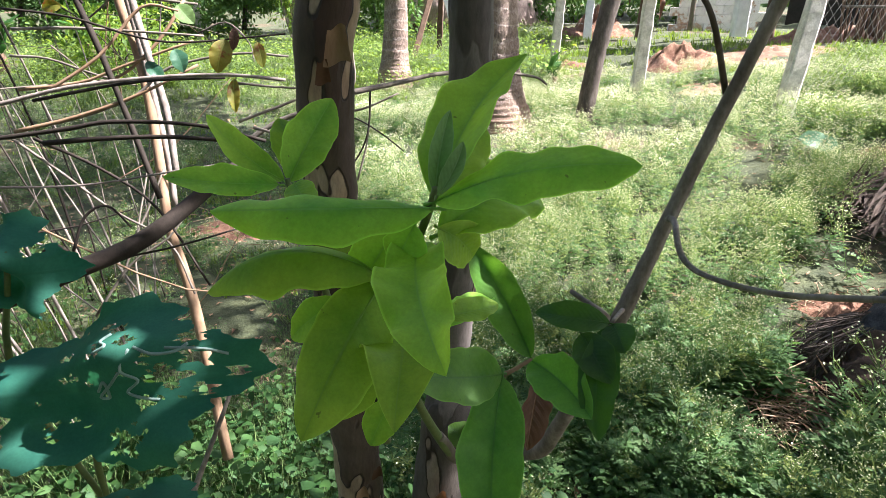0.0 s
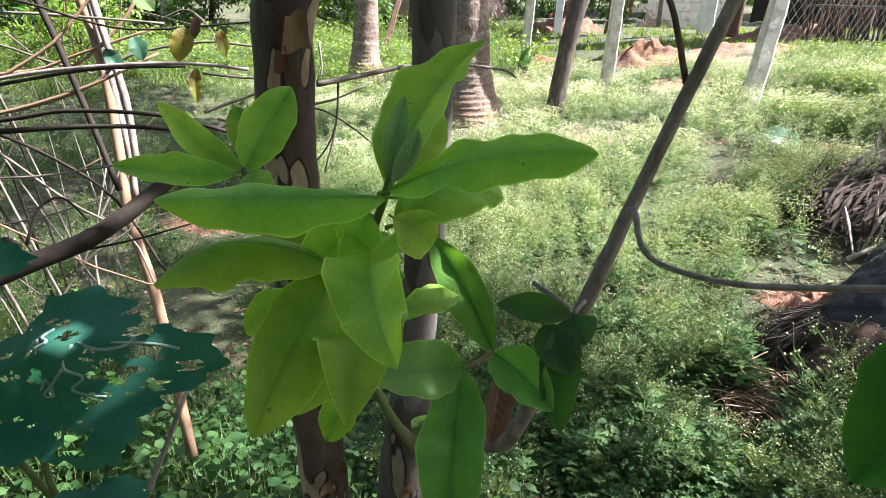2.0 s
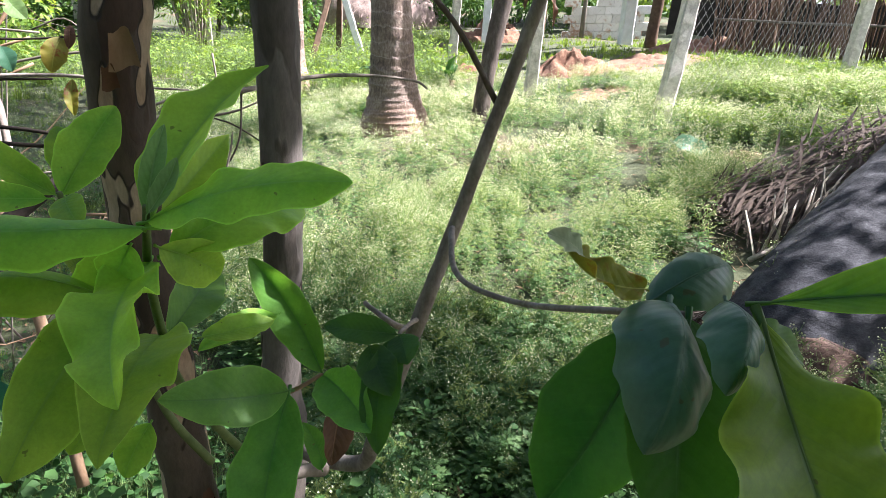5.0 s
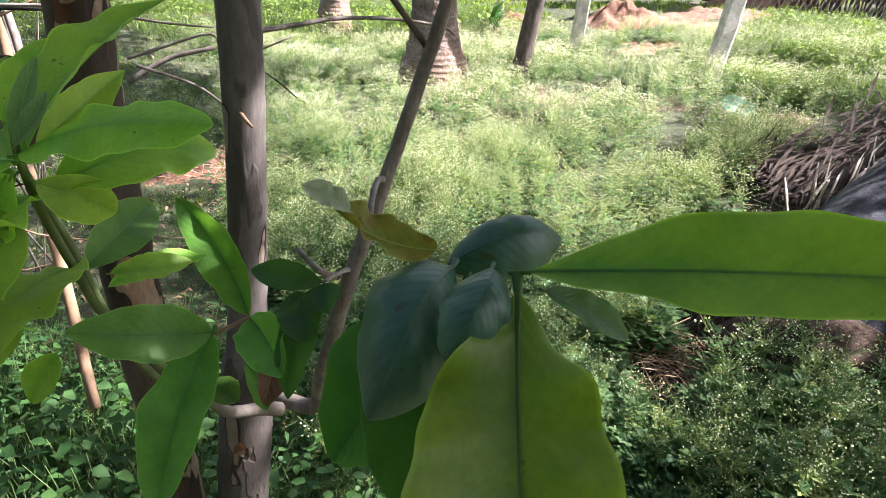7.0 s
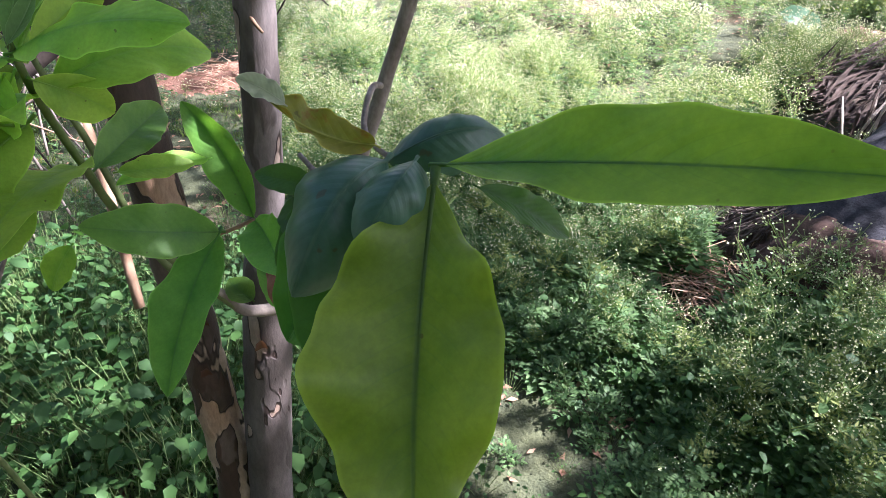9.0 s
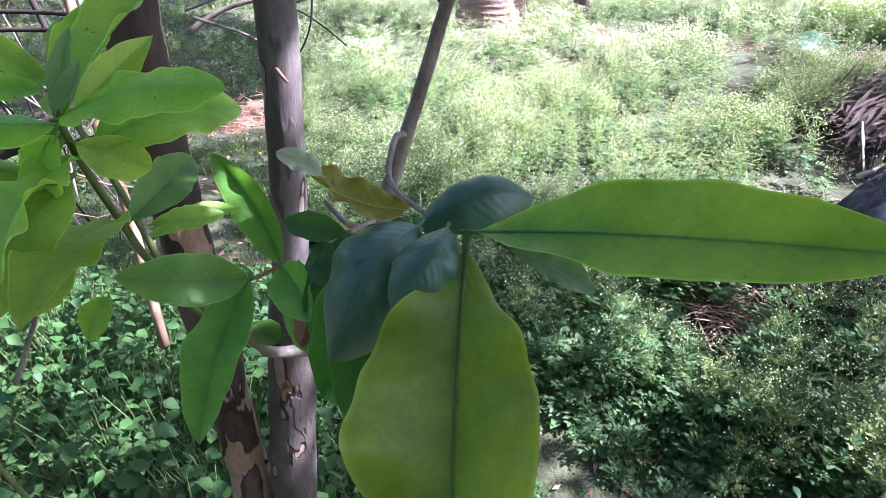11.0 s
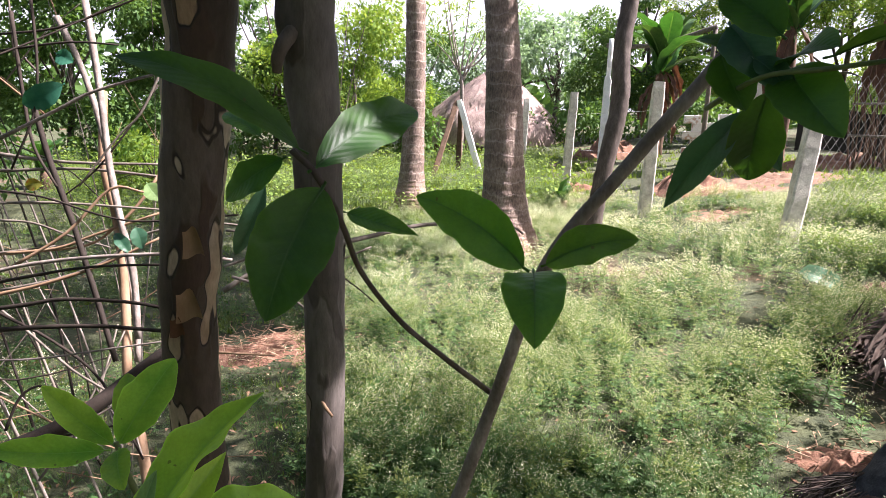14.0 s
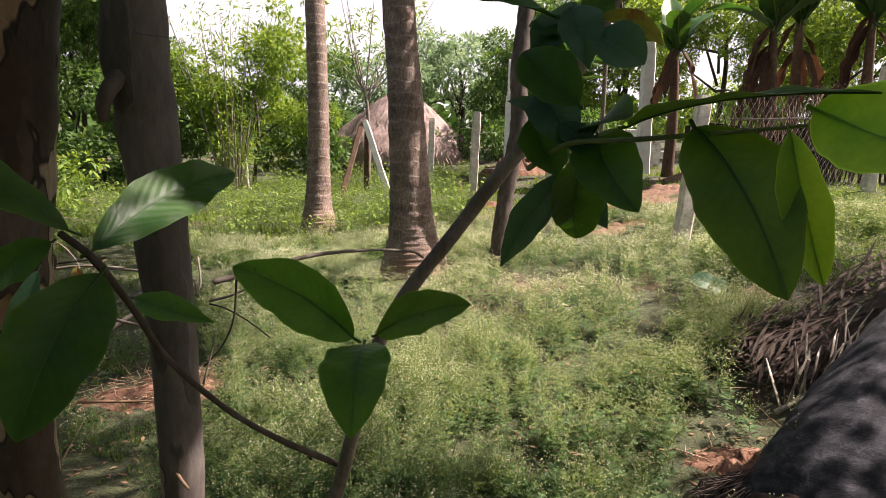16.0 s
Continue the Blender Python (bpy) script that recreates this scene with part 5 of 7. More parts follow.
limb(dry_shrub, [(-0.142, 2.091, 1.706, 0.0070), (-0.104, 2.055, 1.576, 0.0070), (-0.052, 2.014, 1.434, 0.0070), (0.005, 1.962, 1.253, 0.0070), (0.044, 1.926, 1.123, 0.0070)], dark_wood, "stem", n=4, sides=7, lump=0.15)
limb(dry_shrub, [(-0.141, 2.036, 1.914, 0.0045), (-0.118, 1.993, 1.744, 0.0040), (-0.094, 1.961, 1.623, 0.0035), (-0.045, 1.933, 1.539, 0.0029)], dark_wood, "stem", n=4, sides=7, lump=0.15)
limb(dry_shrub, [(-0.048, 1.921, 1.925, 0.0033), (-0.037, 1.890, 1.801, 0.0029), (-0.044, 1.867, 1.699, 0.0025), (-0.091, 1.847, 1.585, 0.0021)], dark_wood, "stem", n=4, sides=7, lump=0.15)
limb(dry_shrub, [(-0.220, 2.143, 1.873, 0.0032), (-0.087, 2.126, 1.890, 0.0028), (0.045, 2.118, 1.939, 0.0025), (0.125, 2.114, 1.973, 0.0021)], dark_wood, "twig", n=4, sides=7, lump=0.15)
limb(dry_shrub, [(-0.166, 2.020, 1.828, 0.0030), (-0.018, 2.003, 1.850, 0.0025), (0.094, 1.985, 1.847, 0.0020)], dark_wood, "twig", n=4, sides=7, lump=0.15)
limb(dry_shrub, [(0.163, 2.070, 1.811, 0.0032), (0.109, 2.051, 1.699, 0.0028), (0.056, 2.047, 1.645, 0.0025), (-0.038, 2.033, 1.526, 0.0021)], dry_wood, "twig", n=4, sides=7, lump=0.15)
limb(dry_shrub, [(0.120, 2.170, 1.767, 0.0029), (0.048, 2.156, 1.661, 0.0025), (-0.037, 2.144, 1.554, 0.0022), (-0.123, 2.140, 1.483, 0.0019)], dark_wood, "twig", n=4, sides=7, lump=0.15)
limb(dry_shrub, [(-0.280, 2.130, 1.340, 0.0046), (-0.139, 2.112, 1.357, 0.0040), (-0.039, 2.106, 1.394, 0.0035), (0.131, 2.094, 1.454, 0.0030)], bare_wood, "twig", n=4, sides=7, lump=0.15)
limb(dry_shrub, [(-0.334, 2.257, 1.403, 0.0036), (-0.244, 2.242, 1.398, 0.0032), (-0.139, 2.218, 1.364, 0.0028), (-0.034, 2.196, 1.337, 0.0024)], dry_wood, "twig", n=4, sides=7, lump=0.15)
limb(dry_shrub, [(0.560, 1.127, 0.915, 0.0019), (0.570, 1.135, 0.939, 0.0016), (0.586, 1.139, 0.954, 0.0013)], dark_wood, "twig", n=4, sides=7, lump=0.15)
limb(dry_shrub, [(0.267, 0.962, 1.116, 0.0031), (0.288, 0.977, 1.162, 0.0026), (0.314, 0.997, 1.219, 0.0020)], twig_bark, "stem", n=4, sides=7, lump=0.15)
leaf(dry_shrub, (0.127, 1.886, 1.454), (0.144, 1.865, 1.411), 0.035, (0.09, -0.87, 0.48), 0.10, 0.30, 0.040, teal_sheen_leaf)
leaf(dry_shrub, (0.233, 1.874, 1.475), (0.212, 1.851, 1.411), 0.045, (0.16, -0.94, 0.29), 0.10, 0.30, 0.040, yellowing)
leaf(dry_shrub, (0.251, 1.880, 1.497), (0.245, 1.863, 1.454), 0.020, (0.14, -0.93, 0.35), 0.10, 0.30, 0.040, dead)
leaf(dry_shrub, (0.295, 1.860, 1.471), (0.304, 1.838, 1.423), 0.025, (0.04, -0.90, 0.43), 0.10, 0.30, 0.040, yellowing)
leaf(dry_shrub, (0.243, 1.861, 1.398), (0.242, 1.833, 1.333), 0.025, (0.11, -0.91, 0.39), 0.10, 0.60, 0.040, yellowing)
leaf(dry_shrub, (0.014, 1.872, 1.757), (-0.067, 1.875, 1.716), 0.050, (0.02, -1.00, -0.09), 0.10, 0.30, 0.040, vine_green)
leaf(dry_shrub, (-0.088, 2.113, 1.831), (-0.049, 2.102, 1.812), 0.040, (-0.09, -0.94, 0.32), 0.10, 0.30, 0.040, vine_green)
leaf(dry_shrub, (0.040, 2.010, 1.416), (0.078, 1.988, 1.372), 0.030, (0.12, -0.84, 0.53), 0.10, 0.30, 0.040, teal_sheen_leaf)
leaf(dry_shrub, (-0.164, 2.052, 1.523), (-0.124, 2.047, 1.530), 0.030, (-0.13, -0.98, 0.15), 0.10, 0.30, 0.040, yellowing)
leaf(dry_shrub, (0.121, 2.011, 1.536), (0.154, 1.997, 1.498), 0.040, (0.12, -0.89, 0.43), 0.10, 0.30, 0.040, bud)
SHRUB = np.random.default_rng(11)
for k in range(64):
    x0, y0 = SHRUB.uniform(-1.9, -0.25), SHRUB.uniform(1.9, 3.6)
    lean = SHRUB.normal(0, 0.2, 2) - (0.12, 0)
    h = SHRUB.uniform(1.3, 2.9)
    rr = SHRUB.uniform(0.002, 0.0075)
    bend = SHRUB.normal(0, 0.13, 2)
    rows = [(x0 + lean[0] * s * h + bend[0] * np.sin(3 * s), y0 + lean[1] * s * h + bend[1] * np.sin(4 * s), 0.1 + h * s, rr * (1 - 0.6 * s)) for s in (0, 0.2, 0.4, 0.6, 0.8, 1.0)]
    limb(dry_shrub, rows, (dry_wood, twig_bark, dark_wood)[k % 3], "stem", n=3, sides=6, lump=0.15)
for k in range(70):
    x0, y0, z0 = SHRUB.uniform(-1.7, -0.1), SHRUB.uniform(1.8, 3.2), SHRUB.uniform(0.7, 2.3)
    d = unit((SHRUB.normal(0, 1), SHRUB.normal(0, 0.5), SHRUB.normal(0.2, 0.6))) * SHRUB.uniform(0.35, 0.8)
    rr = SHRUB.uniform(0.0012, 0.0036)
    limb(dry_shrub, [(x0, y0, z0, rr), (x0 + d[0] * 0.5, y0 + d[1] * 0.5, z0 + d[2] * 0.5 + SHRUB.normal(0, 0.05), rr * 0.8), (x0 + d[0], y0 + d[1], z0 + d[2], rr * 0.4)], (dry_wood, dark_wood, bare_wood)[k % 3], "twig", n=3, sides=5, lump=0.1)

# ---- palms ----
def palm_frond(parent, base, out, length, droop, material, n=26, leaflet=0.55, name="frond", label=""):
    """A feather leaf: a bent rib with two rows of narrow leaflets."""
    h = Heap()
    out = unit(out)
    side = unit(np.cross(out, (0, 0, 1)))
    pts = [np.array(base) + out * length * s + np.array((0, 0, 1)) * (0.35 * length * s - droop * length * s * s) for s in np.linspace(0, 1, n)]
    for i in range(n - 1):
        v, q = stem_quads(pts[i], pts[i + 1], 0.02 * (1 - i / n) + 0.004)
        h.add(v, q, np.zeros(len(q)))
        if i > 3:
            for sgn in (-1, 1):
                d = unit(side * sgn + out * 0.55 + np.array((0, 0, -0.45 + RNG.normal(0, 0.1))))
                ln = leaflet * np.sin(np.pi * (0.15 + 0.8 * i / n)) * RNG.uniform(0.85, 1.1)
                v, q = quad_leaf(pts[i], d, (0, 0, 1), ln, 0.045, -0.5)
                h.add(v, q, np.zeros(len(q)))
    return adopt(h.build(name, [material], label, "", ""), parent)


def ring_scars(i):
    k = i % 5
    return np.where(k == 0, 1.018, np.where(k == 1, 1.006, 0.995)) + 0.008 * np.sin(i * 2.3) + 0.006 * np.sin(i * 0.61)


def faint_scars(i):
    return 1 + 0.004 * np.sin(i * 1.05) + 0.003 * np.sin(i * 2.7)


def palm(rows, at, label, top):
    ob = thing("coconut_palm", label, "palm tree", "palms", at=at)
    v, f = tube(rows, 26, 28, 0.05, 9.0, at[0], ring_scars)
    part("trunk", v, f, palm_bark, ob, "ringed grey-brown trunk, swollen at the foot")
    # Fronds stand above the view, added so that their shade dapples the ground.
    for k in range(13):
        a = 2 * np.pi * k / 13 + at[0]
        palm_frond(ob, top, (np.cos(a), np.sin(a), 0), 2.6, 0.5 + 0.25 * (k % 3), tree_leaf)
    h = Heap()
    for k in range(60):
        a = RNG.uniform(0, 2 * np.pi)
        r = rows[0][3] * 0.98
        p = np.array((rows[0][0] + np.cos(a) * r, rows[0][1] + np.sin(a) * r, rows[0][2] + RNG.uniform(0.0, 0.16)))
        v, q = stem_quads(p, p + (np.cos(a) * 0.08, np.sin(a) * 0.08, -0.16), 0.006)
        h.add(v, q, np.zeros(len(q)))
    adopt(h.build("root_mat", [red_root], "thin reddish roots at the foot", "", "stuff"), ob)
    return ob


palm([(2.21, 6.72, 0.10, 0.40), (2.205, 6.73, 0.35, 0.335), (2.19, 6.75, 0.65, 0.25), (2.17, 6.77, 1.1, 0.21), (2.13, 6.80, 2.0, 0.175), (2.07, 6.85, 2.95, 0.16), (2.0, 6.9, 4.4, 0.17), (1.95, 6.95, 6.2, 0.15)], (2.21, 6.72, 0.15), "coconut palm with a ringed trunk among low weeds", (1.95, 6.95, 6.3))
palm([(1.53, 9.95, 0.1, 0.29), (1.53, 9.95, 0.3, 0.25), (1.54, 9.97, 0.6, 0.195), (1.56, 10.0, 1.2, 0.165), (1.58, 10.0, 2.0, 0.15), (1.57, 10.0, 3.3, 0.14), (1.55, 10.0, 4.8, 0.13), (1.5, 10.0, 6.6, 0.12)], (1.53, 9.95, 0.12), "slender coconut palm with a ringed trunk and pale foot", (1.5, 10.0, 6.7))

thin = thing("young_tree", "slender crooked tree with smooth brown bark", "tree", at=(3.0, 6.4, 0.35))
limb(thin, [(3.0, 6.40, 0.25, 0.105), (3.02, 6.41, 0.5, 0.088), (3.10, 6.45, 1.05, 0.082), (3.24, 6.5, 1.75, 0.09), (3.24, 6.55, 2.3, 0.084), (3.32, 6.6, 2.85, 0.08), (3.36, 6.6, 3.4, 0.07), (3.4, 6.7, 4.4, 0.05)], dark_bark, "trunk", "", 12, 16, 0.12, 14.0)
crown(thin, "crown", clumps(3.5, 6.8, 5.0, 1.3, 1.3, 0.7, 18, 0.4), 1500, 0.14, tree_leaf)
# Two crowns above the view, added to shade the ground at the left.
crown(thin, "crown", clumps(3.2, 5.6, 5.3, 1.2, 1.6, 0.4, 26, 0.4), 3600, 0.15, tree_leaf)
crown(thin, "crown", clumps(2.6, 8.2, 5.6, 1.3, 1.6, 0.4, 24, 0.4), 2200, 0.15, tree_leaf)
limb(thin, [(3.36, 6.6, 3.4, 0.04), (3.0, 7.2, 4.6, 0.03), (2.6, 8.2, 5.5, 0.012)], dark_bark, "branch")
limb(thin, [(3.32, 6.6, 2.85, 0.05), (3.1, 6.2, 4.4, 0.04), (3.4, 5.4, 6.0, 0.03), (3.8, 4.4, 7.1, 0.015)], dark_bark, "branch")
# Another unseen crown, added only to darken the left ground with its shade.
crown(thin, "crown", clumps(4.3, 4.0, 7.3, 2.3, 1.8, 0.5, 36, 0.55), 6000, 0.16, tree_leaf)

# the leaning palm at the right and its fallen frond
fallen = thing("leaning_palm", "dark leaning palm trunk with rough ribbed bark and roots", "palm tree", "palms", at=(2.6, 2.0, 0.25))
v, f = tube([(2.42, 1.88, 0.10, 0.34), (2.58, 1.98, 0.24, 0.355), (2.82, 2.10, 0.40, 0.335), (3.22, 2.28, 0.61, 0.295), (3.8, 2.47, 0.93, 0.25), (4.5, 2.65, 1.45, 0.20), (5.4, 2.75, 2.6, 0.18), (6.5, 2.8, 3.6, 0.16), (7.6, 2.9, 4.5, 0.15)], 24, 40, 0.04, 12.0, 3.0, faint_scars)
part("trunk", v, f, palm_dark, fallen, "dark grey fibrous trunk")
v, f = tube([(2.34, 1.83, 0.04, 0.36), (2.46, 1.90, 0.14, 0.372), (2.54, 1.955, 0.21, 0.368), (2.59, 1.985, 0.25, 0.352)], 10, 44, 0.10, 16.0, 5.0, faint_scars)
part("root_collar", v, f, root_brown, fallen, "reddish brown fibrous root collar")
# Unseen fronds, added and placed by where their shade falls.
for k in range(12):
    a = 2 * np.pi * k / 12
    palm_frond(fallen, (7.6, 2.9, 4.5), (np.cos(a), np.sin(a), 0), 1.7, 0.6, tree_leaf)
h = Heap()
for k in range(900):
    a, u = RNG.uniform(0, 2 * np.pi), RNG.uniform(0.25, 1.0)
    p = np.array((2.42 + 0.34 * u * np.cos(a), 2.12 + 0.36 * u * np.sin(a), 0.50 - 0.30 * u * u))
    q0 = p + np.array((np.cos(a) * 0.05 + RNG.normal(0, 0.02), np.sin(a) * 0.05 + RNG.normal(0, 0.02), -0.05))
    q1 = q0 + np.array((np.cos(a) * 0.03 + RNG.normal(0, 0.025), np.sin(a) * 0.03 + RNG.normal(0, 0.025), -RNG.uniform(0.05, 0.14)))
    wd = RNG.uniform(0.0015, 0.004)
    for g0, g1 in ((p, q0), (q0, q1)):
        v, q = stem_quads(g0, g1, wd)
        h.add(v, q, np.zeros(len(q)))
adopt(h.build("root_mat", [red_root], "mass of thin reddish roots", "", "stuff"), fallen)

h = Heap()
for cx, cy, rx, ry, n in ((1.98, 2.0, 0.24, 0.18, 340), (0.05, 4.4, 0.5, 0.35, 260), (2.6, 2.55, 0.4, 0.25, 70), (3.0, 3.3, 0.35, 0.3, 60)):
    for k in range(n):
        x, y = RNG.normal(cx, rx * 0.55), RNG.normal(cy, ry * 0.55)
        p = np.array((x, y, float(lie(x, y)) + RNG.uniform(0.02, 0.09)))
        v, q = stem_quads(p, p + np.array((RNG.normal(0, 0.07), RNG.normal(0, 0.07), RNG.normal(0, 0.03))), RNG.uniform(0.0015, 0.0035))
        h.add(v, q, np.zeros(len(q)))
h.build("dry_straw", [straw_bits], "dry reddish straw and roots on bare soil", "litter")

frond = thing("fallen_frond", "dry fallen palm frond with pale brown leaflets", "palm frond", at=(3.1, 2.9, 0.4))
R0, R1 = np.array((3.08, 2.78, 0.37)), np.array((4.6, 2.72, 1.12))
v, f = tube([(*R0, 0.014), (*(R0 * 0.6 + R1 * 0.4 + (0, 0, -0.02)), 0.018), (*R1, 0.03)], 8, 8, 0.1)
rib = part("rib", v, f, dry_frond, frond, "bare central rib")
for k in range(90):
    s = 0.02 + 0.96 * k / 90
    p = R0 + (R1 - R0) * s + np.array((0, 0, -0.02 * np.sin(np.pi * s)))
    ln = RNG.uniform(0.30, 0.50) * (0.7 + 0.8 * s)
    d = unit(np.array((0.12 + 1.9 * s + RNG.normal(0, 0.14), 0.25 + RNG.normal(0, 0.16), 0.85 - 0.30 * s + RNG.normal(0, 0.10))))
    sd = unit(np.cross(d, (0.3, -1, 0.4)))
    wd = RNG.uniform(0.010, 0.022)
    bow = np.array((RNG.normal(0, 0.02), RNG.normal(0, 0.02), RNG.uniform(0.0, 0.05)))
    mid = p + d * ln * 0.5 + bow
    tip = p + d * ln + np.array((0.03, 0.02, -RNG.uniform(0.02, 0.12)))
    up = np.cross(sd, d) * 0.004
    vv = [p + sd * wd * 0.5, p - sd * wd * 0.5, mid + sd * wd * 0.5, mid - sd * wd * 0.5, tip + sd * 0.003, tip - sd * 0.003]
    vv += [q - up for q in vv]
    ff = [(0, 1, 3, 2), (2, 3, 5, 4), (7, 6, 8, 9), (9, 8, 10, 11), (0, 2, 8, 6), (2, 4, 10, 8), (3, 1, 7, 9), (5, 3, 9, 11), (4, 5, 11, 10), (1, 0, 6, 7)]
    part("leaflet", vv, ff, dry_frond if k % 2 == 0 else brown_frond, rib, shade=False)
h = Heap()
for k in range(1100):
    p = np.array((RNG.uniform(3.1, 4.9), RNG.uniform(2.80, 3.5), 0))
    p[2] = lie(p[0], p[1]) + RNG.uniform(0.02, 0.16) + 0.30 * smooth(3.3, 4.4, p[0]) * RNG.uniform(0.3, 1)
    v, q = quad_leaf(p, (RNG.normal(0.8, 0.3), RNG.normal(0.2, 0.35), RNG.normal(0.15, 0.12)), (0, 0, 1), RNG.uniform(0.25, 0.5), 0.02, 0.1)
    h.add(v, q, np.zeros(len(q)))
adopt(h.build("dry_mat", [brown_frond], "flattened dark brown leaflets", "", "stuff"), frond)

bag = [(2.236 + 0.03 * np.cos(a) * (1 + 0.4 * np.sin(3 * a + z * 40)), 2.0 + 0.02 * np.sin(a), 0.26 + z) for z in (0.0, 0.03, 0.06, 0.085) for a in np.linspace(0, 2 * np.pi, 8, endpoint=False)]
tagged(mesh_object("plastic_scrap", bag, [(i * 8 + k, i * 8 + (k + 1) % 8, (i + 1) * 8 + (k + 1) % 8, (i + 1) * 8 + k) for i in range(3) for k in range(8)] + [tuple(range(24, 32))], plastic), "pale crumpled plastic scrap among the roots", "litter")

fallen_leaf = thing("fallen_banana_leaf", "pale green piece of banana leaf lying on weeds", "leaf", at=(3.95, 4.3, 0.5))
leaf(fallen_leaf, (3.76, 4.36, 0.62), (4.02, 4.22, 0.50), 0.15, (-0.35, -0.55, 0.75), 0.12, 0.3, 0.02, pale_blade, "blade", profile="banana", stalk=0.02)

# ---- fence ----
def post(name, foot, top, w, d, material, label, category="fence post", group="fence posts"):
    """A roughly hewn square post with worn edges."""
    foot, top = np.array(foot, float), np.array(top, float)
    ax = unit(top - foot)
    u = unit(np.cross(ax, (0.25, 1, 0)))
    t = np.cross(ax, u)
    ring = [(-1, -0.8), (-0.8, -1), (0.8, -1), (1, -0.8), (1, 0.8), (0.8, 1), (-0.8, 1), (-1, 0.8)]
    n = 16
    verts = []
    for i in range(n + 1):
        s = i / n
        k = (1 - 0.12 * s) * (0.86 if i == n else 1)
        for a, b in ring:
            p = foot + (top - foot) * s + u * a * w / 2 * k + t * b * d / 2 * k
            verts.append(p + np.array((noise.noise(Vector(p * 9)), noise.noise(Vector(p * 9 + 5)), 0)) * 0.012)
    faces = [(i * 8 + k, i * 8 + (k + 1) % 8, (i + 1) * 8 + (k + 1) % 8, (i + 1) * 8 + k) for i in range(n) for k in range(8)]
    faces += [tuple(range(8))[::-1], tuple(range(n * 8, n * 8 + 8))]
    return tagged(mesh_object(name, verts, faces, material, shade=False), label, category, group)


post("fence_post", (4.46, 5.46, 0.40), (4.74, 5.62, 2.03), 0.15, 0.13, stone, "rough grey stone fence post leaning slightly, wire mesh beside it")
post("fence_post", (4.03, 7.36, 0.38), (4.11, 7.45, 2.02), 0.14, 0.12, stone, "upright grey stone fence post in the weeds")
post("fence_post", (3.75, 9.39, 0.30), (3.83, 9.45, 1.92), 0.13, 0.12, stone, "pale stone fence post beside bare earth")
post("fence_post", (4.49, 14.47, 0.3), (4.55, 14.5, 1.85), 0.15, 0.12, stone, "pale stone fence post near the straw hut")
post("fence_post", (6.1, 13.8, 0.45), (6.15, 13.9, 2.35), 0.16, 0.14, chalk, "whitish fence post behind the weeds")
post("fence_post", (-2.22, 16.9, 0.05), (-2.25, 16.95, 1.75), 0.16, 0.14, stone, "pale fence post in front of bushes")
post("fence_post", (0.20, 16.43, 0.05), (0.18, 16.5, 1.65), 0.15, 0.13, stone, "pale fence post in front of bushes")
post("fence_post", (0.45, 16.5, 0.05), (0.40, 16.55, 1.45), 0.12, 0.12, stone, "short weathered fence post")
post("brace_pole", (3.42, 13.95, 0.2), (2.96, 14.2, 1.78), 0.14, 0.12, chalk, "whitewashed pole leaning on a post", "pole", "braces")
post("brace_pole", (2.35, 13.6, 0.2), (2.92, 14.25, 1.75), 0.12, 0.12, stick_brown, "weathered pole leaning towards the white one", "pole", "braces")
post("fence_post", (3.0, 14.3, 0.2), (3.02, 14.3, 1.55), 0.12, 0.12, stick_brown, "weathered wooden post behind the leaning pole")

fence = thing("wire_fence", "diamond wire mesh fence strung from the stone posts", "fence", at=(4.6, 5.5, 0.6))
h = Heap()
def mesh_panel(a, b, height, cell):
    a, b = np.array(a, float), np.array(b, float)
    n = int(np.linalg.norm(b - a) / cell)
    m = int(height / cell)
    for k in range(-m, n + m):
        for sgn in (1, -1):
            pts = [((k + j if sgn > 0 else k + m - j), j) for j in range(m + 1)]
            pts = [q for q in pts if 0 <= q[0] <= n]
            if len(pts) > 1:
                ends = [a + (b - a) * q[0] / n + np.array((0, 0, q[1] * cell)) for q in (pts[0], pts[-1])]
                h.add(*stem_quads(*ends, 0.0014), np.zeros(3))
mesh_panel((4.62, 5.50, 0.75), (8.2, 6.7, 1.1), 1.25, 0.125)
mesh_panel((6.1, 13.8, 0.6), (9.5, 12.5, 0.9), 1.2, 0.16)
for z in (0.5, 1.1, 1.6):
    h.add(*stem_quads((4.11, 7.45, z + 0.1), (3.80, 9.42, z), 0.003), np.zeros(3))
adopt(h.build("wire_mesh", [wire], "thin grey wire", "", "stuff"), fence)
post("fence_post", (8.2, 6.7, 0.85), (8.25, 6.7, 2.5), 0.15, 0.13, stone, "grey stone fence post by the stick fence")

# ---- behind the fence ----
stick_fence = thing("stick_fence", "fence of upright brown sticks and dry stalks", "fence", at=(8.3, 7.4, 0.9))
for k in range(120):
    s = k / 119
    x, y = 7.9 + 2.2 * s, 8.9 - 2.4 * s + RNG.normal(0, 0.05)
    z = float(lie(x, y))
    hh = RNG.uniform(0.9, 1.35)
    limb(stick_fence, [(x, y, z, RNG.uniform(0.008, 0.018)), (x + RNG.normal(0, 0.06), y, z + hh * 0.5, 0.012), (x + RNG.normal(0, 0.12), y + RNG.normal(0, 0.05), z + hh, 0.006)], stick_brown, "stick", n=2, sides=5, lump=0.1)
for z in (0.45, 0.9):
    limb(stick_fence, [(7.8, 8.85, 0.95 + z, 0.018), (8.9, 7.6, 0.98 + z, 0.018), (10.1, 6.4, 1.05 + z, 0.016)], dry_wood, "rail", n=4, sides=6)

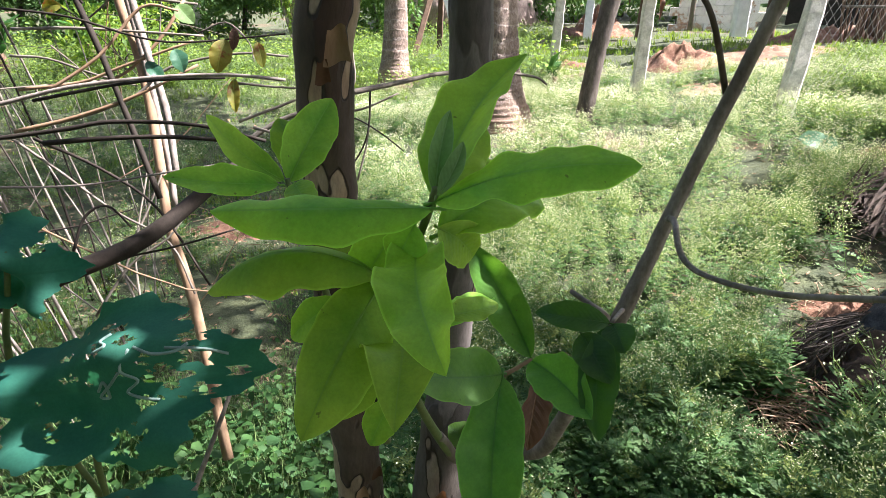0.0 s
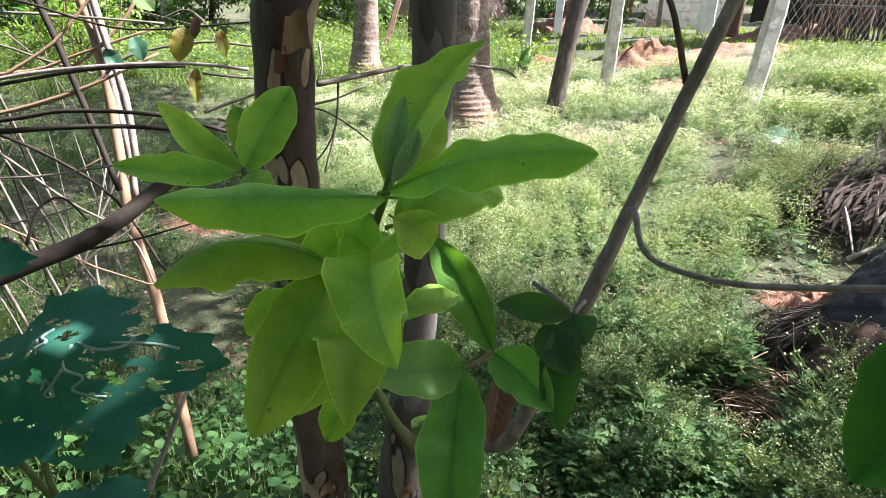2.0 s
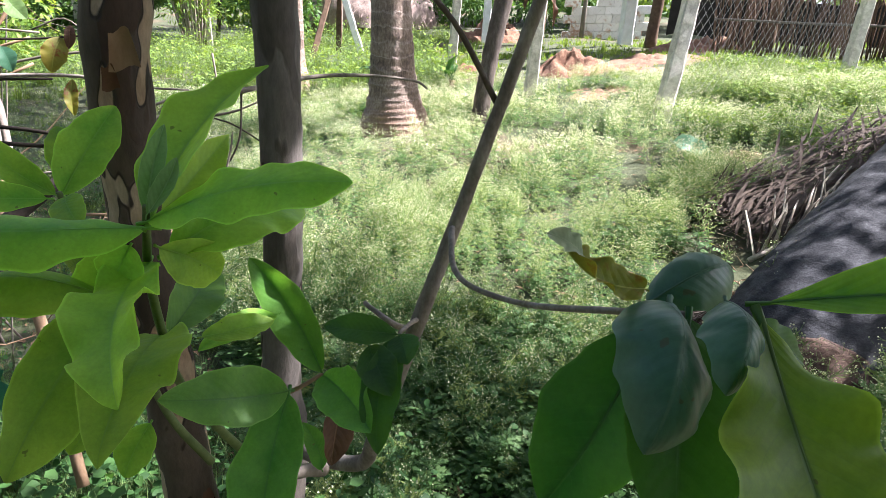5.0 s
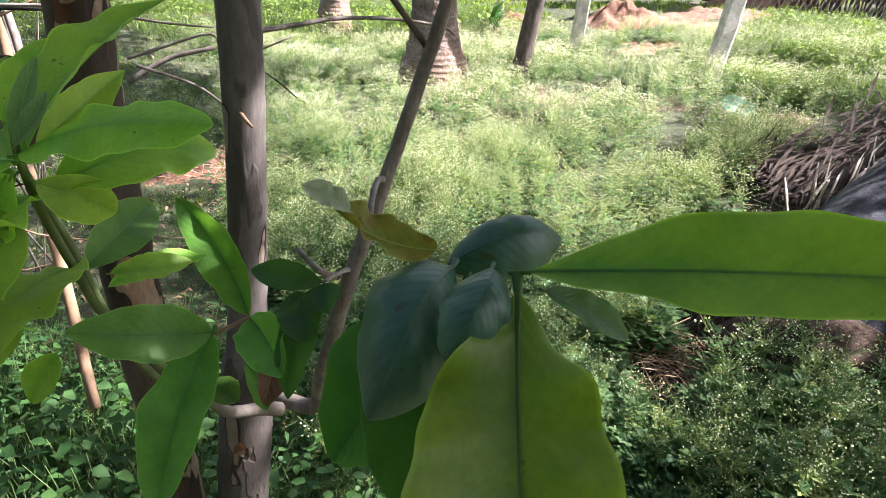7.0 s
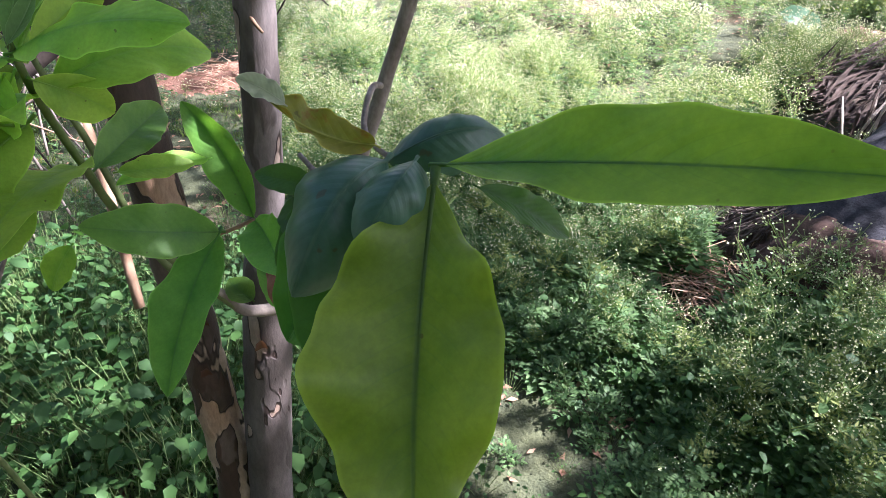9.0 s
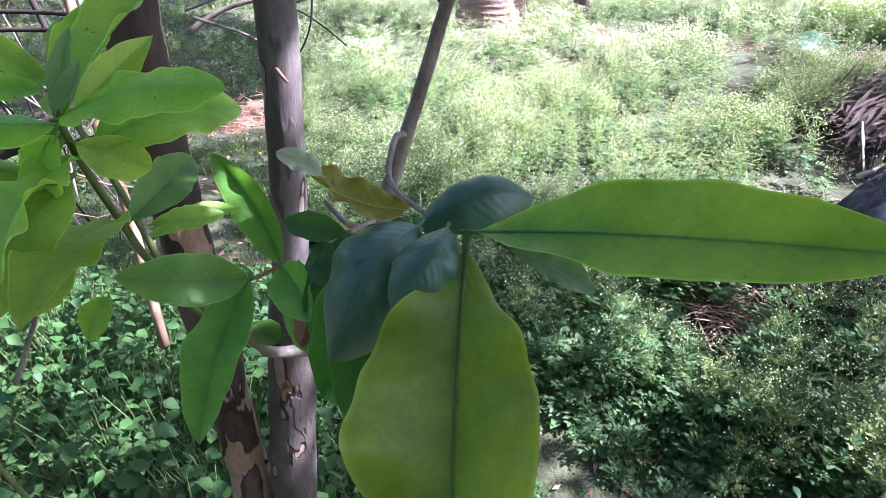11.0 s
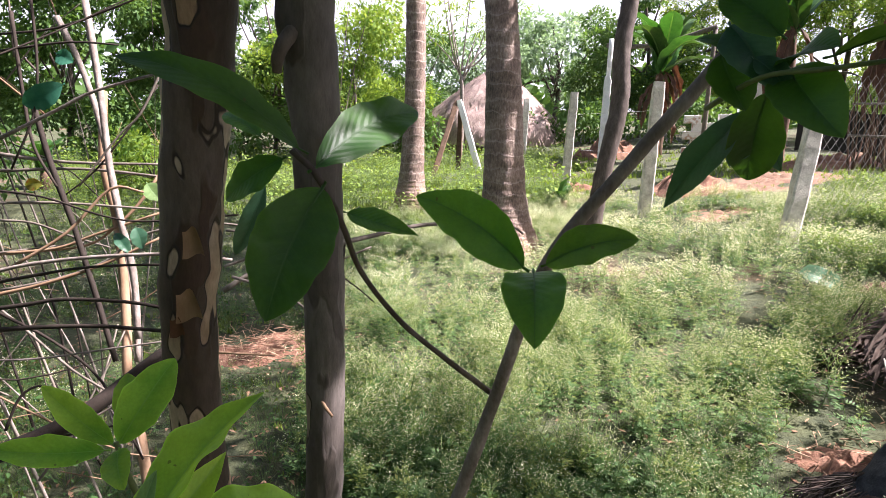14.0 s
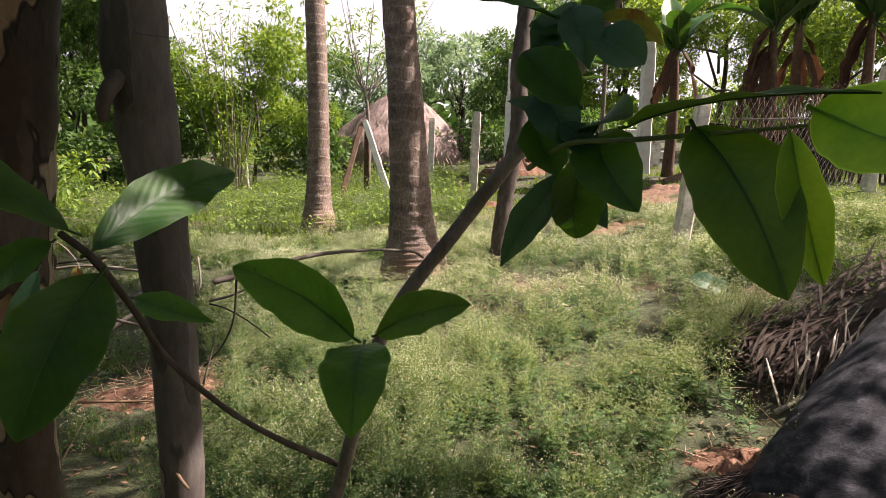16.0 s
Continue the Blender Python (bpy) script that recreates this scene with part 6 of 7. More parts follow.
def rubble_wall(a, b, height, thick):
    """A low wall of plastered blocks with a broken top."""
    ob = thing("garden_wall", "low wall with flaking white plaster over red blocks", "wall", at=tuple(a))
    a, b = np.array(a, float), np.array(b, float)
    L = np.linalg.norm(b - a)
    e, t = (b - a) / L, unit(np.cross(b - a, (0, 0, 1)))
    rows, cols = 5, int(L / 0.38)
    for i in range(rows):
        for j in range(cols):
            if i == rows - 1 and RNG.uniform() < 0.35:
                continue
            o = a + e * ((j + 0.5 * (i % 2)) * L / cols) + np.array((0, 0, height * i / rows))
            w, hh, q = L / cols * 0.97, height / rows * 0.96, 0.015
            c = [o + e * (w / 2) * sx + t * (thick / 2 + RNG.uniform(-0.01, 0.015)) * sy + np.array((0, 0, hh * sz)) for sz in (0, 1) for sy in (-1, 1) for sx in (-1, 1)]
            part("block", c, [(0, 1, 3, 2), (4, 6, 7, 5), (0, 4, 5, 1), (2, 3, 7, 6), (0, 2, 6, 4), (1, 5, 7, 3)], wall_plaster, ob, shade=False)
    return ob


rubble_wall((8.75, 14.85, 0.62), (10.5, 14.1, 0.75), 0.95, 0.25)
post("gate_pillar", (8.0, 11.4, 0.8), (8.0, 11.45, 3.3), 0.24, 0.24, chalk, "tall whitewashed pillar, red earth stain at its foot", "pillar", "pillars")
pole = thing("pole_frame", "frame of pale poles carrying a cross bar", "pole frame", at=(6.2, 14.0, 0.6))
limb(pole, [(6.22, 14.1, 0.5, 0.06), (6.24, 14.1, 2.0, 0.055), (6.25, 14.1, 3.15, 0.05)], chalk, "post")
limb(pole, [(6.30, 14.45, 3.04, 0.05), (6.92, 13.97, 3.01, 0.05), (7.43, 13.48, 3.12, 0.05), (7.97, 12.92, 3.35, 0.05)], dry_wood, "cross_bar")
limb(pole, [(7.97, 12.97, 0.8, 0.05), (7.97, 12.97, 3.35, 0.045)], dry_wood, "post")

# dark sheet behind the mesh fence: the recess's shade put in as a surface
v, f = [], []
for i in range(25):
    for j in range(7):
        x = 8.9 + 4.2 * i / 24
        v.append((x, 11.6 - 0.75 * (x - 8.6) + 0.08 * np.sin(i * 1.3), 1.0 + 0.125 * j + 0.05 * np.sin(i * 0.9 + j)))
f = [(i * 7 + j, (i + 1) * 7 + j, (i + 1) * 7 + j + 1, i * 7 + j + 1) for i in range(24) for j in range(6)]
tagged(mesh_object("shade_netting", v, f, recess_dark), "dark sheet standing for the shaded recess behind the fence", "netting")

# the straw hut
hut = thing("straw_hut", "round hut or stack thatched with grey-brown straw", "hut", at=(5.0, 19.5, 0.4))
verts, faces, n, m = [], [], 18, 48
for i in range(n + 1):
    for k in range(m):
        a, s = 2 * np.pi * k / m, i / n
        r = 2.2 * (1 - s**1.7) + 0.02
        bump = 1 + 0.16 * noise.noise(Vector((np.cos(a) * 2.2, np.sin(a) * 2.2, s * 3))) + 0.06 * noise.noise(Vector((np.cos(a) * 7, np.sin(a) * 7, s * 9)))
        z = 0.55 + 2.25 * s
        verts.append((5.0 + np.cos(a) * r * bump, 19.8 + np.sin(a) * r * 0.85 * bump, z))
for i in range(n):
    for k in range(m):
        faces.append((i * m + k, i * m + (k + 1) % m, (i + 1) * m + (k + 1) % m, (i + 1) * m + k))
part("thatch", verts, faces, thatch, hut, "straw thatch")
h = Heap()
for k in range(3200):
    a, s = RNG.uniform(0, 2 * np.pi), RNG.uniform(0, 0.97)
    r = (2.22 * (1 - s**1.7)) * (1 + 0.16 * noise.noise(Vector((np.cos(a) * 2.2, np.sin(a) * 2.2, s * 3))))
    p = np.array((5.0 + np.cos(a) * r, 19.8 + np.sin(a) * r * 0.85, 0.56 + 2.25 * s))
    d = np.array((np.cos(a) * (0.2 + s), np.sin(a) * (0.2 + s), -1.0)) + RNG.normal(0, 0.25, 3)
    v, q = quad_leaf(p, d, (np.cos(a), np.sin(a), 0.3), RNG.uniform(0.15, 0.35), 0.03)
    h.add(v, q, np.zeros(len(q)))
adopt(h.build("straw", [thatch], "loose straw", "", ""), hut)
verts = [(5.0 + np.cos(a) * 1.95, 19.8 + np.sin(a) * 1.65, z) for z in (0.1, 0.9) for a in np.linspace(0, 2 * np.pi, 32, endpoint=False)]
part("wall", verts, [(k, (k + 1) % 32, 32 + (k + 1) % 32, 32 + k) for k in range(32)], stick_brown, hut, "low mud wall")


# ---- bananas, bushes and trees ----
def banana_plant(x, y, height, count, blade_len, spread=0.5, dry=6, z=None, group="banana plants"):
    z = float(lie(x, y)) if z is None else z
    ob = thing("banana_plant", "banana plant with broad arching leaves and dry hanging ones", "banana plant", group, at=(x, y, z))
    limb(ob, [(x, y, z - 0.05, 0.11), (x + 0.03, y, z + height * 0.5, 0.09), (x, y + 0.04, z + height, 0.06)], stick_brown, "stem", "sheathed stem", 6, 12, 0.1, 8.0)
    for k in range(count):
        a = 2 * np.pi * k / count + x * 3 + RNG.normal(0, 0.2)
        o = np.array((np.cos(a), np.sin(a), 0))
        b = np.array((x, y, z + height * RNG.uniform(0.9, 1.02)))
        t = b + o * blade_len * spread * RNG.uniform(0.8, 1.5) + np.array((0, 0, blade_len * RNG.uniform(0.1, 0.75)))
        leaf(ob, b, t, blade_len * 0.27, unit(-o * 0.6 + np.array((0, 0, 1))), RNG.uniform(0.1, 0.25), 0.35, 0.04, banana_blade, "leaf", profile="banana", stalk=0.12)
    for k in range(dry):
        a = RNG.uniform(0, 2 * np.pi)
        b = np.array((x + 0.08 * np.cos(a), y + 0.08 * np.sin(a), z + height * RNG.uniform(0.75, 1.0)))
        leaf(ob, b, b + np.array((np.cos(a) * 0.3, np.sin(a) * 0.3, -height * RNG.uniform(0.35, 0.6))), 0.16, (np.cos(a), np.sin(a), 0.2), 0.08, 0.8, 0.06, dead, "dry_leaf", profile="banana")
    return ob


for args in ((8.9, 9.3, 2.5, 7, 1.7), (9.7, 9.6, 2.7, 8, 1.8), (10.6, 9.0, 2.6, 7, 1.8), (11.2, 8.2, 2.4, 7, 1.7), (8.0, 10.6, 2.3, 6, 1.5), (7.0, 13.2, 1.9, 8, 1.7), (7.7, 14.4, 2.2, 8, 1.9)):
    banana_plant(*args)
banana_plant(-3.7, 13.6, 0.35, 7, 1.1, 0.35, 0)
banana_plant(-4.6, 12.2, 0.3, 6, 0.9, 0.4, 0)
banana_plant(2.7, 9.2, 0.12, 5, 0.7, 0.35, 0)
banana_plant(3.35, 8.3, 0.1, 4, 0.5, 0.3, 0)


def tree(x, y, height, spread, material, leaves, size, label, name="tree", trunk=0.12, low=0.25, group="trees behind the fence", width=0.4, flat=0.75):
    z = float(lie(x, y))
    ob = thing(name, label, "tree" if name == "tree" else "bush", group, at=(x, y, z))
    limb(ob, [(x, y, z - 0.1, trunk), (x + 0.1 * spread, y, z + height * 0.4, trunk * 0.7), (x - 0.05 * spread, y + 0.1, z + height * 0.85, trunk * 0.25)], dark_bark, "trunk", n=5, sides=9, lump=0.15, scale=8.0)
    cs = []
    for k in range(7):
        a = 2 * np.pi * k / 7 + x
        s = RNG.uniform(0.3, 0.6)
        e = np.array((x + np.cos(a) * spread * RNG.uniform(0.5, 0.95), y + np.sin(a) * spread * RNG.uniform(0.5, 0.95), z + height * RNG.uniform(low + 0.15, 1.0)))
        st = np.array((x, y, z + height * s * 0.8))
        limb(ob, [(*st, trunk * 0.45), (*((st + e) / 2 + (0, 0, 0.1)), trunk * 0.28), (*e, trunk * 0.08)], dark_bark, "limb", n=3, sides=6)
        cs += clumps(*e, 0.35 * spread, 0.35 * spread, 0.18 * height, 3, 0.24 * spread)
    cs += clumps(x, y, z + height * (0.5 + low / 2), spread * 0.85, spread * 0.85, height * (0.5 - low / 2), 14, 0.28 * spread)
    fine = 0.58 if y > 15 else 1.0
    crown(ob, "crown", cs, int(leaves / fine**2.1), size * fine, material, "", flat, width, y > 15)
    return ob


TREES = [
    (0.6, 17.6, 4.2, 1.9, light_leaf, 5200, 0.22, "feathery light green bush with thin stems", "bush", 0.06, 0.08),
    (-1.4, 18.2, 4.7, 2.0, tree_leaf, 6500, 0.22, "dense light green bush beyond the garden", "bush", 0.07, 0.05),
    (-3.6, 18.5, 4.8, 2.3, tree_leaf, 7500, 0.22, "dense green bush behind the fence posts", "bush", 0.08, 0.03),
    (-6.3, 17.5, 5.4, 2.5, tree_leaf, 8000, 0.24, "dense green bush beyond the garden", "bush", 0.08, 0.03),
    (-9.5, 17.0, 5.0, 2.6, tree_leaf, 7000, 0.26, "dense green tree beyond the garden", "tree", 0.12, 0.05),
    (-13.0, 15.5, 4.6, 2.8, tree_leaf, 3400, 0.28, "dense green tree beyond the garden", "tree", 0.12, 0.05),
    (2.6, 21.5, 3.2, 1.8, tree_leaf, 3000, 0.24, "green tree behind the hut", "tree", 0.1, 0.1),
    (5.4, 25.5, 4.2, 2.2, grey_leaf, 2200, 0.34, "grey-green tree with large leaves behind the hut", "tree", 0.12, 0.15),
    (8.2, 24.0, 4.6, 2.2, grey_leaf, 2200, 0.34, "grey-green tree with large leaves", "tree", 0.12, 0.15),
    (10.0, 20.5, 5.6, 2.2, tree_leaf, 6000, 0.26, "dark green bush behind the wall", "bush", 0.1, 0.05),
    (12.6, 20.0, 6.6, 2.9, light_leaf, 9500, 0.24, "sunlit light green tree behind the bananas", "tree", 0.12, 0.05),
    (19.0, 16.5, 7.5, 3.2, light_leaf, 9000, 0.26, "sunlit light green tree behind the bananas", "tree", 0.12, 0.05),
    (17.0, 20.5, 7.6, 3.1, light_leaf, 9000, 0.26, "sunlit light green tree behind the bananas", "tree", 0.12, 0.05),
    (16.6, 15.4, 6.2, 2.8, light_leaf, 7500, 0.24, "sunlit light green tree behind the bananas", "tree", 0.12, 0.05),
    (16.5, 10.0, 4.6, 2.6, tree_leaf, 3600, 0.26, "green tree beyond the stick fence", "tree", 0.12, 0.05),
    (17.5, 5.0, 4.6, 2.6, tree_leaf, 2400, 0.28, "green tree beyond the stick fence", "tree", 0.12, 0.05),
    (-14.0, 8.0, 4.6, 2.8, tree_leaf, 2400, 0.3, "green tree beside the garden", "tree", 0.12, 0.05),
    # Six trees added behind and beside the camera to block sky light.
    (-3.4, -2.2, 5.0, 2.3, tree_leaf, 3000, 0.3, "leafy tree behind the camera, added to block sky light", "tree", 0.12, 0.0),
    (0.3, -3.4, 5.2, 2.4, tree_leaf, 3200, 0.3, "leafy tree behind the camera, added to block sky light", "tree", 0.12, 0.0),
    (4.0, -3.4, 4.6, 2.2, tree_leaf, 2600, 0.3, "leafy tree behind the camera, added to block sky light", "tree", 0.12, 0.0),
    (-5.2, 1.6, 4.6, 2.0, tree_leaf, 2600, 0.3, "leafy tree beside the dry shrub, added to cut side light", "tree", 0.12, 0.0),
    (-6.6, 4.8, 5.0, 2.3, tree_leaf, 3200, 0.26, "leafy tree beside the dry shrub, added to cut side light", "tree", 0.12, 0.0),
    (-7.6, 9.4, 5.0, 2.5, tree_leaf, 3200, 0.26, "dense green tree at the edge of the garden", "tree", 0.12, 0.0),
    (-4.5, 9.5, 1.3, 0.9, tree_leaf, 1500, 0.13, "low green bush beside the dry shrub", "bush", 0.04, 0.02),
    (-3.2, 6.2, 0.9, 0.7, light_leaf, 1100, 0.10, "low light green bush on bare soil", "bush", 0.03, 0.02),
    (-2.6, 11.5, 1.0, 1.0, light_leaf, 1300, 0.13, "low light green bush on bare soil", "bush", 0.03, 0.02),
]
for row in TREES:
    tree(*row)
# airy tops against the sky
sparse = thing("tree", "thin tree with sparse feathery twigs against the sky", "tree", "trees behind the fence", at=(3.4, 16.5, 0.3))
for k in range(9):
    a = k * 2.4
    e = np.array((3.4 + np.cos(a) * RNG.uniform(0.4, 2.2), 16.5 + np.sin(a) * 0.8, RNG.uniform(3.2, 5.2)))
    limb(sparse, [(3.4, 16.5, 2.2 + 0.15 * (k % 3), 0.03), (3.4 + (e[0] - 3.4) * 0.35, 16.5, 2.9, 0.02), (*e, 0.006)], twig_bark, "limb", n=5, sides=6)
limb(sparse, [(3.4, 16.5, 0.2, 0.07), (3.45, 16.5, 1.3, 0.055), (3.4, 16.5, 2.4, 0.04)], twig_bark, "trunk", n=5, sides=8)
crown(sparse, "crown", clumps(3.4, 16.5, 4.2, 2.2, 0.8, 1.0, 14, 0.35), 1100, 0.16, light_leaf, "", 0.6, 0.25)

plume = thing("bush", "tall feathery bush with thin upright stems", "bush", "trees behind the fence", at=(0.1, 16.2, 0.1))
tops = []
for k in range(16):
    a = k * 2.4
    e = np.array((0.0 + np.cos(a) * RNG.uniform(0.2, 1.3), 16.3 + np.sin(a) * 0.6, RNG.uniform(2.4, 4.6)))
    f0 = np.array((0.1 + 0.15 * np.cos(a), 16.2 + 0.15 * np.sin(a), 0.05))
    limb(plume, [(*f0, 0.03), (*(f0 * 0.5 + e * 0.5 + (0, 0, 0.3)), 0.018), (*e, 0.006)], dry_wood if k % 3 == 0 else twig_bark, "stem", n=4, sides=6)
    for s in np.linspace(0.25, 1.0, 7):
        c = f0 + (e - f0) * s + RNG.normal(0, 0.14, 3)
        tops.append((*c, RNG.uniform(0.2, 0.4)))
crown(plume, "crown", tops, 4200, 0.13, light_leaf, "", 0.8, 0.22)
for x, y, w in ((-5.2, 16.6, 1.7), (-2.6, 17.0, 1.5), (1.9, 17.6, 1.3), (7.6, 18.6, 1.6), (9.6, 16.5, 1.5)):
    low = thing("bush", "low dark green undergrowth along the fence", "bush", "undergrowth", at=(x, y, float(lie(x, y))))
    crown(low, "crown", clumps(x, y, float(lie(x, y)) + 0.65, w, 0.6, 0.6, 16, 0.42), 1700, 0.17, tree_leaf)
    limb(low, [(x, y, float(lie(x, y)) - 0.05, 0.03), (x + 0.1, y, 0.6, 0.02), (x, y, 1.1, 0.01)], dark_bark, "stem", n=3, sides=6)

# a hedge all round that closes the place
h = Heap()
for k in range(13000):
    a = RNG.uniform(0, 2 * np.pi)
    r = RNG.uniform(30, 36)
    x, y = 2 + np.cos(a) * r, 5 + np.sin(a) * r
    z = RNG.uniform(0, 1) ** 1.3 * (2.9 + 1.0 * np.sin(a * 7) + 0.6 * np.sin(a * 17))
    ln = RNG.uniform(0.5, 1.1)
    v, q = quad_leaf((x, y, z), RNG.normal(size=3) + (0, 0, 0.2), unit((-np.cos(a), -np.sin(a), 0.5)), ln, ln * 0.6)
    h.add(v, q, np.zeros(len(q)))
h.build("far_trees", [tree_leaf], "far belt of green trees round the garden", "trees")


# ---- weeds, herbs, grass and litter ----
RNG = np.random.default_rng(21)

def kite(p, d, n, length, width):
    """One small pointed lobe as a single quad."""
    d = unit(d)
    w = unit(np.cross(d, n)) * width / 2
    return np.array([p, p + d * length * 0.45 + w, p + d * length, p + d * length * 0.45 - w]), np.array([[0, 1, 2, 3]])


def ribbon(a, b, r):
    """A very thin stalk."""
    a, b = np.asarray(a, float), np.asarray(b, float)
    w = unit(np.cross(b - a, RNG.normal(size=3))) * r
    return np.array([a - w, a + w, b + w * 0.6, b - w * 0.6]), np.array([[0, 1, 2, 3]])


def ragged_leaf(p, d, length, lobes, mat, fork=False):
    """A feathered weed leaf: a row of lobes on both sides of a thin rib, forked again on near plants."""
    out, d = [], unit(d)
    s = unit(np.cross(d, (0, 0, 1)))
    n = unit(np.array((0, 0, 1)) + RNG.normal(0, 0.3, 3))
    droop = RNG.uniform(0.2, 0.6)
    for i in range(lobes):
        k = (i + 0.6) / lobes
        q = np.asarray(p) + d * length * k * 0.85 + np.array((0, 0, -droop * length * k * k))
        ln = length * (0.46 - 0.26 * abs(k - 0.45) * 1.6) * RNG.uniform(0.75, 1.2)
        for sgn in (-1, 1):
            way = unit(d * 0.75 + s * sgn + (0, 0, RNG.normal(0, 0.2)))
            out.append((*kite(q, way, n, ln, ln * 0.40), mat))
            if fork:
                e = q + way * ln * 0.42
                out.append((*kite(e, way + d * 0.8, n, ln * 0.5, ln * 0.24), mat))
                out.append((*kite(e, way - d * 0.6, n, ln * 0.42, ln * 0.22), mat))
    tip = np.asarray(p) + d * length * 0.8 + np.array((0, 0, -0.7 * droop * length))
    out.append((*kite(tip, d + (0, 0, -0.4), n, length * 0.32, length * 0.16), mat))
    return out


def flower_head(p, size, mat, crossed):
    """A tiny white head: one tilted petal ring, or two crossed ones where it is near."""
    u = unit(RNG.normal(size=3) + (0, 0, 0.8))
    e = unit(np.cross(u, RNG.normal(size=3)))
    f = np.cross(u, e)
    a = np.array([e, f, -e, -f]) * size
    if not crossed:
        return (a + p, np.array([[0, 1, 2, 3]]), mat)
    b = np.array([e * 0.8, -u * 0.9, -e * 0.8, u * 0.7]) * size
    return (np.vstack([a + p, b + p]), np.array([[0, 1, 2, 3], [4, 5, 6, 7]]), mat)


def weed(height, leaves, lobes, heads, leaf_len, head_size, fork=False, sprays=5, crossed=True, upper=0):
    """An upright weed with feathered leaves and loose sprays of small white heads."""
    pieces, top = [], np.array((RNG.normal(0, 0.03), RNG.normal(0, 0.03), height * 0.72))
    pieces.append((*stem_quads((0, 0, -0.03), top, 0.0022), 1))
    for k in range(leaves):
        a, s = 2.4 * k + RNG.normal(0, 0.3), (k + 0.5) / leaves
        p = top * (0.08 + 0.85 * s)
        # Low leaves, and all leaves of flowerless plants, take the shaded colour.
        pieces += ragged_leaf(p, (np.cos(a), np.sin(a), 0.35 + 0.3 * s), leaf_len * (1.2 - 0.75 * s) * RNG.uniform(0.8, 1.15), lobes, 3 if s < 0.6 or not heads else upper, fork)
    for k in range(sprays if heads else 0):
        a = 2 * np.pi * k / sprays + RNG.normal(0, 0.4)
        b = top * RNG.uniform(0.7, 1.0)
        e = b + np.array((np.cos(a) * 0.45, np.sin(a) * 0.45, 0.7)) * height * RNG.uniform(0.22, 0.42)
        pieces.append((*ribbon(b, e, 0.0016), 1))
        pieces.append((*kite(b + (e - b) * 0.5, (np.cos(a + 1), np.sin(a + 1), 0.2), (0, 0, 1), 0.03, 0.008), upper))
        for j in range(heads // sprays):
            p = e + RNG.normal(0, 1, 3) * (0.024, 0.024, 0.016)
            if crossed:
                pieces.append((*ribbon(e - (0, 0, 0.02), p, 0.0007), 1))
            pieces.append(flower_head(p, head_size * RNG.uniform(0.7, 1.25), 2, crossed))
    return gather(pieces)


HERB = np.random.default_rng(31)


def herb(leaves, size, spread):
    """A low plant of broad pointed leaves on thin stems."""
    pieces = []
    for k in range(leaves):
        a, r = 2.4 * k, spread * (k / leaves) ** 0.5
        b = np.array((np.cos(a) * r * 0.3, np.sin(a) * r * 0.3, 0.0))
        t = np.array((np.cos(a) * r, np.sin(a) * r, RNG.uniform(0.08, 0.24)))
        pieces.append((*stem_quads(b, t, 0.0013), 1))
        d = np.array((np.cos(a + RNG.normal(0, 0.6)), np.sin(a + RNG.normal(0, 0.6)), RNG.normal(-0.25, 0.2)))
        ln = size * RNG.uniform(0.6, 1.25)
        d = unit(d)
        s = unit(np.cross(d, (0, 0, 1)))
        s = unit(s + np.cross(s, d) * HERB.normal(0, 0.45))
        up = np.cross(s, d)
        w = ln * HERB.uniform(0.24, 0.40)
        t = t + np.array((0, 0, HERB.uniform(-0.07, 0.03)))
        pts = np.array([t, t + d * ln * 0.3 + s * w + up * w * 0.25, t + d * ln * 0.7 + s * w * 0.7 + up * w * 0.1, t + d * ln - up * ln * 0.12, t + d * ln * 0.7 - s * w * 0.7 + up * w * 0.1, t + d * ln * 0.3 - s * w + up * w * 0.25, t + d * ln * 0.3, t + d * ln * 0.7])
        pieces.append((pts, np.array([[0, 1, 2, 6], [6, 2, 3, 7], [0, 6, 4, 5], [6, 7, 3, 4]]), 0))
    return gather(pieces)


def tuft(n, height):
    pieces = []
    for k in range(n):
        a = RNG.uniform(0, 2 * np.pi)
        d = np.array((np.cos(a) * 0.5, np.sin(a) * 0.5, 1.0))
        pieces.append((*quad_leaf((RNG.normal(0, 0.02), RNG.normal(0, 0.02), -0.01), d, (np.cos(a), np.sin(a), 0), height * RNG.uniform(0.6, 1.2), height * 0.12, 0.5), 0))
    return gather(pieces)


def stand(n, az0, az1, r0, r1, power=0.5, cx=0.5, cy=0.4):
    """Places on the ground in a sector: azimuth from +y towards +x, in degrees."""
    a = np.radians(RNG.uniform(az0, az1, n))
    r = r0 + (r1 - r0) * RNG.uniform(0, 1, n) ** power
    x, y = cx + np.sin(a) * r, cy + np.cos(a) * r
    return np.column_stack([x, y, lie(x, y)])


def away_from(p, spots):
    keep = np.ones(len(p), bool)
    for x, y, r in spots:
        keep &= np.hypot(p[:, 0] - x, p[:, 1] - y) > r
    return p[keep]


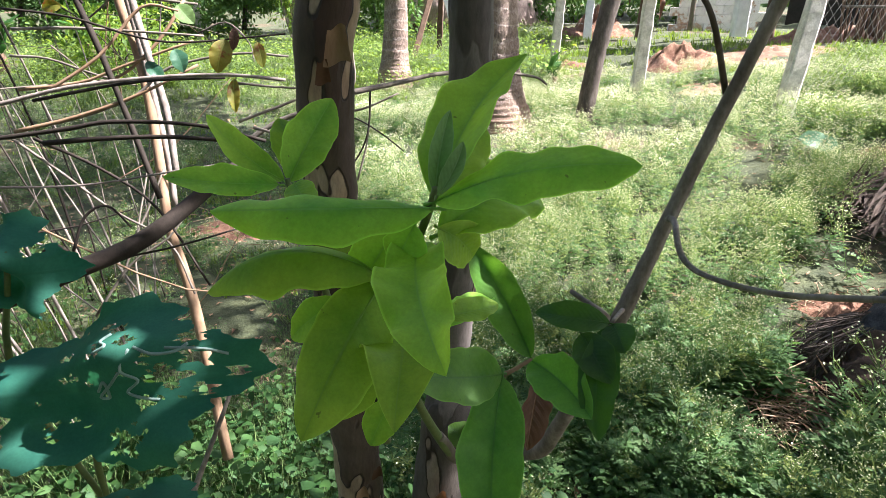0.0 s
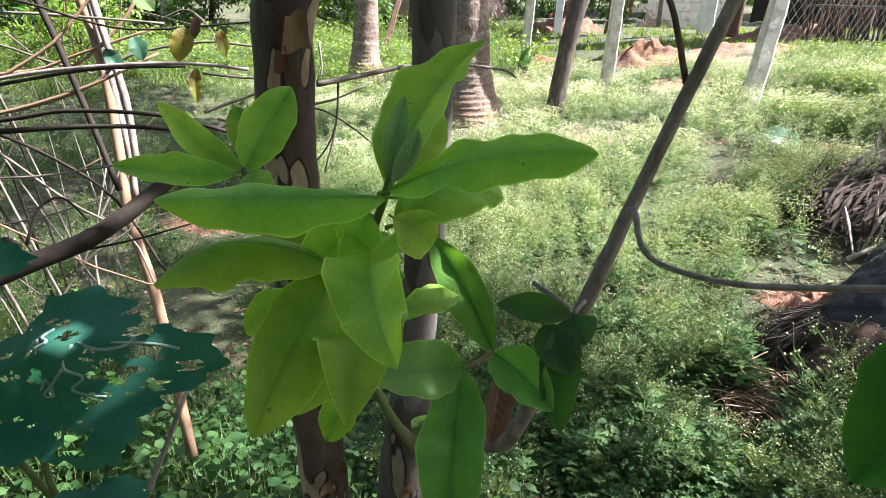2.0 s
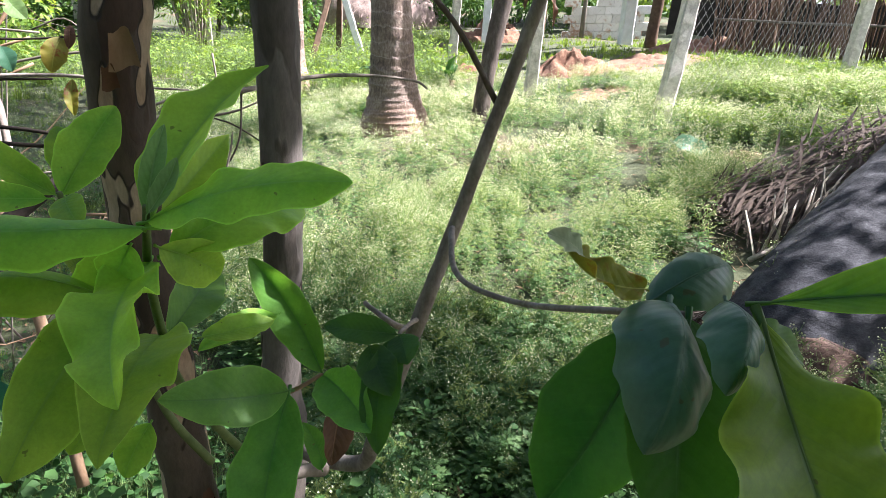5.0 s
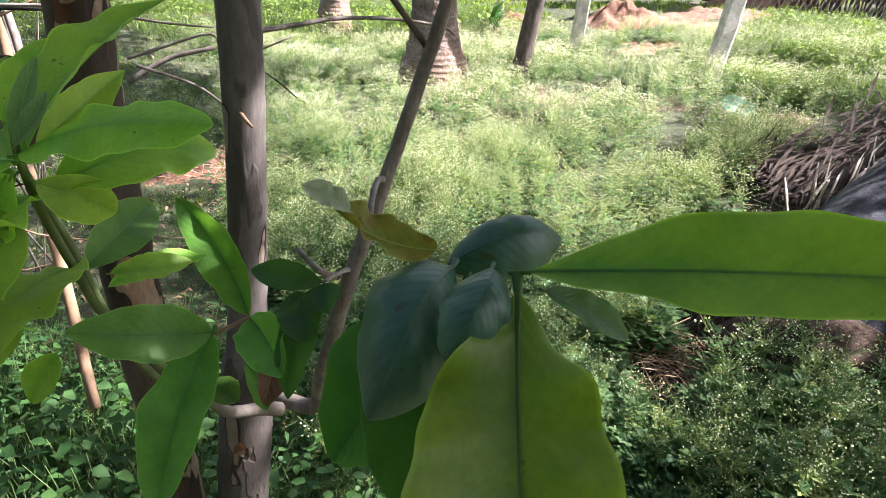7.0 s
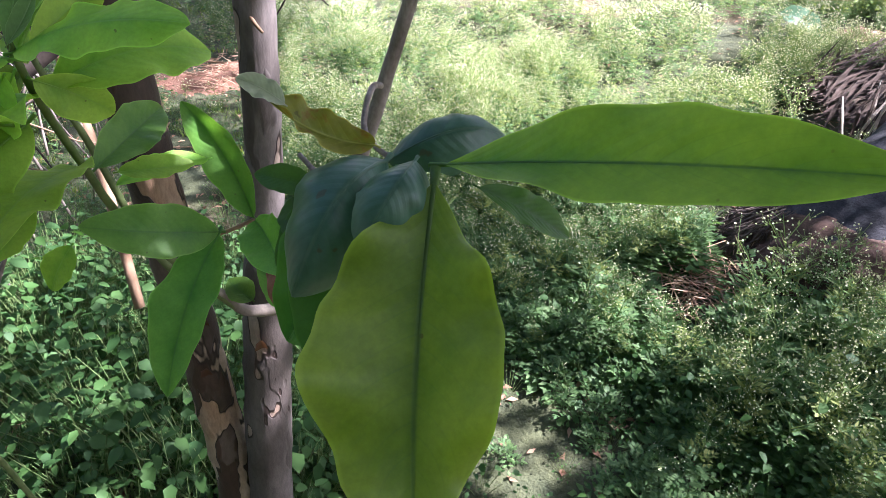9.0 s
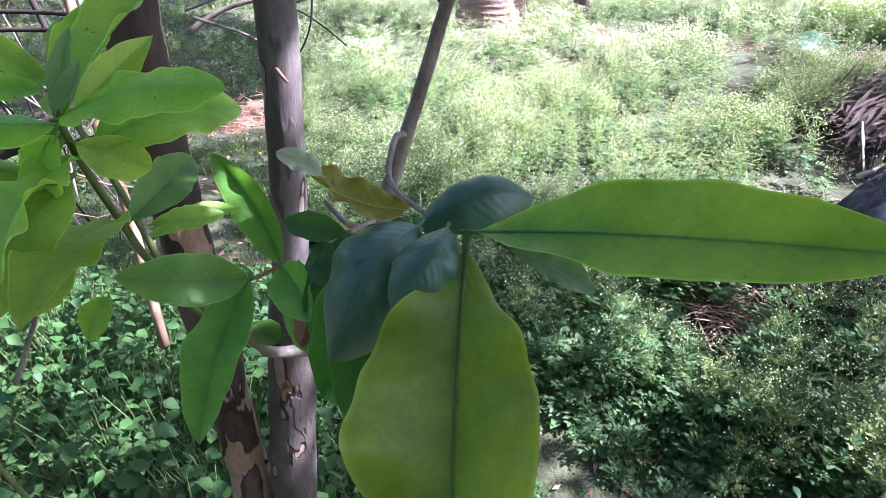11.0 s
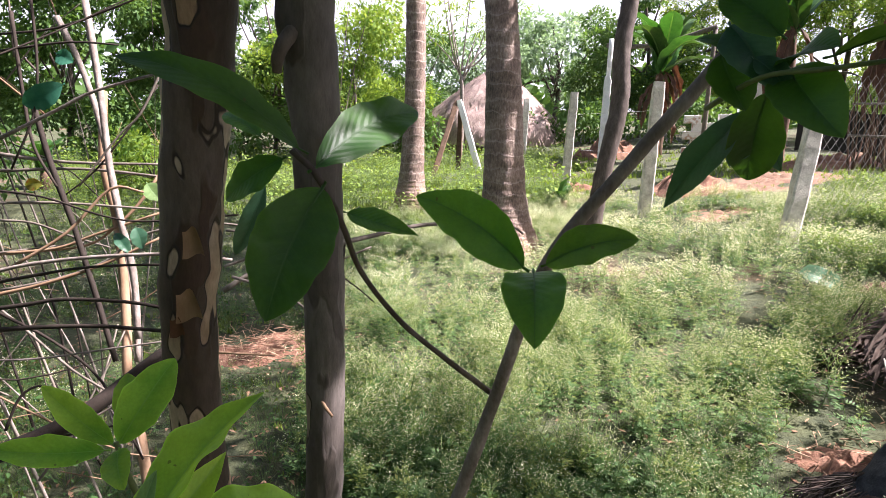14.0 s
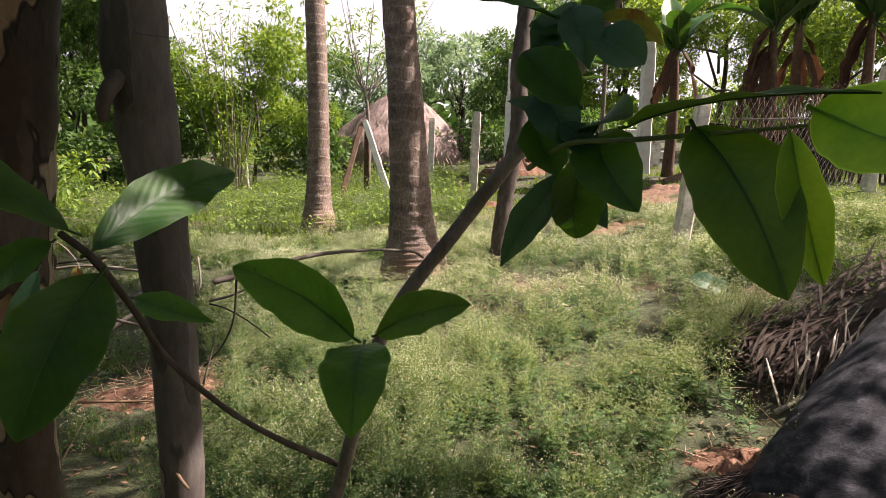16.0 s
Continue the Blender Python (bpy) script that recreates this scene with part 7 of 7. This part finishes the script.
BARE = [(2.9, 3.6, 0.17), (3.15, 4.0, 0.2), (3.45, 4.3, 0.2), (2.5, 3.1, 0.14), (2.75, 2.9, 0.16), (1.75, 2.6, 0.1), (1.3, 3.0, 0.1), (1.0, 3.7, 0.12), (1.6, 4.6, 0.15), (2.21, 6.72, 0.40), (2.1, 6.25, 0.3), (2.0, 5.9, 0.15), (1.53, 9.95, 0.26), (3.0, 6.4, 0.12), (1.9, 1.9, 0.2), (2.35, 2.25, 0.28), (2.2, 2.1, 0.18), (2.62, 1.98, 0.3), (2.95, 2.1, 0.3), (3.3, 2.3, 0.3), (0.05, 4.4, 0.45), (2.6, 2.55, 0.25), (4.46, 5.46, 0.1), (5.37, 8.49, 0.6), (6.47, 8.39, 0.35), (4.3, 4.25, 0.16), (8.2, 9.6, 0.5), (3.2, 3.1, 0.25), (3.6, 3.1, 0.4), (4.0, 3.1, 0.4), (3.3, 2.75, 0.4), (3.8, 2.8, 0.4), (4.3, 3.0, 0.5),  (4.7, 6.95, 0.3), (4.4, 7.7, 0.3)]


PHASE = [(2 * np.pi / w, a, f) for w, a, f in zip(RNG.uniform(0.45, 1.9, 9), RNG.uniform(0, np.pi, 9), RNG.uniform(0, 6.28, 9))]


def lush(p):
    """How thickly things grow at a place, about -1 to 1."""
    return sum(np.sin(k * (p[:, 0] * np.cos(a) + p[:, 1] * np.sin(a)) + f) for k, a, f in PHASE) / 3.2


def sow(heap, protos, places, low, high, tilt=0.12, clump=True):
    if clump:
        places = places[RNG.uniform(0, 1, len(places)) < np.clip(0.82 + 0.5 * lush(places), 0.15, 1)]
    for k, proto in enumerate(protos):
        p = places[k :: len(protos)]
        heap.scatter(proto, p, RNG.uniform(0, 6.28, len(p)), RNG.uniform(low, high, len(p)) * np.clip(0.92 + 0.22 * lush(p), 0.5, 1.2), tilt)


# Every other near plant takes the shaded leaf colour higher up as well.
near_protos = [weed(0.36, 13, 4, 36, 0.12, 0.0032, True, 6, True, 3 * (k % 2)) for k in range(6)]
mid_protos = [weed(0.34, 11, 4, 36, 0.085, 0.0036, False, 6) for _ in range(8)]
far_protos = [weed(0.30, 10, 3, 30, 0.085, 0.0055, False, 6, False) for _ in range(8)]
leafy_protos = [weed(0.22, 12, 4, 0, 0.15, 0.004, True) for _ in range(5)]
h = Heap()
sow(h, near_protos, away_from(stand(480, 2, 62, 1.15, 2.6, 0.6), BARE), 0.6, 1.05)
sow(h, leafy_protos, away_from(stand(950, 0, 66, 0.9, 2.7, 0.6), BARE), 0.6, 1.2)
sow(h, mid_protos, away_from(stand(2700, -3, 60, 2.4, 4.6, 0.7), BARE), 0.5, 1.0)
sow(h, far_protos, away_from(stand(5600, -4, 54, 4.4, 8.4, 0.7), BARE), 0.4, 0.95)
sow(h, far_protos, away_from(stand(1500, -34, -2, 3.0, 9.0, 0.7), BARE), 0.3, 0.7)
h.build("flowering_weeds", [weed_leaf, weed_stem, flower, shaded_weed_leaf], "feathery green weeds dotted with tiny white flowers", "weeds")

h = Heap()
herbs = [herb(28, 0.031, 0.17) for _ in range(5)]
sow(h, herbs, away_from(stand(420, -38, 16, 0.75, 2.1, 0.7), BARE), 0.7, 1.3)
sow(h, herbs, away_from(stand(220, 15, 70, 0.8, 1.9, 0.7), BARE), 0.5, 1.0)
sow(h, herbs, away_from(stand(800, -40, 5, 2.0, 6.5, 0.8), BARE), 0.4, 0.8)
h.build("broad_leaf_herbs", [herb_leaf, weed_stem], "low broad-leaved green herbs in the shade", "weeds")

h = Heap()
tufts = [tuft(8, 0.07) for _ in range(4)]
sow(h, tufts, away_from(stand(3800, -40, 8, 2.6, 9.5, 0.8), BARE), 0.4, 1.0)
sow(h, tufts, away_from(stand(2400, -2, 58, 7.0, 12.0, 0.7), BARE), 0.6, 1.4)
sow(h, herbs, away_from(stand(1300, 40, 66, 5.4, 9.5, 0.8), BARE), 0.6, 1.1)
sow(h, tufts, away_from(stand(4200, -22, 22, 9.0, 17.0, 0.9), BARE), 0.8, 2.2)
sow(h, tufts, away_from(stand(1500, 20, 60, 10.0, 17.0, 0.8), BARE), 0.8, 2.0)
sow(h, herbs, away_from(stand(900, -24, 20, 8.5, 17.0, 0.9), BARE), 0.9, 2.0)
h.build("grass", [grass_leaf, weed_stem], "short bright green grass and seedlings", "grass")

h = Heap()
for p in np.vstack([stand(2600, -35, 62, 1.0, 5.6, 0.7), stand(500, -40, 5, 2.0, 8.0, 0.8), stand(300, 5, 20, 1.0, 2.0)]):
    v, q = quad_leaf(p + (0, 0, RNG.uniform(0.004, 0.02)), (RNG.normal(), RNG.normal(), RNG.normal(0, 0.2)), (0, 0, 1), RNG.uniform(0.02, 0.06), RNG.uniform(0.01, 0.025), RNG.uniform(-0.3, 0.6))
    h.add(v, q, np.zeros(len(q)))
h.build("leaf_litter", [litter_leaf], "scattered dry brown leaves and bits on the soil", "litter")
